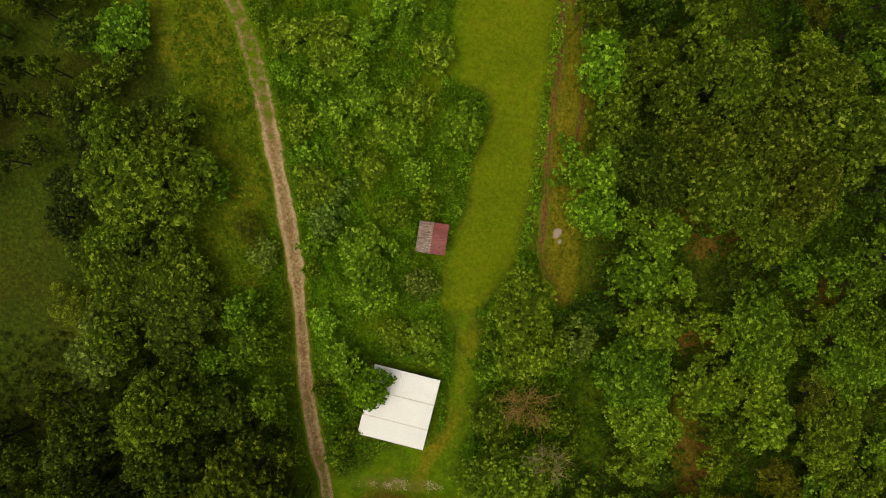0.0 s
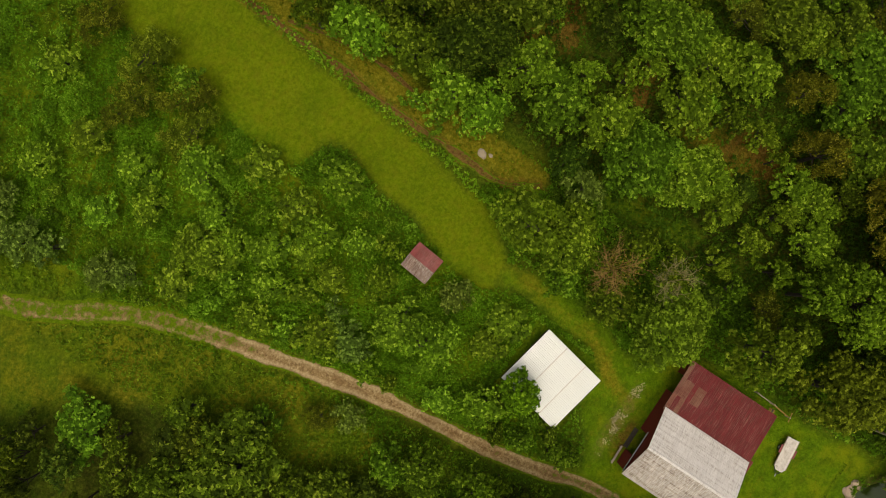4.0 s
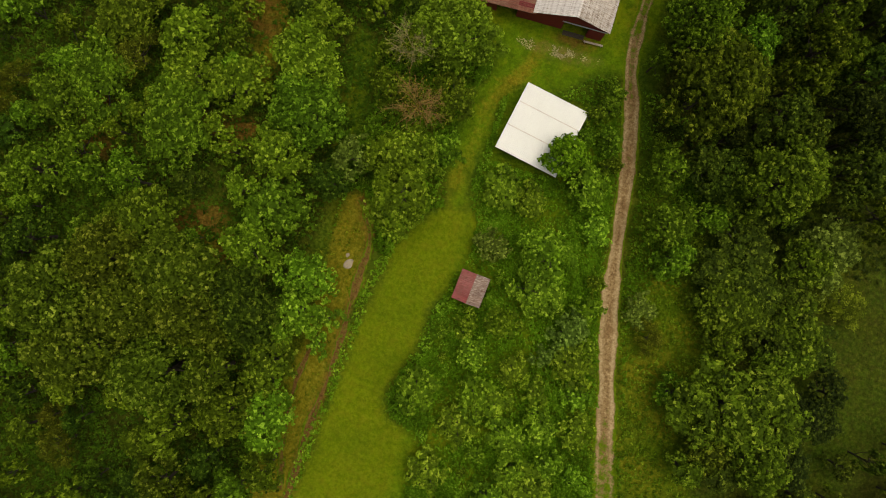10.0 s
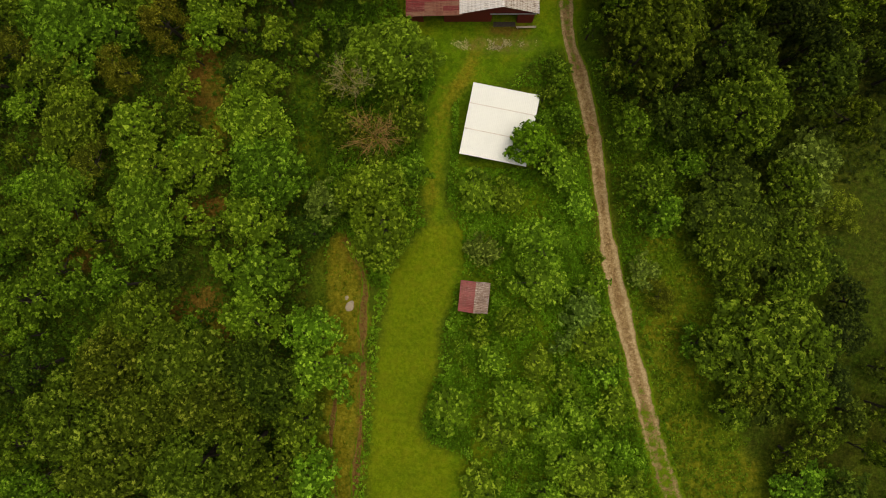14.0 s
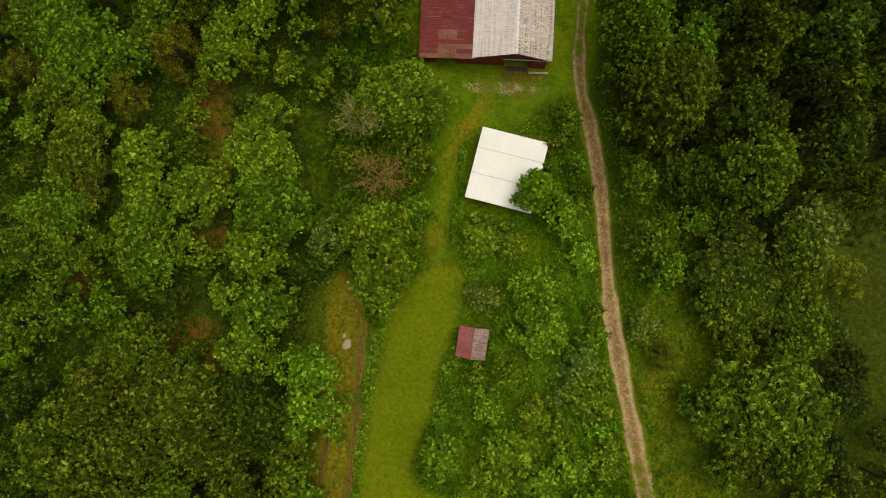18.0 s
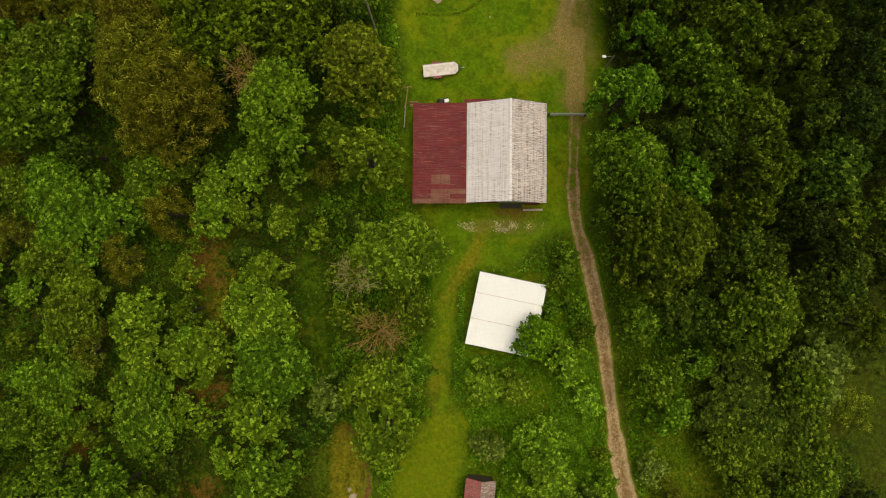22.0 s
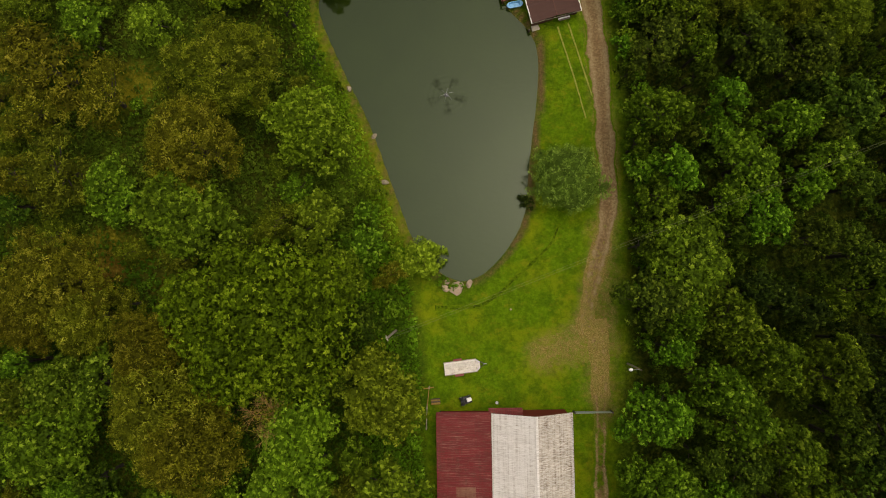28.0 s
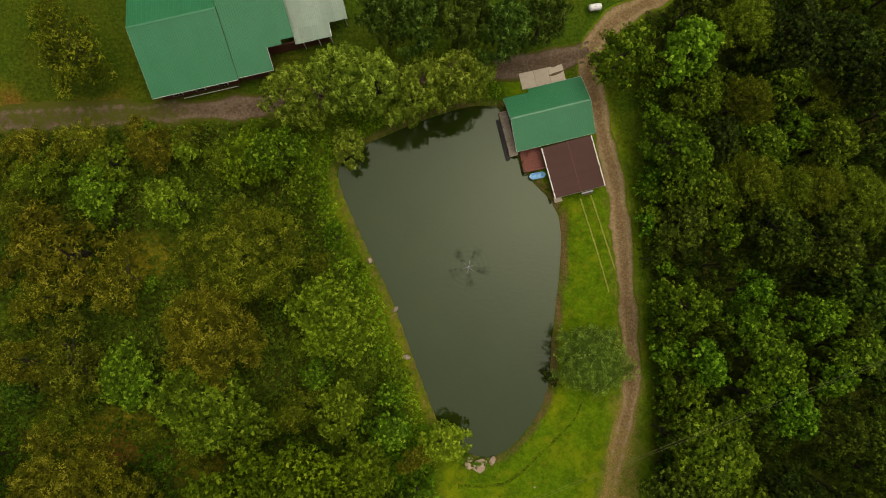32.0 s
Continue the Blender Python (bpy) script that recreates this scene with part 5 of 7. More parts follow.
HOUSES = [(-4.8, -0.4, 13.6, 14.0), (2.2, -19.2, 13.6, -7.6), (2.3, -37.6, 7.4, -32.2), (1.5, 62.5, 16, 81), (-47, 75.5, -17, 104), (-4.4, 16, 3, 21)]


def is_open(x, y, r):
    """Whether a tree may stand here by chance: in the woods, off the roads, out of clearings."""
    px, py = np.array([x]), np.array([y])
    if in_woods(px, py)[0] < 0.6:
        return False
    if any(a - r < x < c + r and b - r < y < d + r for a, b, c, d in HOUSES):
        return False
    for ring in [POND_RING, YARD_RING, MEADOW_RING, DRY_RING, FIELD_RING, FAR_FIELD_RING, GRASS_RING, *GLADE_RINGS]:
        if outside(ring, px, py)[0] < r * 0.6:
            return False
    return all(line_distance(l, px, py)[0] > r + 1.3 for l in (TRACK_LINE, DRIVE_LINE, LANE_LINE))


tries = np.random.default_rng(11)
for _ in range(6500):
    x, y = tries.uniform(-66, 66), tries.uniform(-100, 100)
    old = (5 < y < 36 and x < 0) or (y > -8 and x > 0)
    scrub = y >= 36 and x < 0
    radius = tries.uniform(1.6, 2.8) if scrub else tries.uniform(2.2, 3.6) if old else tries.uniform(1.9, 3.1)
    if all((x - a) ** 2 + (y - b) ** 2 > ((0.9 if scrub else 0.66) * (radius + r)) ** 2 for a, b, r in PLANTED) and is_open(x, y, radius):
        mood = tries.uniform()
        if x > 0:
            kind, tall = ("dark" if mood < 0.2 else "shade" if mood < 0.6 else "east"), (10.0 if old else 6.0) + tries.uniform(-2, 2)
        elif scrub:
            kind, tall = ("fern" if mood < 0.3 else "dull" if mood < 0.5 else "green" if mood < 0.7 else "olive"), tries.uniform(2.2, 4.0)
        elif old:
            kind, tall = ("green" if mood < 0.5 else "deep" if mood < 0.8 else "brown"), 9.5 + tries.uniform(-3, 2)
        else:
            kind, tall = ("light" if mood < 0.3 else "green" if mood < 0.65 else "deep" if mood < 0.9 else "brown"), 5.5 + tries.uniform(-1.6, 1.4)
        plant(kind, x, y, radius, under_cable(x, y, radius, tall))
verts, tones, placed = [], [], list(PLANTED)
for _ in range(2600):
    x, y, radius = tries.uniform(20, 60), tries.uniform(-14, 92), tries.uniform(1.3, 2.1)
    if all((x - a) ** 2 + (y - b) ** 2 > (0.56 * (radius + r)) ** 2 for a, b, r in placed) and is_open(x, y, radius):
        model, r0, t0 = MODELS["small"][int(tries.integers(5))]
        me = next(o for o in model.children if o.name.startswith("crown")).data
        co, tone = np.empty(len(me.vertices) * 3, np.float32), np.empty(len(me.polygons), np.float32)
        me.vertices.foreach_get("co", co)
        me.attributes["tone"].data.foreach_get("value", tone)
        c, d, tall = math.cos(10 * x), math.sin(10 * x), tries.uniform(4.0, 7.0)
        co = co.reshape(-1, 3) @ np.array([[c, d, 0], [-d, c, 0], [0, 0, 1]]) * (radius / r0, radius / r0, tall / t0) + (x, y, ground_at(x, y))
        verts.append(co)
        tones.append(tone * tries.uniform(0.75, 1.1))
        placed.append((x, y, radius))
verts = np.concatenate(verts)
# fills the gaps between eastern trees; their shade is put into its leaf colour
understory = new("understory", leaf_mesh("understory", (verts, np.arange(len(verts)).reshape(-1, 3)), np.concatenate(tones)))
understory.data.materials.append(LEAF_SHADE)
tagged(understory, "understory between taller eastern trees, shade put into its leaf colour", "undergrowth", kind="stuff")
for _ in range(900):
    x, y, radius = tries.uniform(3, 26), tries.uniform(-92, -18), tries.uniform(0.8, 1.6)
    px, py = np.array([x]), np.array([y])
    free = x < np.interp(y, TRACK_LINE[:, 1], TRACK_LINE[:, 0]) - radius - 1.0 and outside(MEADOW_RING, px, py)[0] > radius * 0.8
    free = free and not any(a - radius < x < c + radius and b - radius < y < d + radius for a, b, c, d in HOUSES)
    if free and all((x - a) ** 2 + (y - b) ** 2 > (0.9 * (radius + r)) ** 2 for a, b, r in PLANTED) and value_noise(x, y, 9, 77) > 0.5:
        plant(("bush", "green", "bush", "light")[int(tries.integers(4))], x, y, radius, tries.uniform(1.2, 2.2))
for model in STOCK:
    for o in (*model.children, model):
        bpy.data.objects.remove(o)


# ---------------------------------------------------------------- weeds and undergrowth
def undergrowth(name, seed, area, per_metre, allow, material, label, tall=0.8, leaf=0.2, patch=2.5):
    """Leafy growth spread over a part of the plan as one mesh."""
    g = np.random.default_rng(seed)
    x0, y0, x1, y1 = area
    n = int((x1 - x0) * (y1 - y0) * per_metre)
    x, y = g.uniform(x0, x1, n), g.uniform(y0, y1, n)
    keep = allow(x, y) > g.uniform(0, 1, n)
    x, y = x[keep], y[keep]
    dome, own = clumps(x + 0.5 * value_noise(x, y, 0.6, seed), y + 0.5 * value_noise(x, y, 0.6, seed + 1), patch, seed)
    up = tall * (dome * (0.35 + 0.65 * own) + 0.15 * value_noise(x, y, 0.5, seed + 2)) * g.uniform(0.75, 1.0, len(x))
    who = np.repeat(np.arange(len(x)), g.integers(4, 8, len(x)))
    turn = g.uniform(0, 2 * np.pi, len(who))
    reach = g.uniform(0.2, 1.1, len(who))
    ray = np.stack([np.cos(turn), np.sin(turn), 0 * turn], 1)
    root = np.stack([x, y, height(x, y) + up + 0.04], 1)[who]
    centre = root + ray * (reach * leaf * 1.7)[:, None] - np.stack([0 * turn, 0 * turn, np.minimum(reach ** 2 * leaf * 1.1, up[who] * 0.9)], 1)
    normal = ray * (0.15 + 0.6 * reach)[:, None] + g.normal(size=(len(who), 3)) * 0.22 + (0, 0, 0.9)
    shape = leaves(g, centre, normal, leaf * g.uniform(0.6, 1.3, len(who)), 0.55, ray)
    ob = new(name, leaf_mesh(name, shape, 0.22 + ((own * 7.31 % 1) * 0.18 + g.uniform(0, 0.34, len(x)))[who] + g.uniform(0, 0.16, len(who))))
    ob.data.materials.append(material)
    return tagged(ob, label, "undergrowth", kind="stuff")


def off_roads(x, y):
    d = np.minimum(np.minimum(line_distance(TRACK_LINE, x, y), line_distance(DRIVE_LINE, x, y)), line_distance(LANE_LINE, x, y))
    free = step(1.0, 2.2, d) * step(0.0, 1.0, outside(YARD_RING, x, y)) * step(0.0, 0.7, outside(POND_RING, x, y))
    for a, b, c, d2 in HOUSES[:5]:
        free = free * ~((x > a + 0.5) & (x < c - 0.5) & (y > b + 0.5) & (y < d2 - 0.5))
    return free


def in_thicket(x, y):
    return off_roads(x, y) * step(0.0, 0.8, outside(MEADOW_RING, x, y))


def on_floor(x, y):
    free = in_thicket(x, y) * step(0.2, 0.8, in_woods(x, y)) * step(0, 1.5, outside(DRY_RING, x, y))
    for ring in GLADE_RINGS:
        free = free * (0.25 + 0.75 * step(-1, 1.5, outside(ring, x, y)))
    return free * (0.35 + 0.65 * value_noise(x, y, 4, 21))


def in_grass(x, y):
    return in_thicket(x, y) * (1 - in_woods(x, y)) * (0.3 + 0.7 * value_noise(x, y, 3, 31))


undergrowth("tall_weeds", 3, (-2, -98, 30, -4), 40, lambda x, y: in_thicket(x, y) * (0.2 + 0.8 * step(0.38, 0.6, 0.6 * value_noise(x, y, 6, 61) + 0.4 * value_noise(x, y, 2.2, 62))) * (line_distance(TRACK_LINE, x, y) > 1.2) * (outside(FIELD_RING, x, y) > -0.5) * np.where(x > np.interp(y, TRACK_LINE[:, 1], TRACK_LINE[:, 0]), 0.3, 1.0),
            LEAF_RANK, "dense bright green weeds between track and meadow", 1.4, 0.115, 1.5)
undergrowth("field_weeds", 4, (20, -98, 62, -4), 8, in_grass, LEAF_FIELD, "rough dull green grass and weeds in the field", 0.6, 0.15)
# scrub wears the shade leaf, which paints dark gaps between its bushes
undergrowth("scrub_growth", 9, (-64, 34, -8, 76), 9, lambda x, y: on_floor(x, y) * (y > 34), LEAF_SHADE, "low scrub west of the pond, leaf colour darkened for shaded gaps", 1.0, 0.19)
# the shade under the trees is put into this growth's leaf colour
undergrowth("wood_floor_growth", 5, (-64, -98, -8, 36), 9, on_floor, LEAF_FLOOR_SHADE, "low green growth, darkened for the shade under the trees", 1.3, 0.19)
# darkest leaf here paints the shaded gaps between the eastern crowns
undergrowth("wood_edge_growth", 6, (21, -20, 64, 96), 3, on_floor, LEAF_DARK, "low growth under eastern trees, shade put into its leaf colour", 1.0, 0.24)
undergrowth("yard_edge_growth", 10, (-14, -34, 2, 34), 10, lambda x, y: in_thicket(x, y) * step(0.0, 1.2, outside(YARD_RING, x, y)) * (outside(DRY_RING, x, y) > 0.5), LEAF_RANK, "leafy weeds and brambles along the yard", 1.2, 0.17)
undergrowth("strip_weeds", 7, (-17, -90, -6, -24), 4, lambda x, y: in_thicket(x, y) * (line_distance(RUT_LINE, x, y) > 0.7) * value_noise(x, y, 2.0, 41) ** 1.5, LEAF_FERN, "dry yellowish weeds beside the rutted strip", 0.5, 0.14)
undergrowth("strip_edge_weeds", 12, (-12, -90, 0, -26), 12, lambda x, y: step(1.0, 0.2, np.abs(outside(MEADOW_RING, x, y) - 0.7)) * (x < np.interp(y, RUT_LINE[:, 1], RUT_LINE[:, 0]) + 3.2) * 0.8, LEAF_WEED, "fresh green weeds between meadow and rut", 0.6, 0.14)
undergrowth("shore_weeds", 8, (-26, 28, 4, 80), 8, lambda x, y: in_thicket(x, y) * step(9, 2, outside(POND_RING, x, y)) * (1 - in_woods(x, y) * 0.5) * step(0.8, 1.6, outside(POND_RING, x, y)), LEAF_WEED, "rank weeds along the pond bank", 0.6, 0.16)
undergrowth("clover", 14, (1.6, -3.8, 13.0, -0.6), 150, lambda x, y: step(0.34, 0.7, value_noise(x, y, 0.9, 57)) * np.maximum(step(2.0, 0.6, np.abs(x - 8.1)), 0.35 * step(1.6, 0.5, np.minimum(np.abs(x - 3.1), np.abs(x - 11.8)))) * step(1.0, 0.2, np.abs(y + 2.2)), LEAF_CLOVER, "cream-white clover bloom in the grass by the barn", 0.12, 0.05)


# ---------------------------------------------------------------- building blocks
def box(bm, low, high, bevel=0.0, turn=None):
    """A box between two corners, with its edges taken off."""
    low, high = Vector(low), Vector(high)
    made = bmesh.ops.create_cube(bm, size=1)["verts"]
    bmesh.ops.scale(bm, vec=high - low, verts=made)
    if bevel:
        edges = list({e for v in made for e in v.link_edges})
        more = bmesh.ops.bevel(bm, geom=edges, offset=bevel, segments=1, affect="EDGES", clamp_overlap=True)
        made = list({v for f in more["faces"] for v in f.verts} | {v for v in made if v.is_valid})
    if turn is not None:
        bmesh.ops.transform(bm, matrix=turn, verts=made)
    bmesh.ops.translate(bm, vec=(low + high) / 2, verts=made)
    return bm


def block(name, low, high, material, parent, label="", bevel=0.012):
    return part(name, box(bmesh.new(), low, high, bevel), material, parent, label)


def prism(name, outline, thick, material, parent, label=""):
    """A flat shape with thickness: outline points in space, pushed out along thick."""
    bm = bmesh.new()
    low = [bm.verts.new(p) for p in outline]
    high = [bm.verts.new(Vector(p) + Vector(thick)) for p in outline]
    bm.faces.new(low)
    bm.faces.new(high)
    for i in range(len(low)):
        j = (i + 1) % len(low)
        bm.faces.new((low[i], low[j], high[j], high[i]))
    bmesh.ops.recalc_face_normals(bm, faces=bm.faces[:])
    return part(name, bm, material, parent, label)


SHEETS = {}


def sheet_mesh(wide, long, ribs, high=0.03):
    """A ribbed roofing sheet, lying flat, with turned-down ends."""
    key = (round(wide, 3), round(long, 3), ribs)
    if key in SHEETS:
        return SHEETS[key].copy()
    line = []
    pitch = wide / ribs
    for i in range(ribs):
        x = i * pitch
        line += [(x, 0), (x + pitch * 0.36, 0), (x + pitch * 0.44, high), (x + pitch * 0.56, high), (x + pitch * 0.64, 0)]
    line.append((wide + 0.012, 0.004))
    n = len(line)
    verts = [(x, -0.01, z - 0.03) for x, z in line] + [(x, 0, z) for x, z in line] + [(x, long, z + 0.006) for x, z in line] + [(x, long + 0.005, z - 0.03) for x, z in line]
    faces = [(k * n + i, k * n + i + 1, k * n + n + i + 1, k * n + n + i) for k in range(3) for i in range(n - 1)]
    SHEETS[key] = mesh_from("roof_sheet", verts, faces)
    return SHEETS[key].copy()


def roof_plane(parent, name, corner, along, up, sheet, rows, choose, ribs=3, deck=None, label=""):
    """A roof slope: a boarded deck and, on it, metal sheets one by one. corner: the eave's start; along: the eave; up: the way to the top."""
    corner, along, up = Vector(corner), Vector(along), Vector(up)
    u, v = along.normalized(), up.normalized()
    n = u.cross(v).normalized()
    top = prism(name, [corner - n * 0.09, corner + along - n * 0.09, corner + along + up - n * 0.09, corner + up - n * 0.09], n * 0.06, deck or WALL_DARK, parent, label)
    count = max(1, round(along.length / sheet))
    wide, long = along.length / count, up.length / rows
    shared = {}
    for j in range(rows):
        for i in range(count):
            material = choose(i, j, count, rows) if callable(choose) else choose
            if material.name not in shared:
                shared[material.name] = sheet_mesh(wide, long + 0.08, ribs)
            jitter = random.uniform(-0.012, 0.012)
            at = Matrix((u, v, n)).transposed().to_4x4()
            at.translation = corner + u * (wide * i) + v * (long * j - (0.08 if j else 0.05) + jitter) + n * (0.004 + 0.009 * j + 0.003 * (i % 2))
            part("roof_sheet", shared[material.name], material, top, at=at)
    return top


def planks(parent, material, x0, x1, y0, y1, z, board=0.16, thick=0.04, along_x=True):
    """Boards side by side, each a piece of its own."""
    length = (x1 - x0) if along_x else (y1 - y0)
    count = max(1, round(((y1 - y0) if along_x else (x1 - x0)) / board))
    wide = ((y1 - y0) if along_x else (x1 - x0)) / count
    size = (length, wide - 0.012, thick) if along_x else (wide - 0.012, length, thick)
    bm = box(bmesh.new(), (0, 0, 0), size, 0.006)
    me = bpy.data.meshes.new("plank")
    bm.to_mesh(me)
    bm.free()
    for i in range(count):
        off = random.uniform(-0.02, 0.02)
        x, y = (x0 + off, y0 + i * wide) if along_x else (x0 + i * wide, y0 + off)
        part("plank", me, material, parent, at=pose(x, y, z + random.uniform(-0.004, 0.004)))


def cylinder(bm, p, q, radius, sides=10):
    p, q = Vector(p), Vector(q)
    d = q - p
    m = Matrix.Translation((p + q) / 2) @ d.to_track_quat("Z", "Y").to_matrix().to_4x4()
    bmesh.ops.create_cone(bm, cap_ends=True, segments=sides, radius1=radius, radius2=radius, depth=d.length, matrix=m)
    return bm


def post(name, parent, x, y, z0, z1, half, material, label=""):
    return block(name, (x - half, y - half, z0), (x + half, y + half, z1), material, parent, label)


# ---------------------------------------------------------------- the barn
barn = thing("barn", 4.3, 6.9, 0.4, -3.85, "old red barn with a zinc roof and red lean-to", "barn")
E_X, W_X, L_X, RIDGE = 8.42, -1.55, -8.35, 3.72
S_Y, N_Y = -6.3, 6.3
EAVE, TOP, LEAN_HI, LEAN_LO = 3.75, 6.05, 3.62, 3.2


def lean_sheets(i, j, n, m):
    return ROOF_FADED if (j == 1 and i in (0, 1, 2, 4, 5)) or (j == 2 and i in (0, 2)) or (j == 0 and i == 0) else ROOF_RED


roof_plane(barn, "roof", (E_X, S_Y, EAVE), (0, N_Y - S_Y, 0), (RIDGE - E_X, 0, TOP - EAVE), 0.66, 2, ROOF_ZINC_WORN, 3, label="rust-streaked grey zinc roof slope")
roof_plane(barn, "roof", (W_X, N_Y, EAVE + 0.05), (0, S_Y - N_Y, 0), (RIDGE - W_X, 0, TOP - EAVE - 0.05), 0.66, 2, ROOF_ZINC, 3, label="pale grey zinc roof slope")
roof_plane(barn, "lean_to_roof", (L_X, N_Y + 0.1, LEAN_LO), (0, S_Y - N_Y - 0.2, 0), (W_X - L_X + 0.35, 0, LEAN_HI - LEAN_LO), 0.62, 3,
           lambda i, j, n, m: lean_sheets(n - 1 - i, j, n, m), 3, label="dark red painted metal roof, faded in patches")
roof_plane(barn, "porch_roof", (2.3, N_Y + 0.55, LEAN_HI - 0.15), (-4.2, 0, 0), (0, -0.75, 0.2), 0.7, 1, ROOF_RED, 3, label="narrow red metal roof over the back wall")
bm = box(bmesh.new(), (RIDGE - 0.16, S_Y - 0.04, TOP + 0.02), (RIDGE + 0.16, N_Y + 0.04, TOP + 0.06), 0.015)
part("ridge_cap", bm, ROOF_ZINC, barn, "bent zinc ridge cap")
block("lean_to_flashing", (W_X - 0.07, S_Y - 0.05, EAVE - 0.02), (W_X + 0.06, N_Y + 0.05, EAVE + 0.05), ROOF_ZINC_WORN, barn)
for x in (E_X - 0.02, L_X - 0.06):
    z = EAVE if x > 0 else LEAN_LO
    block("eave_board", (x - 0.03, S_Y, z - 0.16), (x + 0.03, N_Y, z - 0.03), WALL_RED if x < 0 else PLANK_GREY, barn)
low = -0.5
block("wall_east", (E_X - 0.5, S_Y + 0.4, low), (E_X - 0.35, N_Y - 0.35, EAVE - 0.02), WALL_RED, barn)
block("wall_west", (L_X + 0.3, S_Y + 0.4, low), (L_X + 0.45, N_Y - 0.35, LEAN_LO - 0.08), WALL_DARK, barn)
block("wall_middle", (W_X - 0.02, S_Y + 0.4, low), (W_X + 0.1, N_Y - 0.35, EAVE - 0.1), WALL_RED, barn)
for y in (S_Y + 0.35, N_Y - 0.5):
    doors = ((2.6, 5.9),) if y < 0 else ()
    spans = [(W_X + 0.1, 2.6), (5.9, E_X - 0.35)] if doors else [(W_X + 0.1, E_X - 0.35)]
    for a, b in spans:
        block("gable_wall", (a, y, low), (b, y + 0.14, EAVE - 0.1), WALL_RED, barn)
    if doors:
        block("door_lintel", (2.6, y, 3.05), (5.9, y + 0.14, EAVE - 0.1), WALL_RED, barn)
    prism("gable", [(W_X + 0.2, y, EAVE - 0.11), (E_X - 0.4, y, EAVE - 0.11), (RIDGE, y, TOP - 0.16)], (0, 0.14, 0), WALL_RED, barn, "red boarded gable")
    for a, b in ((L_X + 0.45, -6.3), (-3.6, W_X - 0.02)) if y < 0 else ((L_X + 0.45, W_X - 0.02),):
        block("lean_to_wall", (a, y, low), (b, y + 0.1, LEAN_LO - 0.05), WALL_RED, barn)
block("sliding_door", (5.95, S_Y + 0.16, 0.1), (8.0, S_Y + 0.24, 3.0), WALL_RED, barn, "red boarded sliding door pushed open")
block("door_rail", (2.3, S_Y + 0.14, 3.05), (8.2, S_Y + 0.26, 3.16), STEEL, barn)
for k in range(5):
    post("pole", barn, L_X + 0.5, S_Y + 0.6 + k * 2.8, low, LEAN_LO - 0.1, 0.09, WALL_DARK)
# dark earth before the door, with the shade under the eave in its colour
block("doorstep", (2.9, S_Y - 0.35, 0.0), (5.8, S_Y + 0.3, 0.12), BARK, barn, "dark strip of earth and eave shade at the door")

bench = thing("plank_bench", 11.5, 0.1, 2, None, "pale weathered plank bench by the barn door", "bench")
planks(bench, PLANK_GREY, -1.3, 1.3, -0.13, 0.13, 0.45, 0.13)
for x in (-1.1, 1.05):
    block("leg", (x, -0.12, -0.05), (x + 0.06, 0.12, 0.45), PLANK_GREY, bench)

# ---------------------------------------------------------------- the open white-roofed shelter
shelter = thing("open_shelter", 7.9, -13.35, -11.0, -2.75, "open pole shelter under a white metal roof", "shelter")
for k, (a, b) in enumerate(((-4.53, -1.3), (-1.3, 1.95), (1.95, 4.53))):
    z0 = 2.78 - 0.05 * (a / 4.5)
    z1 = 2.78 - 0.05 * (b / 4.5)
    roof_plane(shelter, "roof_band", (-4.27, a, z0 + 0.018 * k), (8.54, 0, 0), (0, b - a, z1 - z0), 0.95, 1, ROOF_WHITE, 4, label="white ribbed metal roofing")
for y in (-1.3, 1.95):
    block("lap_strip", (-4.27, y - 0.05, 2.80 - 0.011 * y), (4.27, y + 0.05, 2.86 - 0.011 * y), BED_WHITE, shelter, "worn grey lap between roofing bands")
for x in (-4.0, -1.35, 1.35, 4.0):
    for y in (-4.2, 0, 4.2):
        post("pole", shelter, x, y, -0.4, 2.62, 0.08, WALL_DARK)
for y in (-4.2, 0, 4.2):
    block("beam", (-4.2, y - 0.06, 2.45), (4.2, y + 0.06, 2.64), WALL_DARK, shelter)
block("back_wall", (4.0, -4.2, -0.3), (4.1, 4.2, 2.45), WALL_DARK, shelter)
block("side_wall", (-4.1, -4.28, -0.3), (4.1, -4.2, 2.45), WALL_DARK, shelter)
block("end_wall", (-4.1, 4.27, -0.3), (4.1, 4.35, 2.45), WALL_DARK, shelter, "dark board wall under the eave")
block("fascia", (-4.3, 4.55, 2.62), (4.3, 4.6, 2.72), PLANK_GREY, shelter)
block("bottom_rail", (-4.15, 4.44, 0.35), (4.2, 4.54, 0.62), PLANK_GREY, shelter, "pale board low along the open side")
block("fascia", (-4.3, -4.62, 2.68), (4.3, -4.57, 2.79), WALL_DARK, shelter)

# ---------------------------------------------------------------- the small shed
shed = thing("small_shed", 4.8, -34.95, -5.5, -0.25, "small weathered shed, half red and half rusty roof", "shed")
roof_plane(shed, "roof", (-1.78, 1.9, 2.45), (0, -3.8, 0), (1.9, 0, 0.8), 0.63, 1, ROOF_SHED_RED, 3, label="worn red metal roof slope")
roof_plane(shed, "roof", (1.78, -1.9, 2.45), (0, 3.8, 0), (-1.66, 0, 0.8), 0.42, 1, ROOF_SHED_GREY, 2, label="rusty grey metal roof slope")
block("ridge_cap", (0.02, -1.92, 3.25), (0.22, 1.92, 3.3), ROOF_SHED_GREY, shed)
for x in (-1.5, 1.42):
    block("side_wall", (x, -1.65, -0.3), (x + 0.08, 1.65, 2.48), WALL_DARK, shed)
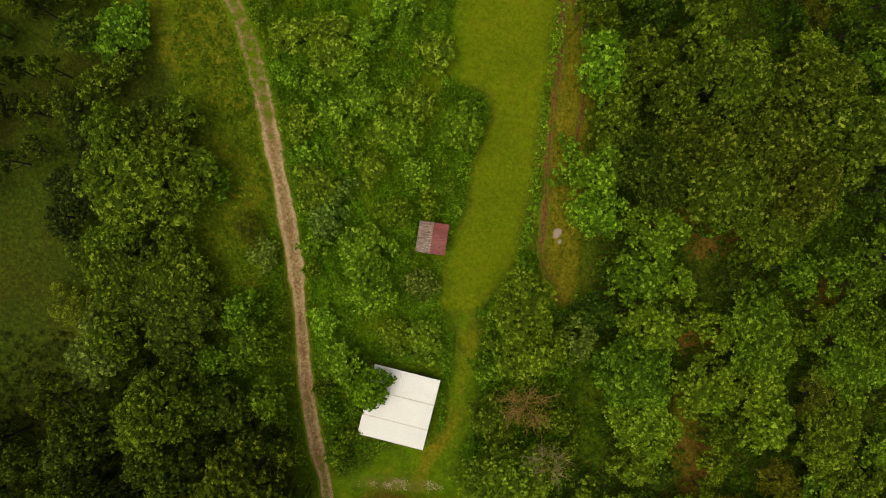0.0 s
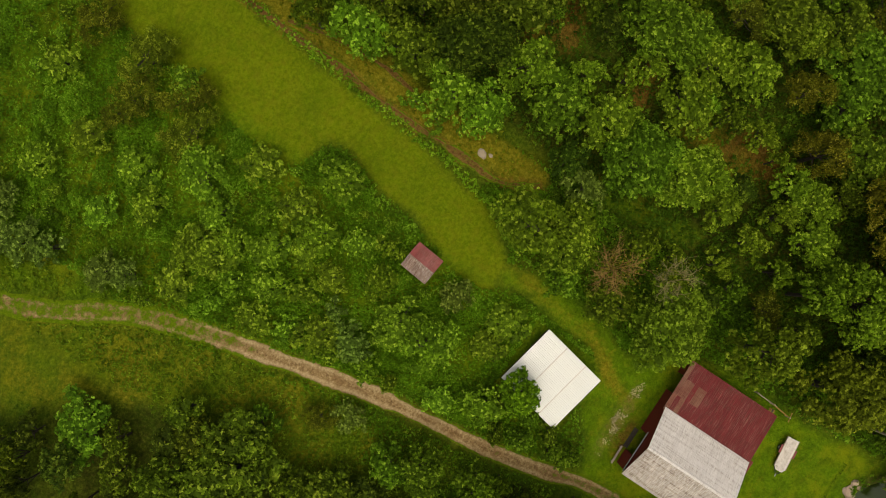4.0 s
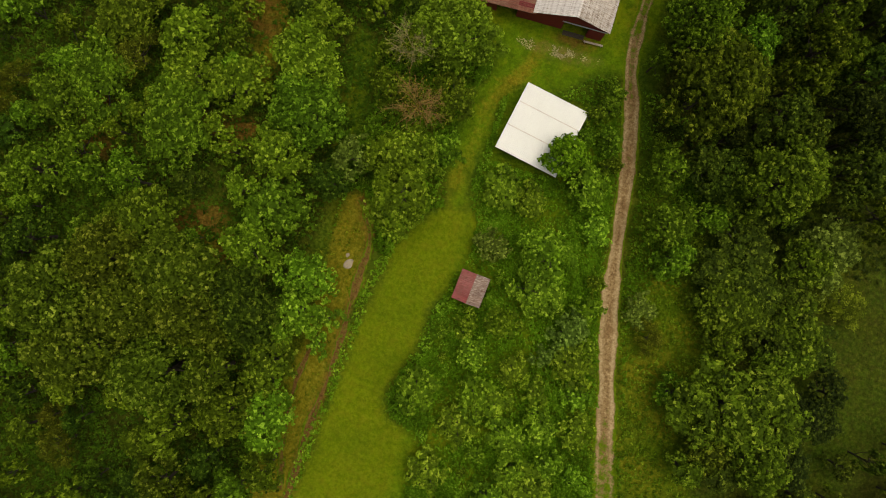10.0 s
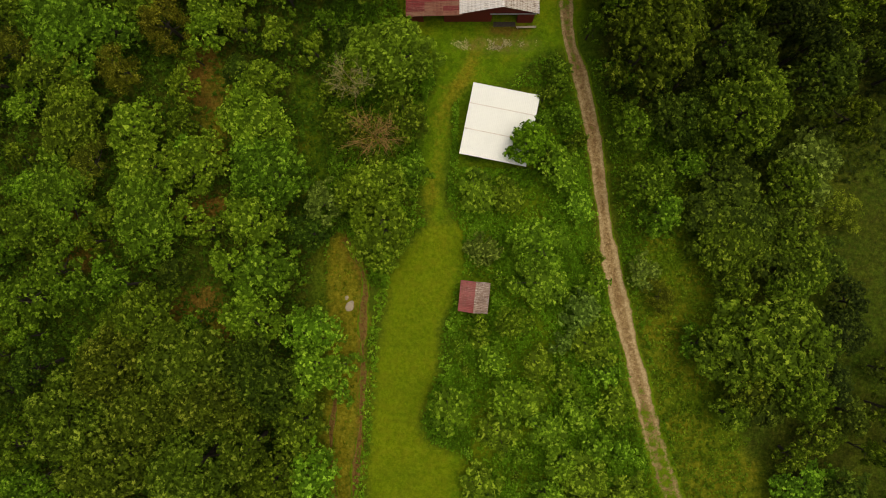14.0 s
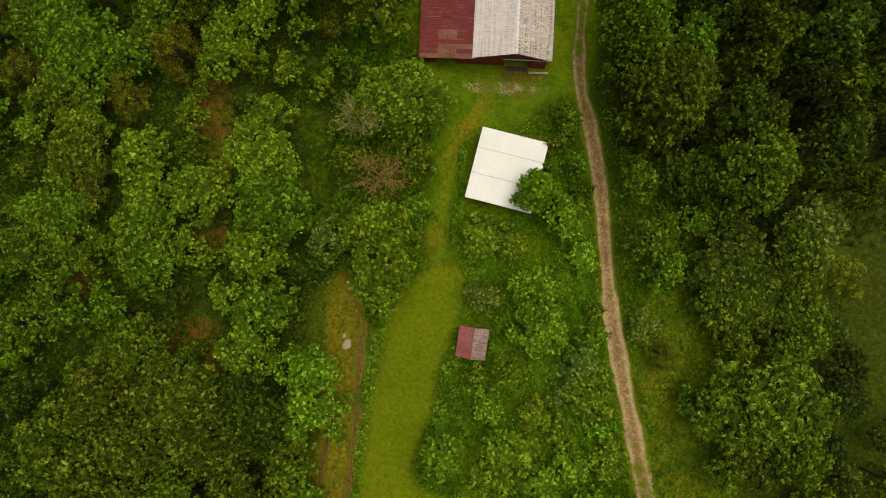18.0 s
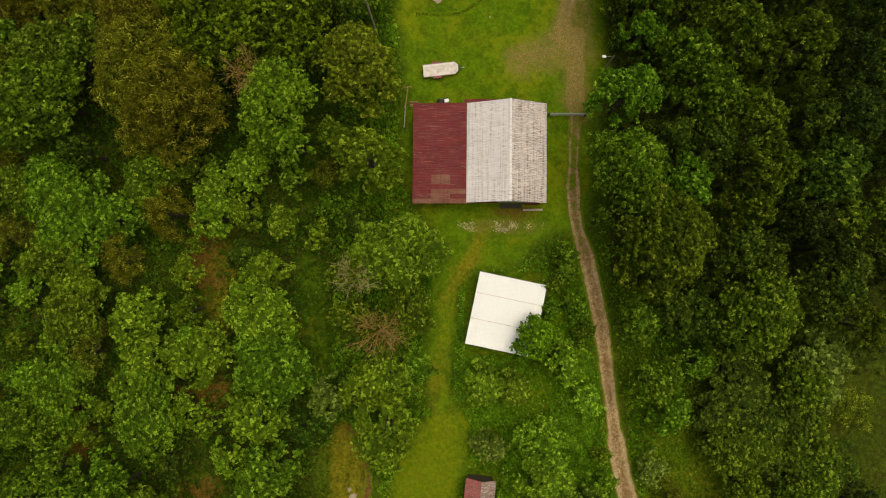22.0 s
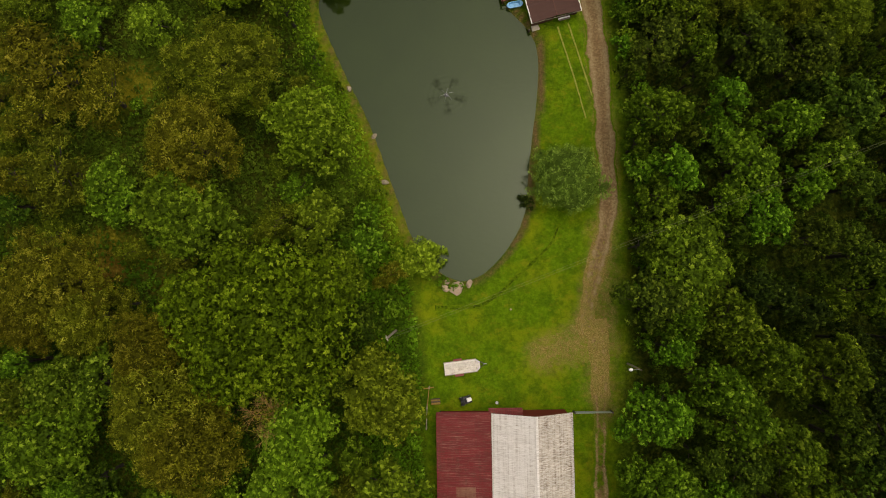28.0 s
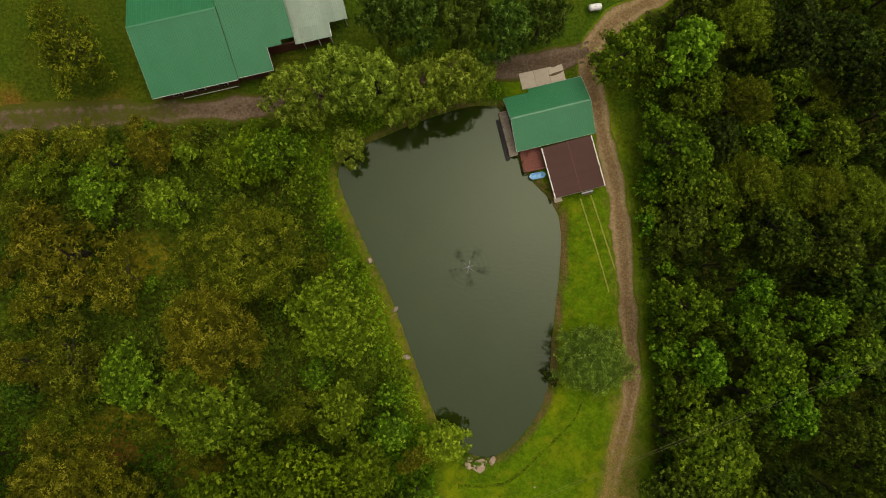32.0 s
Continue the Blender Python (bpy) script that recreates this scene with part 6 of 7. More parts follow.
for y in (-1.7, 1.62):
    prism("end_wall", [(-1.5, y, -0.3), (1.5, y, -0.3), (1.5, y, 2.46), (0.12, y, 3.1), (-1.5, y, 2.46)], (0, 0.08, 0), WALL_DARK, shed)
block("door", (-0.45, -1.75, 0.0), (0.45, -1.7, 1.95), PLANK_GREY, shed, "grey plank door")

# ---------------------------------------------------------------- the boathouse and its garage
boathouse = thing("boathouse", 8.0, 74.2, 13.35, -4.25, "boathouse with a green metal roof beside the pond", "boathouse")
S, RID, N = -3.85, 0.15, 3.82
roof_plane(boathouse, "roof", (-5.3, S, 2.2), (10.6, 0, 0), (0, RID - S, 1.65), 0.9, 1, ROOF_GREEN, 4, label="green ribbed metal roof slope")
roof_plane(boathouse, "roof", (5.3, N, 2.2), (-7.2, 0, 0), (0, RID - N, 1.65), 0.9, 1, ROOF_GREEN, 4, label="green ribbed metal roof slope")
roof_plane(boathouse, "roof", (-1.9, N - 0.55, 2.45), (-3.4, 0, 0), (0, RID - N + 0.55, 1.4), 0.85, 1, ROOF_GREEN, 4, label="short green roof slope")
block("ridge_cap", (-5.32, RID - 0.14, 3.85), (5.32, RID + 0.14, 3.9), ROOF_GREEN, boathouse)
block("fascia", (-5.3, S - 0.04, 2.06), (5.3, S, 2.2), TRIM_WHITE, boathouse, "white eave trim")
block("fascia", (-1.9, N, 2.06), (5.3, N + 0.04, 2.2), TRIM_WHITE, boathouse)
for x in (-5.33, 5.28):
    prism("bargeboard", [(x, S, 2.02), (x, RID, 3.68), (x, RID, 3.84), (x, S, 2.18)], (0.05, 0, 0), TRIM_WHITE, boathouse)
    prism("bargeboard", [(x, N - (0.55 if x < 0 else 0), 2.02), (x, RID, 3.68), (x, RID, 3.84), (x, N - (0.55 if x < 0 else 0), 2.18)], (0.05, 0, 0), TRIM_WHITE, boathouse)
block("wall_south", (-4.9, S + 0.35, -1.2), (4.9, S + 0.5, 2.2), WALL_LOG, boathouse)
block("wall_north", (-4.9, N - 1.0, -0.4), (4.9, N - 0.85, 2.2), WALL_LOG, boathouse)
for x in (-4.95, 4.8):
    prism("end_wall", [(x, S + 0.35, -1.2), (x, N - 0.85, -1.2), (x, N - 0.85, 2.2), (x, RID, 3.66), (x, S + 0.35, 2.2)], (0.14, 0, 0), WALL_LOG, boathouse)
for y in (-2.2, 0.8):
    window = block("window", (-5.0, y, 0.6), (-4.93, y + 1.2, 1.7), TRIM_WHITE, boathouse)
    block("pane", (-5.02, y + 0.1, 0.7), (-5.0, y + 1.1, 1.6), GLASS_DARK, window)
block("door", (-3.4, S + 0.3, -0.1), (-2.4, S + 0.36, 1.95), PLANK_RED, boathouse, "red-brown door onto the deck")

garage = thing("low_garage", 11.1, 67.35, 14.3, -4.2, "low garage with a dark brown metal roof", "garage")
roof_plane(garage, "roof", (-3.32, 3.3, 1.85), (0, -6.75, 0), (3.32, 0, 0.42), 1.7, 1, ROOF_BROWN, 1, label="dark brown metal roof slope")
roof_plane(garage, "roof", (3.32, -3.45, 1.85), (0, 6.75, 0), (-3.32, 0, 0.42), 1.7, 1, ROOF_BROWN, 1, label="dark brown metal roof slope")
block("ridge_cap", (-0.06, -3.47, 2.29), (0.06, 3.3, 2.32), WALL_LOG, garage, "worn brown ridge strip")
for x in (-3.42, 3.3):
    block("gutter", (x, -3.5, 1.72), (x + 0.13, 3.3, 1.88), TRIM_WHITE, garage, "white eave gutter")
for x in (-3.05, 2.95):
    block("side_wall", (x, -3.2, -0.6), (x + 0.1, 3.2, 1.8), WALL_LOG, garage)
block("front_wall", (-3.0, -3.2, -0.5), (-0.2, -3.1, 1.8), WALL_LOG, garage)
block("front_wall", (2.3, -3.2, -0.5), (3.0, -3.1, 1.8), WALL_LOG, garage)
block("fascia", (-3.3, -3.5, 1.66), (3.3, -3.45, 1.8), PLANK_GREY, garage)
# grey ladder-like rack before the garage, its height set to fit the camera's view
for k in range(3):
    block("door_panel", (0.2, -4.0 + 0.2 * k, 1.50 + 0.03 * k), (1.75, -3.83 + 0.2 * k, 1.55 + 0.03 * k), STEEL if k % 2 else WALL_DARK, garage, "slat of a grey rack, raised to fit the camera's view")
block("sill", (-3.2, -3.9, -0.3), (0.05, -3.2, 0.12), CONCRETE, garage, "tan concrete threshold")
post("corner_post", garage, -3.6, -3.7, -1.0, 0.5, 0.1, WALL_DARK)

patio = thing("concrete_patio", 7.6, 79.5, 12.5, -3.98, "pale concrete slab behind the boathouse", "patio")
for k in range(3):
    block("slab", (-3.0 + 2 * k, -0.9, -0.15), (-1.03 + 2 * k, 1.3, 0.1), CONCRETE, patio)

dock = thing("wooden_dock", 2.95, 72.1, 13.5, -4.3, "grey plank dock over the pond", "dock")
planks(dock, PLANK_GREY, -0.6, 0.55, -3.1, 3.1, 0.2, 0.2)
for y in (-2.9, -1.0, 1.0, 2.9):
    post("pile", dock, -0.5, y, -1.6, 0.35, 0.07, WALL_DARK)
# added dark strip: the boathouse's reflection on the pond, built as a board
block("low_step", (-1.15, -3.4, 0.0), (-0.6, 2.2, 0.06), RUBBER, dock, "dark strip standing in for the boathouse reflection")
for x in (-0.5, 0.4):
    block("joist", (x, -3.1, 0.06), (x + 0.08, 3.1, 0.2), WALL_DARK, dock)

deck = thing("stained_deck", 6.0, 68.4, 12.0, -4.25, "red-stained deck with a rail at the water", "deck")
planks(deck, PLANK_RED, -1.45, 1.4, -1.4, 1.7, 0.55, 0.15)
for x, y in ((-1.3, -1.4), (0, -1.4), (1.25, -1.4), (-1.3, 0), (-1.3, 1.4)):
    post("post", deck, x, y, -1.2, 1.5, 0.05, PLANK_RED)
block("rail", (-1.36, -1.46, 1.45), (1.32, -1.36, 1.53), PLANK_RED, deck)
block("rail", (-1.36, -1.36, 1.45), (-1.26, 1.46, 1.53), PLANK_RED, deck)
for k in range(3):
    block("stair_tread", (-0.5, 1.0 - 0.3 * k, 0.62 + 0.18 * (2 - k)), (0.5, 1.28 - 0.3 * k, 0.66 + 0.18 * (2 - k)), PLANK_RED, deck)


def hull(name, long, wide, high, material, parent):
    """A small boat's hull, pointed at both ends, with a hollow."""
    bm = bmesh.new()
    rows = []
    for i in range(13):
        s = i / 12 * 2 - 1
        w = wide / 2 * max(0.06, (1 - abs(s) ** 6)) ** 0.7
        lift = 0.10 * abs(s) ** 3
        rows.append([bm.verts.new((s * long / 2, a * w, z + lift)) for a, z in
                     ((-0.45, 0), (-0.95, high * 0.5), (-1.0, high), (-0.8, high + 0.02), (-0.55, high * (0.45 if abs(s) < 0.55 else 1.05)),
                      (0.55, high * (0.45 if abs(s) < 0.55 else 1.05)), (0.8, high + 0.02), (1.0, high), (0.95, high * 0.5), (0.45, 0))])
    for a, b in zip(rows, rows[1:]):
        for k in range(10):
            bm.faces.new((a[k], a[(k + 1) % 10], b[(k + 1) % 10], b[k]))
    bm.faces.new(rows[0])
    bm.faces.new(rows[-1])
    bmesh.ops.recalc_face_normals(bm, faces=bm.faces[:])
    return part(name, bm, material, parent)


boat = thing("blue_boat", 6.66, 66.4, 10, -4.25, "small light blue boat moored at the deck", "boat")
hull("hull", 2.2, 0.85, 0.40, KAYAK_BLUE, boat)
block("thwart", (-0.12, -0.3, 0.26), (0.12, 0.3, 0.3), KAYAK_BLUE, boat)

# ---------------------------------------------------------------- the house
house = thing("house", -38.9, 84.3, 12.7, -4.0, "red-brown house with a green metal roof", "house")
HW, HS, HR = 5.55, -7.2, 0.7
roof_plane(house, "roof", (-HW, HS, 3.35), (2 * HW, 0, 0), (0, HR - HS, 3.65), 0.9, 1, ROOF_GREEN, 3, label="green ribbed metal roof slope")
roof_plane(house, "roof", (HW, HR + 7.9, 3.35), (-2 * HW, 0, 0), (0, -7.9, 3.65), 0.9, 1, ROOF_GREEN, 3, label="green ribbed metal roof slope")
block("ridge_cap", (-HW, HR - 0.15, 6.98), (HW, HR + 0.15, 7.03), ROOF_GREEN, house)
block("fascia", (-HW, HS - 0.05, 3.2), (HW, HS, 3.36), TRIM_WHITE, house, "white gutter along the eave")
for x in (-HW - 0.03, HW - 0.02):
    prism("bargeboard", [(x, HS, 3.16), (x, HR, 6.8), (x, HR, 6.96), (x, HS, 3.32)], (0.05, 0, 0), TRIM_WHITE if x < 0 else WALL_DARK, house)
    prism("end_wall", [(x * 0.92, HS + 0.6, -0.6), (x * 0.92, HR + 7.3, -0.6), (x * 0.92, HR + 7.3, 3.5), (x * 0.92, HR, 6.8), (x * 0.92, HS + 0.6, 3.5)], (0.12, 0, 0), WALL_LOG, house)
block("wall_front", (-5.1, HS + 0.6, -0.6), (5.1, HS + 0.75, 3.4), WALL_LOG, house, "red-brown siding")
block("wall_back", (-5.1, HR + 7.2, -0.6), (5.1, HR + 7.3, 3.4), WALL_LOG, house)
for x in (-3.6, -0.6, 2.4):
    window = block("window", (x, HS + 0.54, 0.9), (x + 1.3, HS + 0.6, 2.2), TRIM_WHITE, house)
    block("pane", (x + 0.1, HS + 0.52, 1.0), (x + 1.2, HS + 0.54, 2.1), GLASS_DARK, window)
block("rail", (-2.4, HS + 0.0, 0.95), (4.9, HS + 0.08, 1.03), TRIM_WHITE, house, "pale porch rail")
for x in (-2.4, 0.0, 2.4, 4.8):
    post("porch_post", house, x, HS + 0.1, -0.4, 3.2, 0.06, WALL_LOG)
# the lower wing towards the pond
wing_eave = HS + 0.25
roof_plane(house, "wing_roof", (HW + 0.02, wing_eave, 3.2), (4.6, 0, 0), (0, 9.2, 4.1), 0.92, 1, ROOF_GREEN, 3, label="green metal roof of the lower wing")
roof_plane(house, "wing_roof", (HW + 4.62, wing_eave + 2.6, 4.36), (1.9, 0, 0), (0, 6.6, 2.94), 0.95, 1, ROOF_GREEN, 3)
roof_plane(house, "wing_roof", (HW + 6.52, wing_eave + 3.1, 4.58), (1.7, 0, 0), (0, 5.4, 2.4), 0.85, 1, ROOF_GREEN, 3)
block("fascia", (HW + 0.02, wing_eave - 0.05, 3.07), (HW + 4.62, wing_eave, 3.21), TRIM_WHITE, house)
prism("bargeboard", [(HW + 4.6, wing_eave, 3.03), (HW + 4.6, wing_eave + 2.6, 4.19), (HW + 4.6, wing_eave + 2.6, 4.35), (HW + 4.6, wing_eave, 3.19)], (0.06, 0, 0), TRIM_WHITE, house)
block("wing_wall", (HW, wing_eave + 0.5, -0.6), (HW + 4.2, wing_eave + 0.62, 3.3), WALL_LOG, house)
block("wing_wall", (HW + 4.1, wing_eave + 0.5, -0.6), (HW + 4.22, wing_eave + 9, 2.8), WALL_LOG, house)
block("wing_wall", (HW + 4.2, wing_eave + 3.2, -0.6), (HW + 12.3, wing_eave + 3.32, 2.6), WALL_LOG, house)
roof_plane(house, "porch_roof", (HW + 8.0, wing_eave + 2.9, 2.62), (4.8, 0, 0), (0, 1.8, 0.3), 0.8, 1, ROOF_PORCH, 3, label="pale grey-green metal porch roof")
roof_plane(house, "porch_roof", (HW + 7.3, wing_eave + 4.65, 2.9), (8.0, 0, 0), (0, 5.2, 0.95), 0.8, 1, ROOF_PORCH, 3, label="pale grey-green metal porch roof")
for x, y in ((HW + 12.75, wing_eave + 2.9), (HW + 15.2, wing_eave + 4.65)):
    block("gutter", (x, y, 2.5), (x + 0.09, y + 1.8, 2.75), TRIM_WHITE, house)
for x in (HW + 9, HW + 11, HW + 12.6, HW + 15):
    post("porch_post", house, x, wing_eave + (3.0 if x < HW + 13 else 4.8), -0.4, 2.6, 0.06, TRIM_WHITE)

# ---------------------------------------------------------------- yard things
trailer = thing("flat_trailer", -1.05, 18.45, 7.2, None, "flat trailer with a worn white bed and red fenders", "trailer")
planks(trailer, BED_WHITE, -2.1, 2.03, -0.82, 0.82, 0.66, 0.27, 0.05)
for y in (-0.85, 0.77):
    block("side_rail", (-2.15, y, 0.55), (2.1, y + 0.08, 0.73), PLANK_GREY, trailer)
for y in (-1.08, 0.86):
    wheel = part("wheel", cylinder(bmesh.new(), (-0.3, y, 0.32), (-0.3, y + 0.2, 0.32), 0.33, 18), RUBBER, trailer)
    part("rim", cylinder(bmesh.new(), (-0.3, y - 0.01, 0.32), (-0.3, y + 0.21, 0.32), 0.18, 14), STEEL, wheel)
    block("fender", (-0.85, y - 0.05, 0.66), (0.3, y + 0.26, 0.72), FENDER_RED, trailer, "red steel fender", 0.02)
prism("nose", [(2.05, -0.8, 0.66), (2.5, -0.42, 0.66), (2.55, 0.42, 0.66), (2.05, 0.8, 0.66)], (0, 0, 0.05), BED_WHITE, trailer, "rounded front of the bed")
for s in (-1, 1):
    bm = cylinder(bmesh.new(), (2.05, 0.7 * s, 0.58), (3.1, 0.05 * s, 0.5), 0.045, 8)
    part("drawbar", bm, BLACK_PAINT, trailer)
part("hitch", cylinder(bmesh.new(), (3.0, 0, 0.46), (3.4, 0, 0.5), 0.06, 10), STEEL, trailer)
part("jack", cylinder(bmesh.new(), (2.8, 0.16, 0.0), (2.8, 0.16, 0.9), 0.04, 8), BLACK_PAINT, trailer)

gate = thing("farm_gate", 13.3, 12.65, 0.5, None, "faded green steel farm gate across the track", "gate")
for x in (0.15, 4.95):
    post("post", gate, x, 0, -0.4, 1.35, 0.09, WALL_DARK)
for k in range(5):
    part("bar", cylinder(bmesh.new(), (0.25, 0, 0.25 + 0.22 * k), (4.85, 0, 0.25 + 0.22 * k), 0.035, 8), GATE_GREEN, gate)
for x in (0.3, 2.5, 4.8):
    block("upright", (x - 0.03, -0.03, 0.2), (x + 0.03, 0.03, 1.2), GATE_GREEN, gate)
block("top_bar", (0.1, -0.07, 1.16), (5.0, 0.07, 1.22), GATE_GREEN, gate)

fence = thing("pole_fence", -5.5, 13.6, 0, None, "short weathered pole fence beside the barn", "fence")
for x, y in ((0.0, -2.9), (0.1, -0.3), (0.4, 2.3)):
    post("post", fence, x, y, -0.4, 1.3, 0.08, PLANK_GREY)
for z in (0.5, 1.05):
    part("rail", cylinder(bmesh.new(), (0.0, -3.0, z), (0.12, 0.2, z), 0.05, 7), PLANK_GREY, fence)
    part("rail", cylinder(bmesh.new(), (0.1, -0.4, z), (0.4, 2.4, z), 0.05, 7), DEAD_WOOD, fence)
part("brace", cylinder(bmesh.new(), (-0.3, 2.2, 1.15), (1.0, 2.4, 1.2), 0.07, 8), DEAD_WOOD, fence, "pale timber crosspiece")

bale = thing("timber_stack", -4.3, 13.9, 4, None, "small stack of brown timber behind the barn", "timber")
for k in range(7):
    block("log", (-0.6, -0.3 + 0.2 * (k % 4) + 0.1 * (k // 4), 0.02 + 0.18 * (k // 4)), (0.6, -0.12 + 0.2 * (k % 4) + 0.1 * (k // 4), 0.2 + 0.18 * (k // 4)), WALL_DARK if k % 2 else DEAD_WOOD, bale, "", 0.05)

mower = thing("garden_tractor", -0.5, 14.15, 18, None, "black and white garden tractor behind the barn", "tractor")
block("body", (-0.55, -0.28, 0.28), (0.25, 0.28, 0.55), BLACK_PAINT, mower, "", 0.05)
block("bonnet", (0.2, -0.24, 0.3), (0.85, 0.24, 0.72), TANK_WHITE, mower, "white bonnet", 0.07)
block("seat", (-0.5, -0.2, 0.55), (-0.15, 0.2, 0.65), RUBBER, mower, "", 0.04)
block("backrest", (-0.55, -0.2, 0.6), (-0.47, 0.2, 0.95), RUBBER, mower, "", 0.03)
block("cutting_deck", (-0.2, -0.5, 0.12), (0.5, 0.5, 0.26), BLACK_PAINT, mower, "", 0.05)
part("steering_wheel", cylinder(bmesh.new(), (0.1, 0, 0.86), (0.08, 0, 0.89), 0.17, 16), BLACK_PAINT, mower)
for x, r, w in ((-0.4, 0.27, 0.2), (0.68, 0.18, 0.13)):
    for s in (-1, 1):
        wheel = part("wheel", cylinder(bmesh.new(), (x, s * 0.34, r), (x, s * (0.34 + w), r), r, 16), RUBBER, mower)
        part("rim", cylinder(bmesh.new(), (x, s * 0.35, r), (x, s * (0.35 + w), r), r * 0.5, 12), TANK_WHITE, wheel)

bucket = thing("white_bucket", 3.6, 13.85, 0, None, "white plastic bucket by the barn's back wall", "bucket")
bm = bmesh.new()
bmesh.ops.create_cone(bm, cap_ends=False, segments=16, radius1=0.15, radius2=0.19, depth=0.38, matrix=Matrix.Translation((0, 0, 0.19)))
bmesh.ops.create_circle(bm, cap_ends=True, segments=16, radius=0.15, matrix=Matrix.Translation((0, 0, 0.02)))
part("pail", bm, TANK_WHITE, bucket)
part("bail", cylinder(bmesh.new(), (-0.19, 0, 0.37), (0.19, 0, 0.4), 0.008, 6), STEEL, bucket)

lamp = thing("yard_lamp", 20.6, 18.7, 180, None, "white yard lamp on a wooden pole", "lamp")
part("pole", tubes([((0, 0, -0.5), (0, 0, 6.0), 0.14, 0.10)], 10), PLANK_GREY, lamp)
part("arm", cylinder(bmesh.new(), (0, 0, 5.5), (1.0, 0, 5.65), 0.03, 8), STEEL, lamp)
bm = bmesh.new()
bmesh.ops.create_uvsphere(bm, u_segments=14, v_segments=8, radius=0.2, matrix=Matrix.Translation((1.15, 0, 5.6)) @ Matrix.Diagonal((1.35, 1, 0.6, 1)))
part("head", bm, TANK_WHITE, lamp, "white lamp housing")

tank = thing("gas_tank", 14.7, 88.9, 8, None, "white propane tank on concrete blocks", "gas tank")
bm = cylinder(bmesh.new(), (-0.6, 0, 0.75), (0.6, 0, 0.75), 0.45, 20)
for s in (-1, 1):
    bmesh.ops.create_uvsphere(bm, u_segments=20, v_segments=12, radius=0.45, matrix=Matrix.Translation((0.6 * s, 0, 0.75)) @ Matrix.Diagonal((0.7, 1, 1, 1)))
part("vessel", bm, TANK_WHITE, tank)
part("dome", cylinder(bmesh.new(), (0, 0, 1.15), (0, 0, 1.32), 0.16, 14), TANK_WHITE, tank)
for x in (-0.55, 0.45):
    block("foot", (x, -0.3, -0.05), (x + 0.14, 0.3, 0.38), CONCRETE, tank)


def stone(name, x, y, size, material, label, seed, z=None):
    """A boulder: a sphere pressed flat and knocked about."""
    bm = bmesh.new()
    bmesh.ops.create_icosphere(bm, subdivisions=3, radius=1)
    r = random.Random(seed)
    cuts = [(Vector((r.uniform(-1, 1), r.uniform(-1, 1), r.uniform(-0.4, 1))).normalized(), r.uniform(0.62, 0.85)) for _ in range(9)]
    for v in bm.verts:
        for n, d in cuts:
            over = v.co.dot(n) - d
            if over > 0:
                v.co -= n * over * 0.92
        v.co += v.co.normalized() * noise.noise(v.co * 2.2 + Vector((seed, 0, 0))) * 0.12
        v.co = Vector((v.co.x * size[0], v.co.y * size[1], v.co.z * size[2]))
    me = bpy.data.meshes.new(name)
    bm.to_mesh(me)
    bm.free()
    me.materials.append(material)
    ob = new(name, me)
    ob.matrix_basis = pose(x, y, (ground_at(x, y) if z is None else z) + size[2] * 0.35, 0, 0, seed * 47 % 360)
    return tagged(ob, label, "boulder", "stones at the pond")


for k, (x, y, a, b, c) in enumerate(((-1.5, 28.5, 1.15, 0.85, 0.34), (0.2, 29.2, 0.62, 0.5, 0.3), (-2.9, 28.6, 0.6, 0.45, 0.28), (-5.6, 31.9, 0.5, 0.6, 0.3), (-2.7, 29.4, 0.42, 0.35, 0.25))):
    stone("boulder", x, y, (a, b, c), STONE, "pale fieldstone boulder at the pond's end", k + 1)
stone("boulder", -10.8, 42.7, (0.35, 0.55, 0.3), STONE_GREY, "pale grey stone on the pond bank", 21)
stone("boulder", -12.3, 48.9, (0.3, 0.5, 0.3), STONE_GREY, "dark stone on the pond bank", 22)
stone("boulder", -15.6, 55.4, (0.35, 0.45, 0.3), STONE_GREY, "grey stone at the water's edge", 23)
stone("boulder", -10.8, -36.4, (0.75, 0.6, 0.14), STONE_GREY, "flat pale stone in the rutted strip", 24)
stone("boulder", -11.2, -35.4, (0.32, 0.25, 0.10), STONE_GREY, "small pale stone in the rutted strip", 25)
stone("boulder", 5.6, 25.8, (0.16, 0.14, 0.12), STONE_GREY, "small grey stone on the lawn", 26)

fountain = thing("pond_fountain", FOUNTAIN[0], FOUNTAIN[1], 0, WATER, "small floating pond fountain with thin jets", "fountain")
part("float", cylinder(bmesh.new(), (0, 0, -0.12), (0, 0, 0.08), 0.28, 18), BLACK_PAINT, fountain, "black float")
part("nozzle", cylinder(bmesh.new(), (0, 0, 0.06), (0, 0, 0.3), 0.06, 10), STEEL, fountain)
for k in range(6):
    a = k * math.pi / 3 + 0.3
    rods = []
    for i in range(7):
        s0, s1 = i / 7, (i + 0.8) / 7
        f = lambda s: (math.cos(a) * 1.0 * s, math.sin(a) * 1.0 * s, 0.3 + 1.5 * s - 1.75 * s * s)
        rods.append((f(s0), f(s1), 0.008, 0.012))
    part("jet", tubes(rods, 4), SPRAY, fountain)


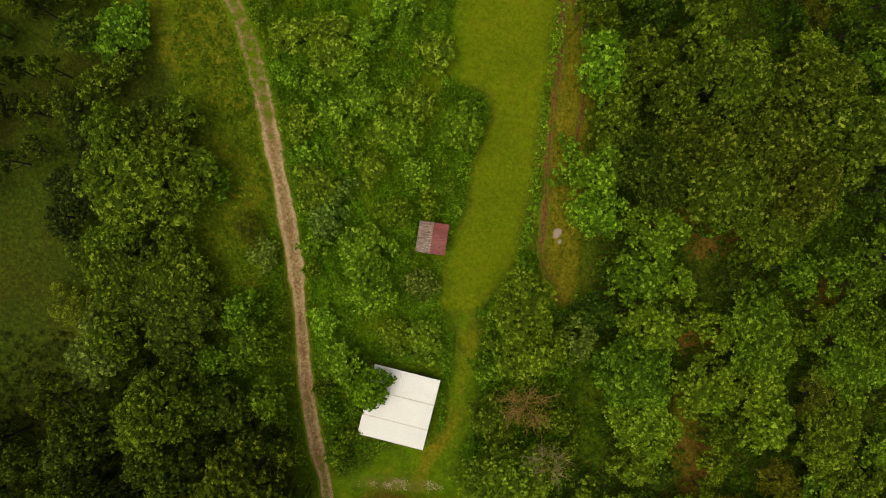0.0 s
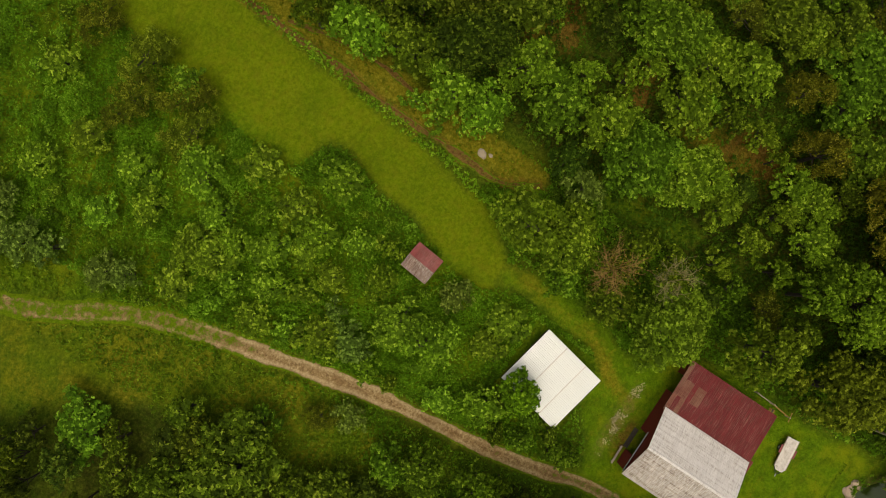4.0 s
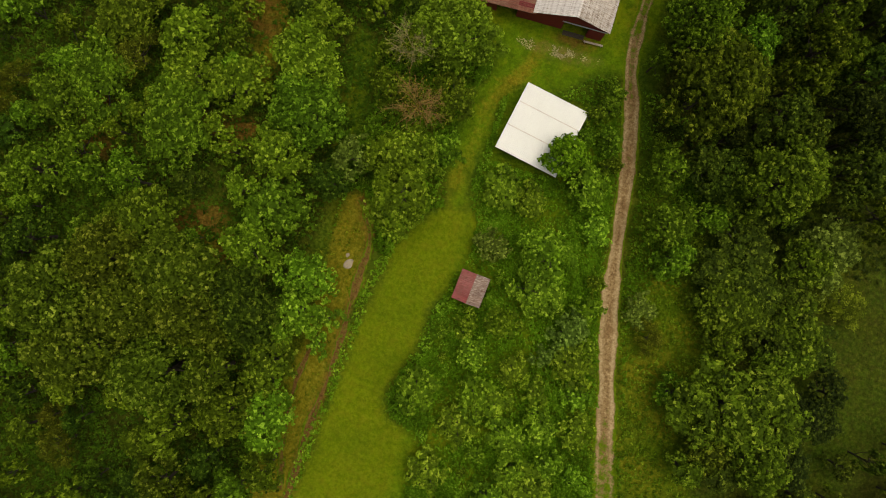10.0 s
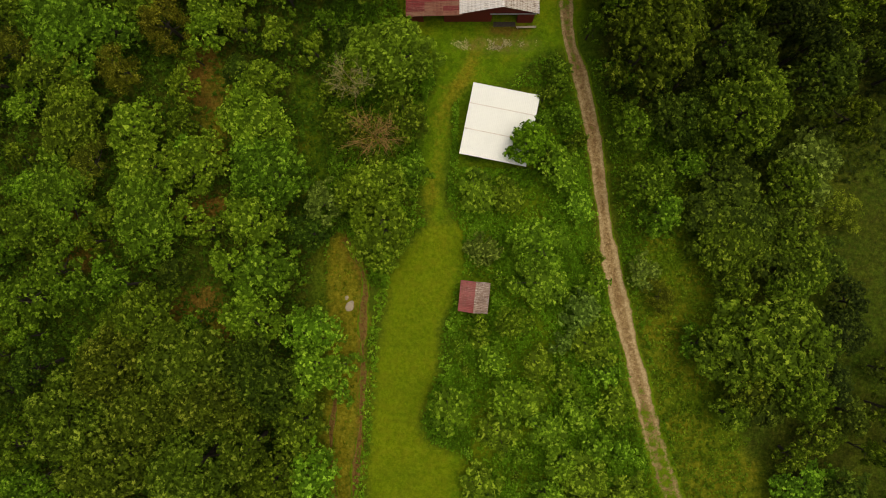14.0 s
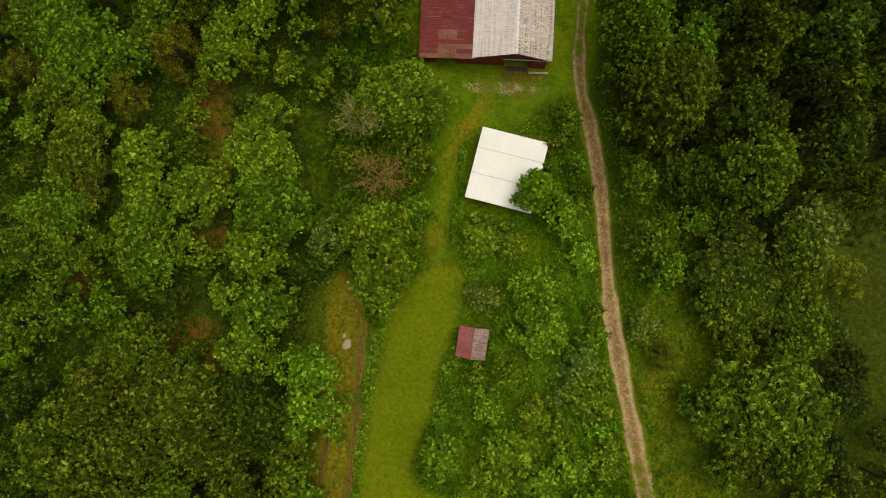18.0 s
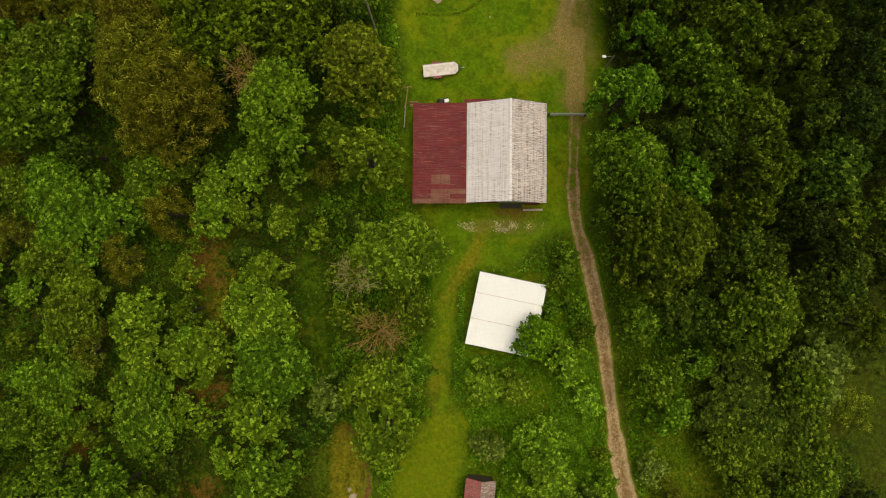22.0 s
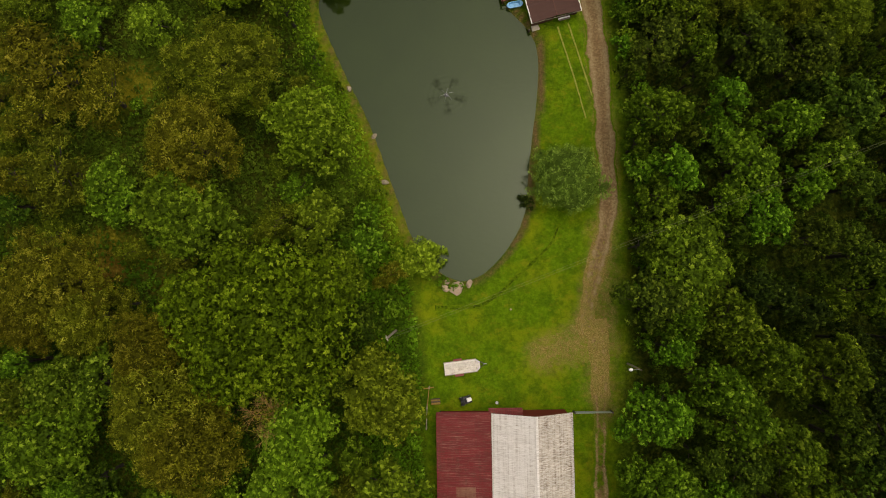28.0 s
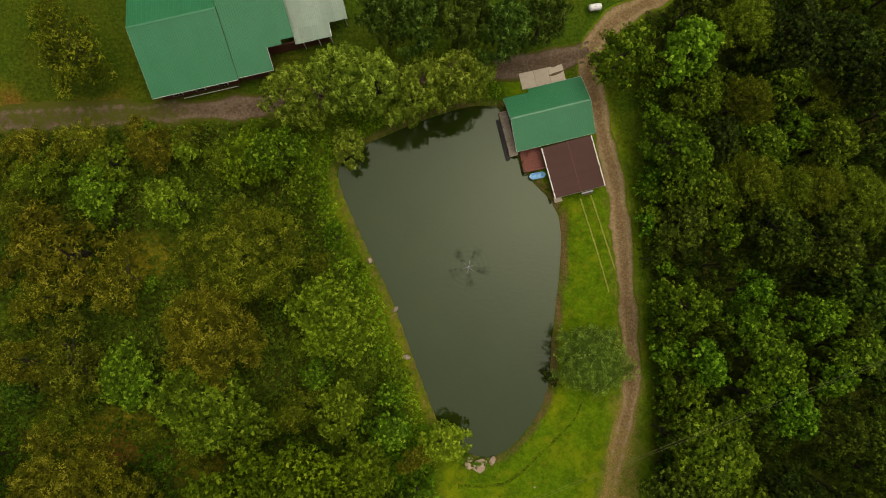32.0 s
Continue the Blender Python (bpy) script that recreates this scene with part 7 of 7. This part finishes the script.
# ---------------------------------------------------------------- power line
def utility_pole(x, y, top, turn):
    ob = thing("utility_pole", x, y, turn, None, "wooden utility pole with a crossarm", "utility pole", "poles of the power line")
    h = top - ground_at(x, y)
    part("pole", tubes([((0, 0, -0.6), (0, 0, h + 0.3), 0.17, 0.12)], 10), PLANK_GREY, ob)
    block("crossarm", (-0.06, -0.34, h - 0.06), (0.06, 0.34, h + 0.06), PLANK_GREY, ob)
    for y2 in (-0.14, 0.14):
        part("insulator", cylinder(bmesh.new(), (0, y2, h + 0.06), (0, y2, h + 0.2), 0.05, 8), TANK_WHITE, ob)
    return ob


POLE_A, POLE_B = (-9.4, 23.2, 7.6), (62.4, 50.9, 10.2)
turn = math.degrees(math.atan2(POLE_B[1] - POLE_A[1], POLE_B[0] - POLE_A[0]))
utility_pole(*POLE_A, turn)
utility_pole(*POLE_B, turn)
for s in (-0.14, 0.14):
    n = Vector((-math.sin(radians(turn)), math.cos(radians(turn)), 0)) * s
    a, b = Vector(POLE_A) + n + Vector((0, 0, 0.2)), Vector(POLE_B) + n + Vector((0, 0, 0.2))
    pts = [a.lerp(b, i / 40) - Vector((0, 0, 4 * 0.5 * (i / 40) * (1 - i / 40))) for i in range(41)]
    wire = new("power_cable", tubes([(p, q, 0.009, 0.009) for p, q in zip(pts, pts[1:])], 5))
    wire.data.materials.append(CABLE)
    tagged(wire, "thin power cable slung between wooden poles", "cable", "cables of the power line")


# ---------------------------------------------------------------- dead trees
def dead_tree(name, x, y, tall, spread, material, label, seed, foliage=LEAF_OLIVE):
    g = np.random.default_rng(seed)
    ob = thing(name, x, y, 0, None, label, "dead tree")
    part("trunk", tubes([((0, 0, -0.3), (0.1, 0, tall * 0.5), 0.16, 0.11), ((0.1, 0, tall * 0.5), (0.2, 0.1, tall * 0.8), 0.11, 0.05)], 8), material, ob)
    for k in range(14):
        turn = k * 2.4 + g.uniform(-0.4, 0.4)
        start = np.array([0.1, 0, tall * g.uniform(0.35, 0.75)])
        end = np.array([math.cos(turn) * spread * g.uniform(0.5, 0.8), math.sin(turn) * spread * g.uniform(0.5, 0.8), tall * g.uniform(0.7, 0.98)])
        rods = [(start, end, 0.06, 0.025)]
        for _ in range(13):
            p = start + (end - start) * g.uniform(0.3, 1)
            q = p + g.normal(size=3) * (0.55, 0.55, 0.3) + (end - start) * 0.16
            rods.append((p, q, 0.025, 0.012))
            for _ in range(3):
                w = p + (q - p) * g.uniform(0.4, 1)
                rods.append((w, w + g.normal(size=3) * 0.35 + (q - p) * 0.25, 0.014, 0.007))
        part("branch", tubes(rods, 4), material, ob)
    ends = g.normal(size=(700, 3)) * (spread * 0.42, spread * 0.42, tall * 0.09) + (0.1, 0, tall * 0.74)
    v, f = leaves(g, ends, g.normal(size=ends.shape) + (0, 0, 0.8), g.uniform(0.07, 0.16, len(ends)))
    part("foliage", leaf_mesh("foliage", (v, f), g.uniform(0, 1, len(f))), foliage, ob, "last withered leaves")
    return ob


dead_tree("dead_tree", -7.6, -15.4, 9.5, 3.6, DEAD_WOOD, "dead brown tree with bare twigs", 3)
dead_tree("dead_tree", -10.4, -8.8, 10.0, 3.0, PALE_WOOD, "pale half-dead tree with bare twigs", 4, LEAF_SCRUB)
dead_tree("dead_tree", -23.0, 14.5, 14.0, 3.0, DEAD_WOOD, "brown dead limbs standing in the wood", 5)
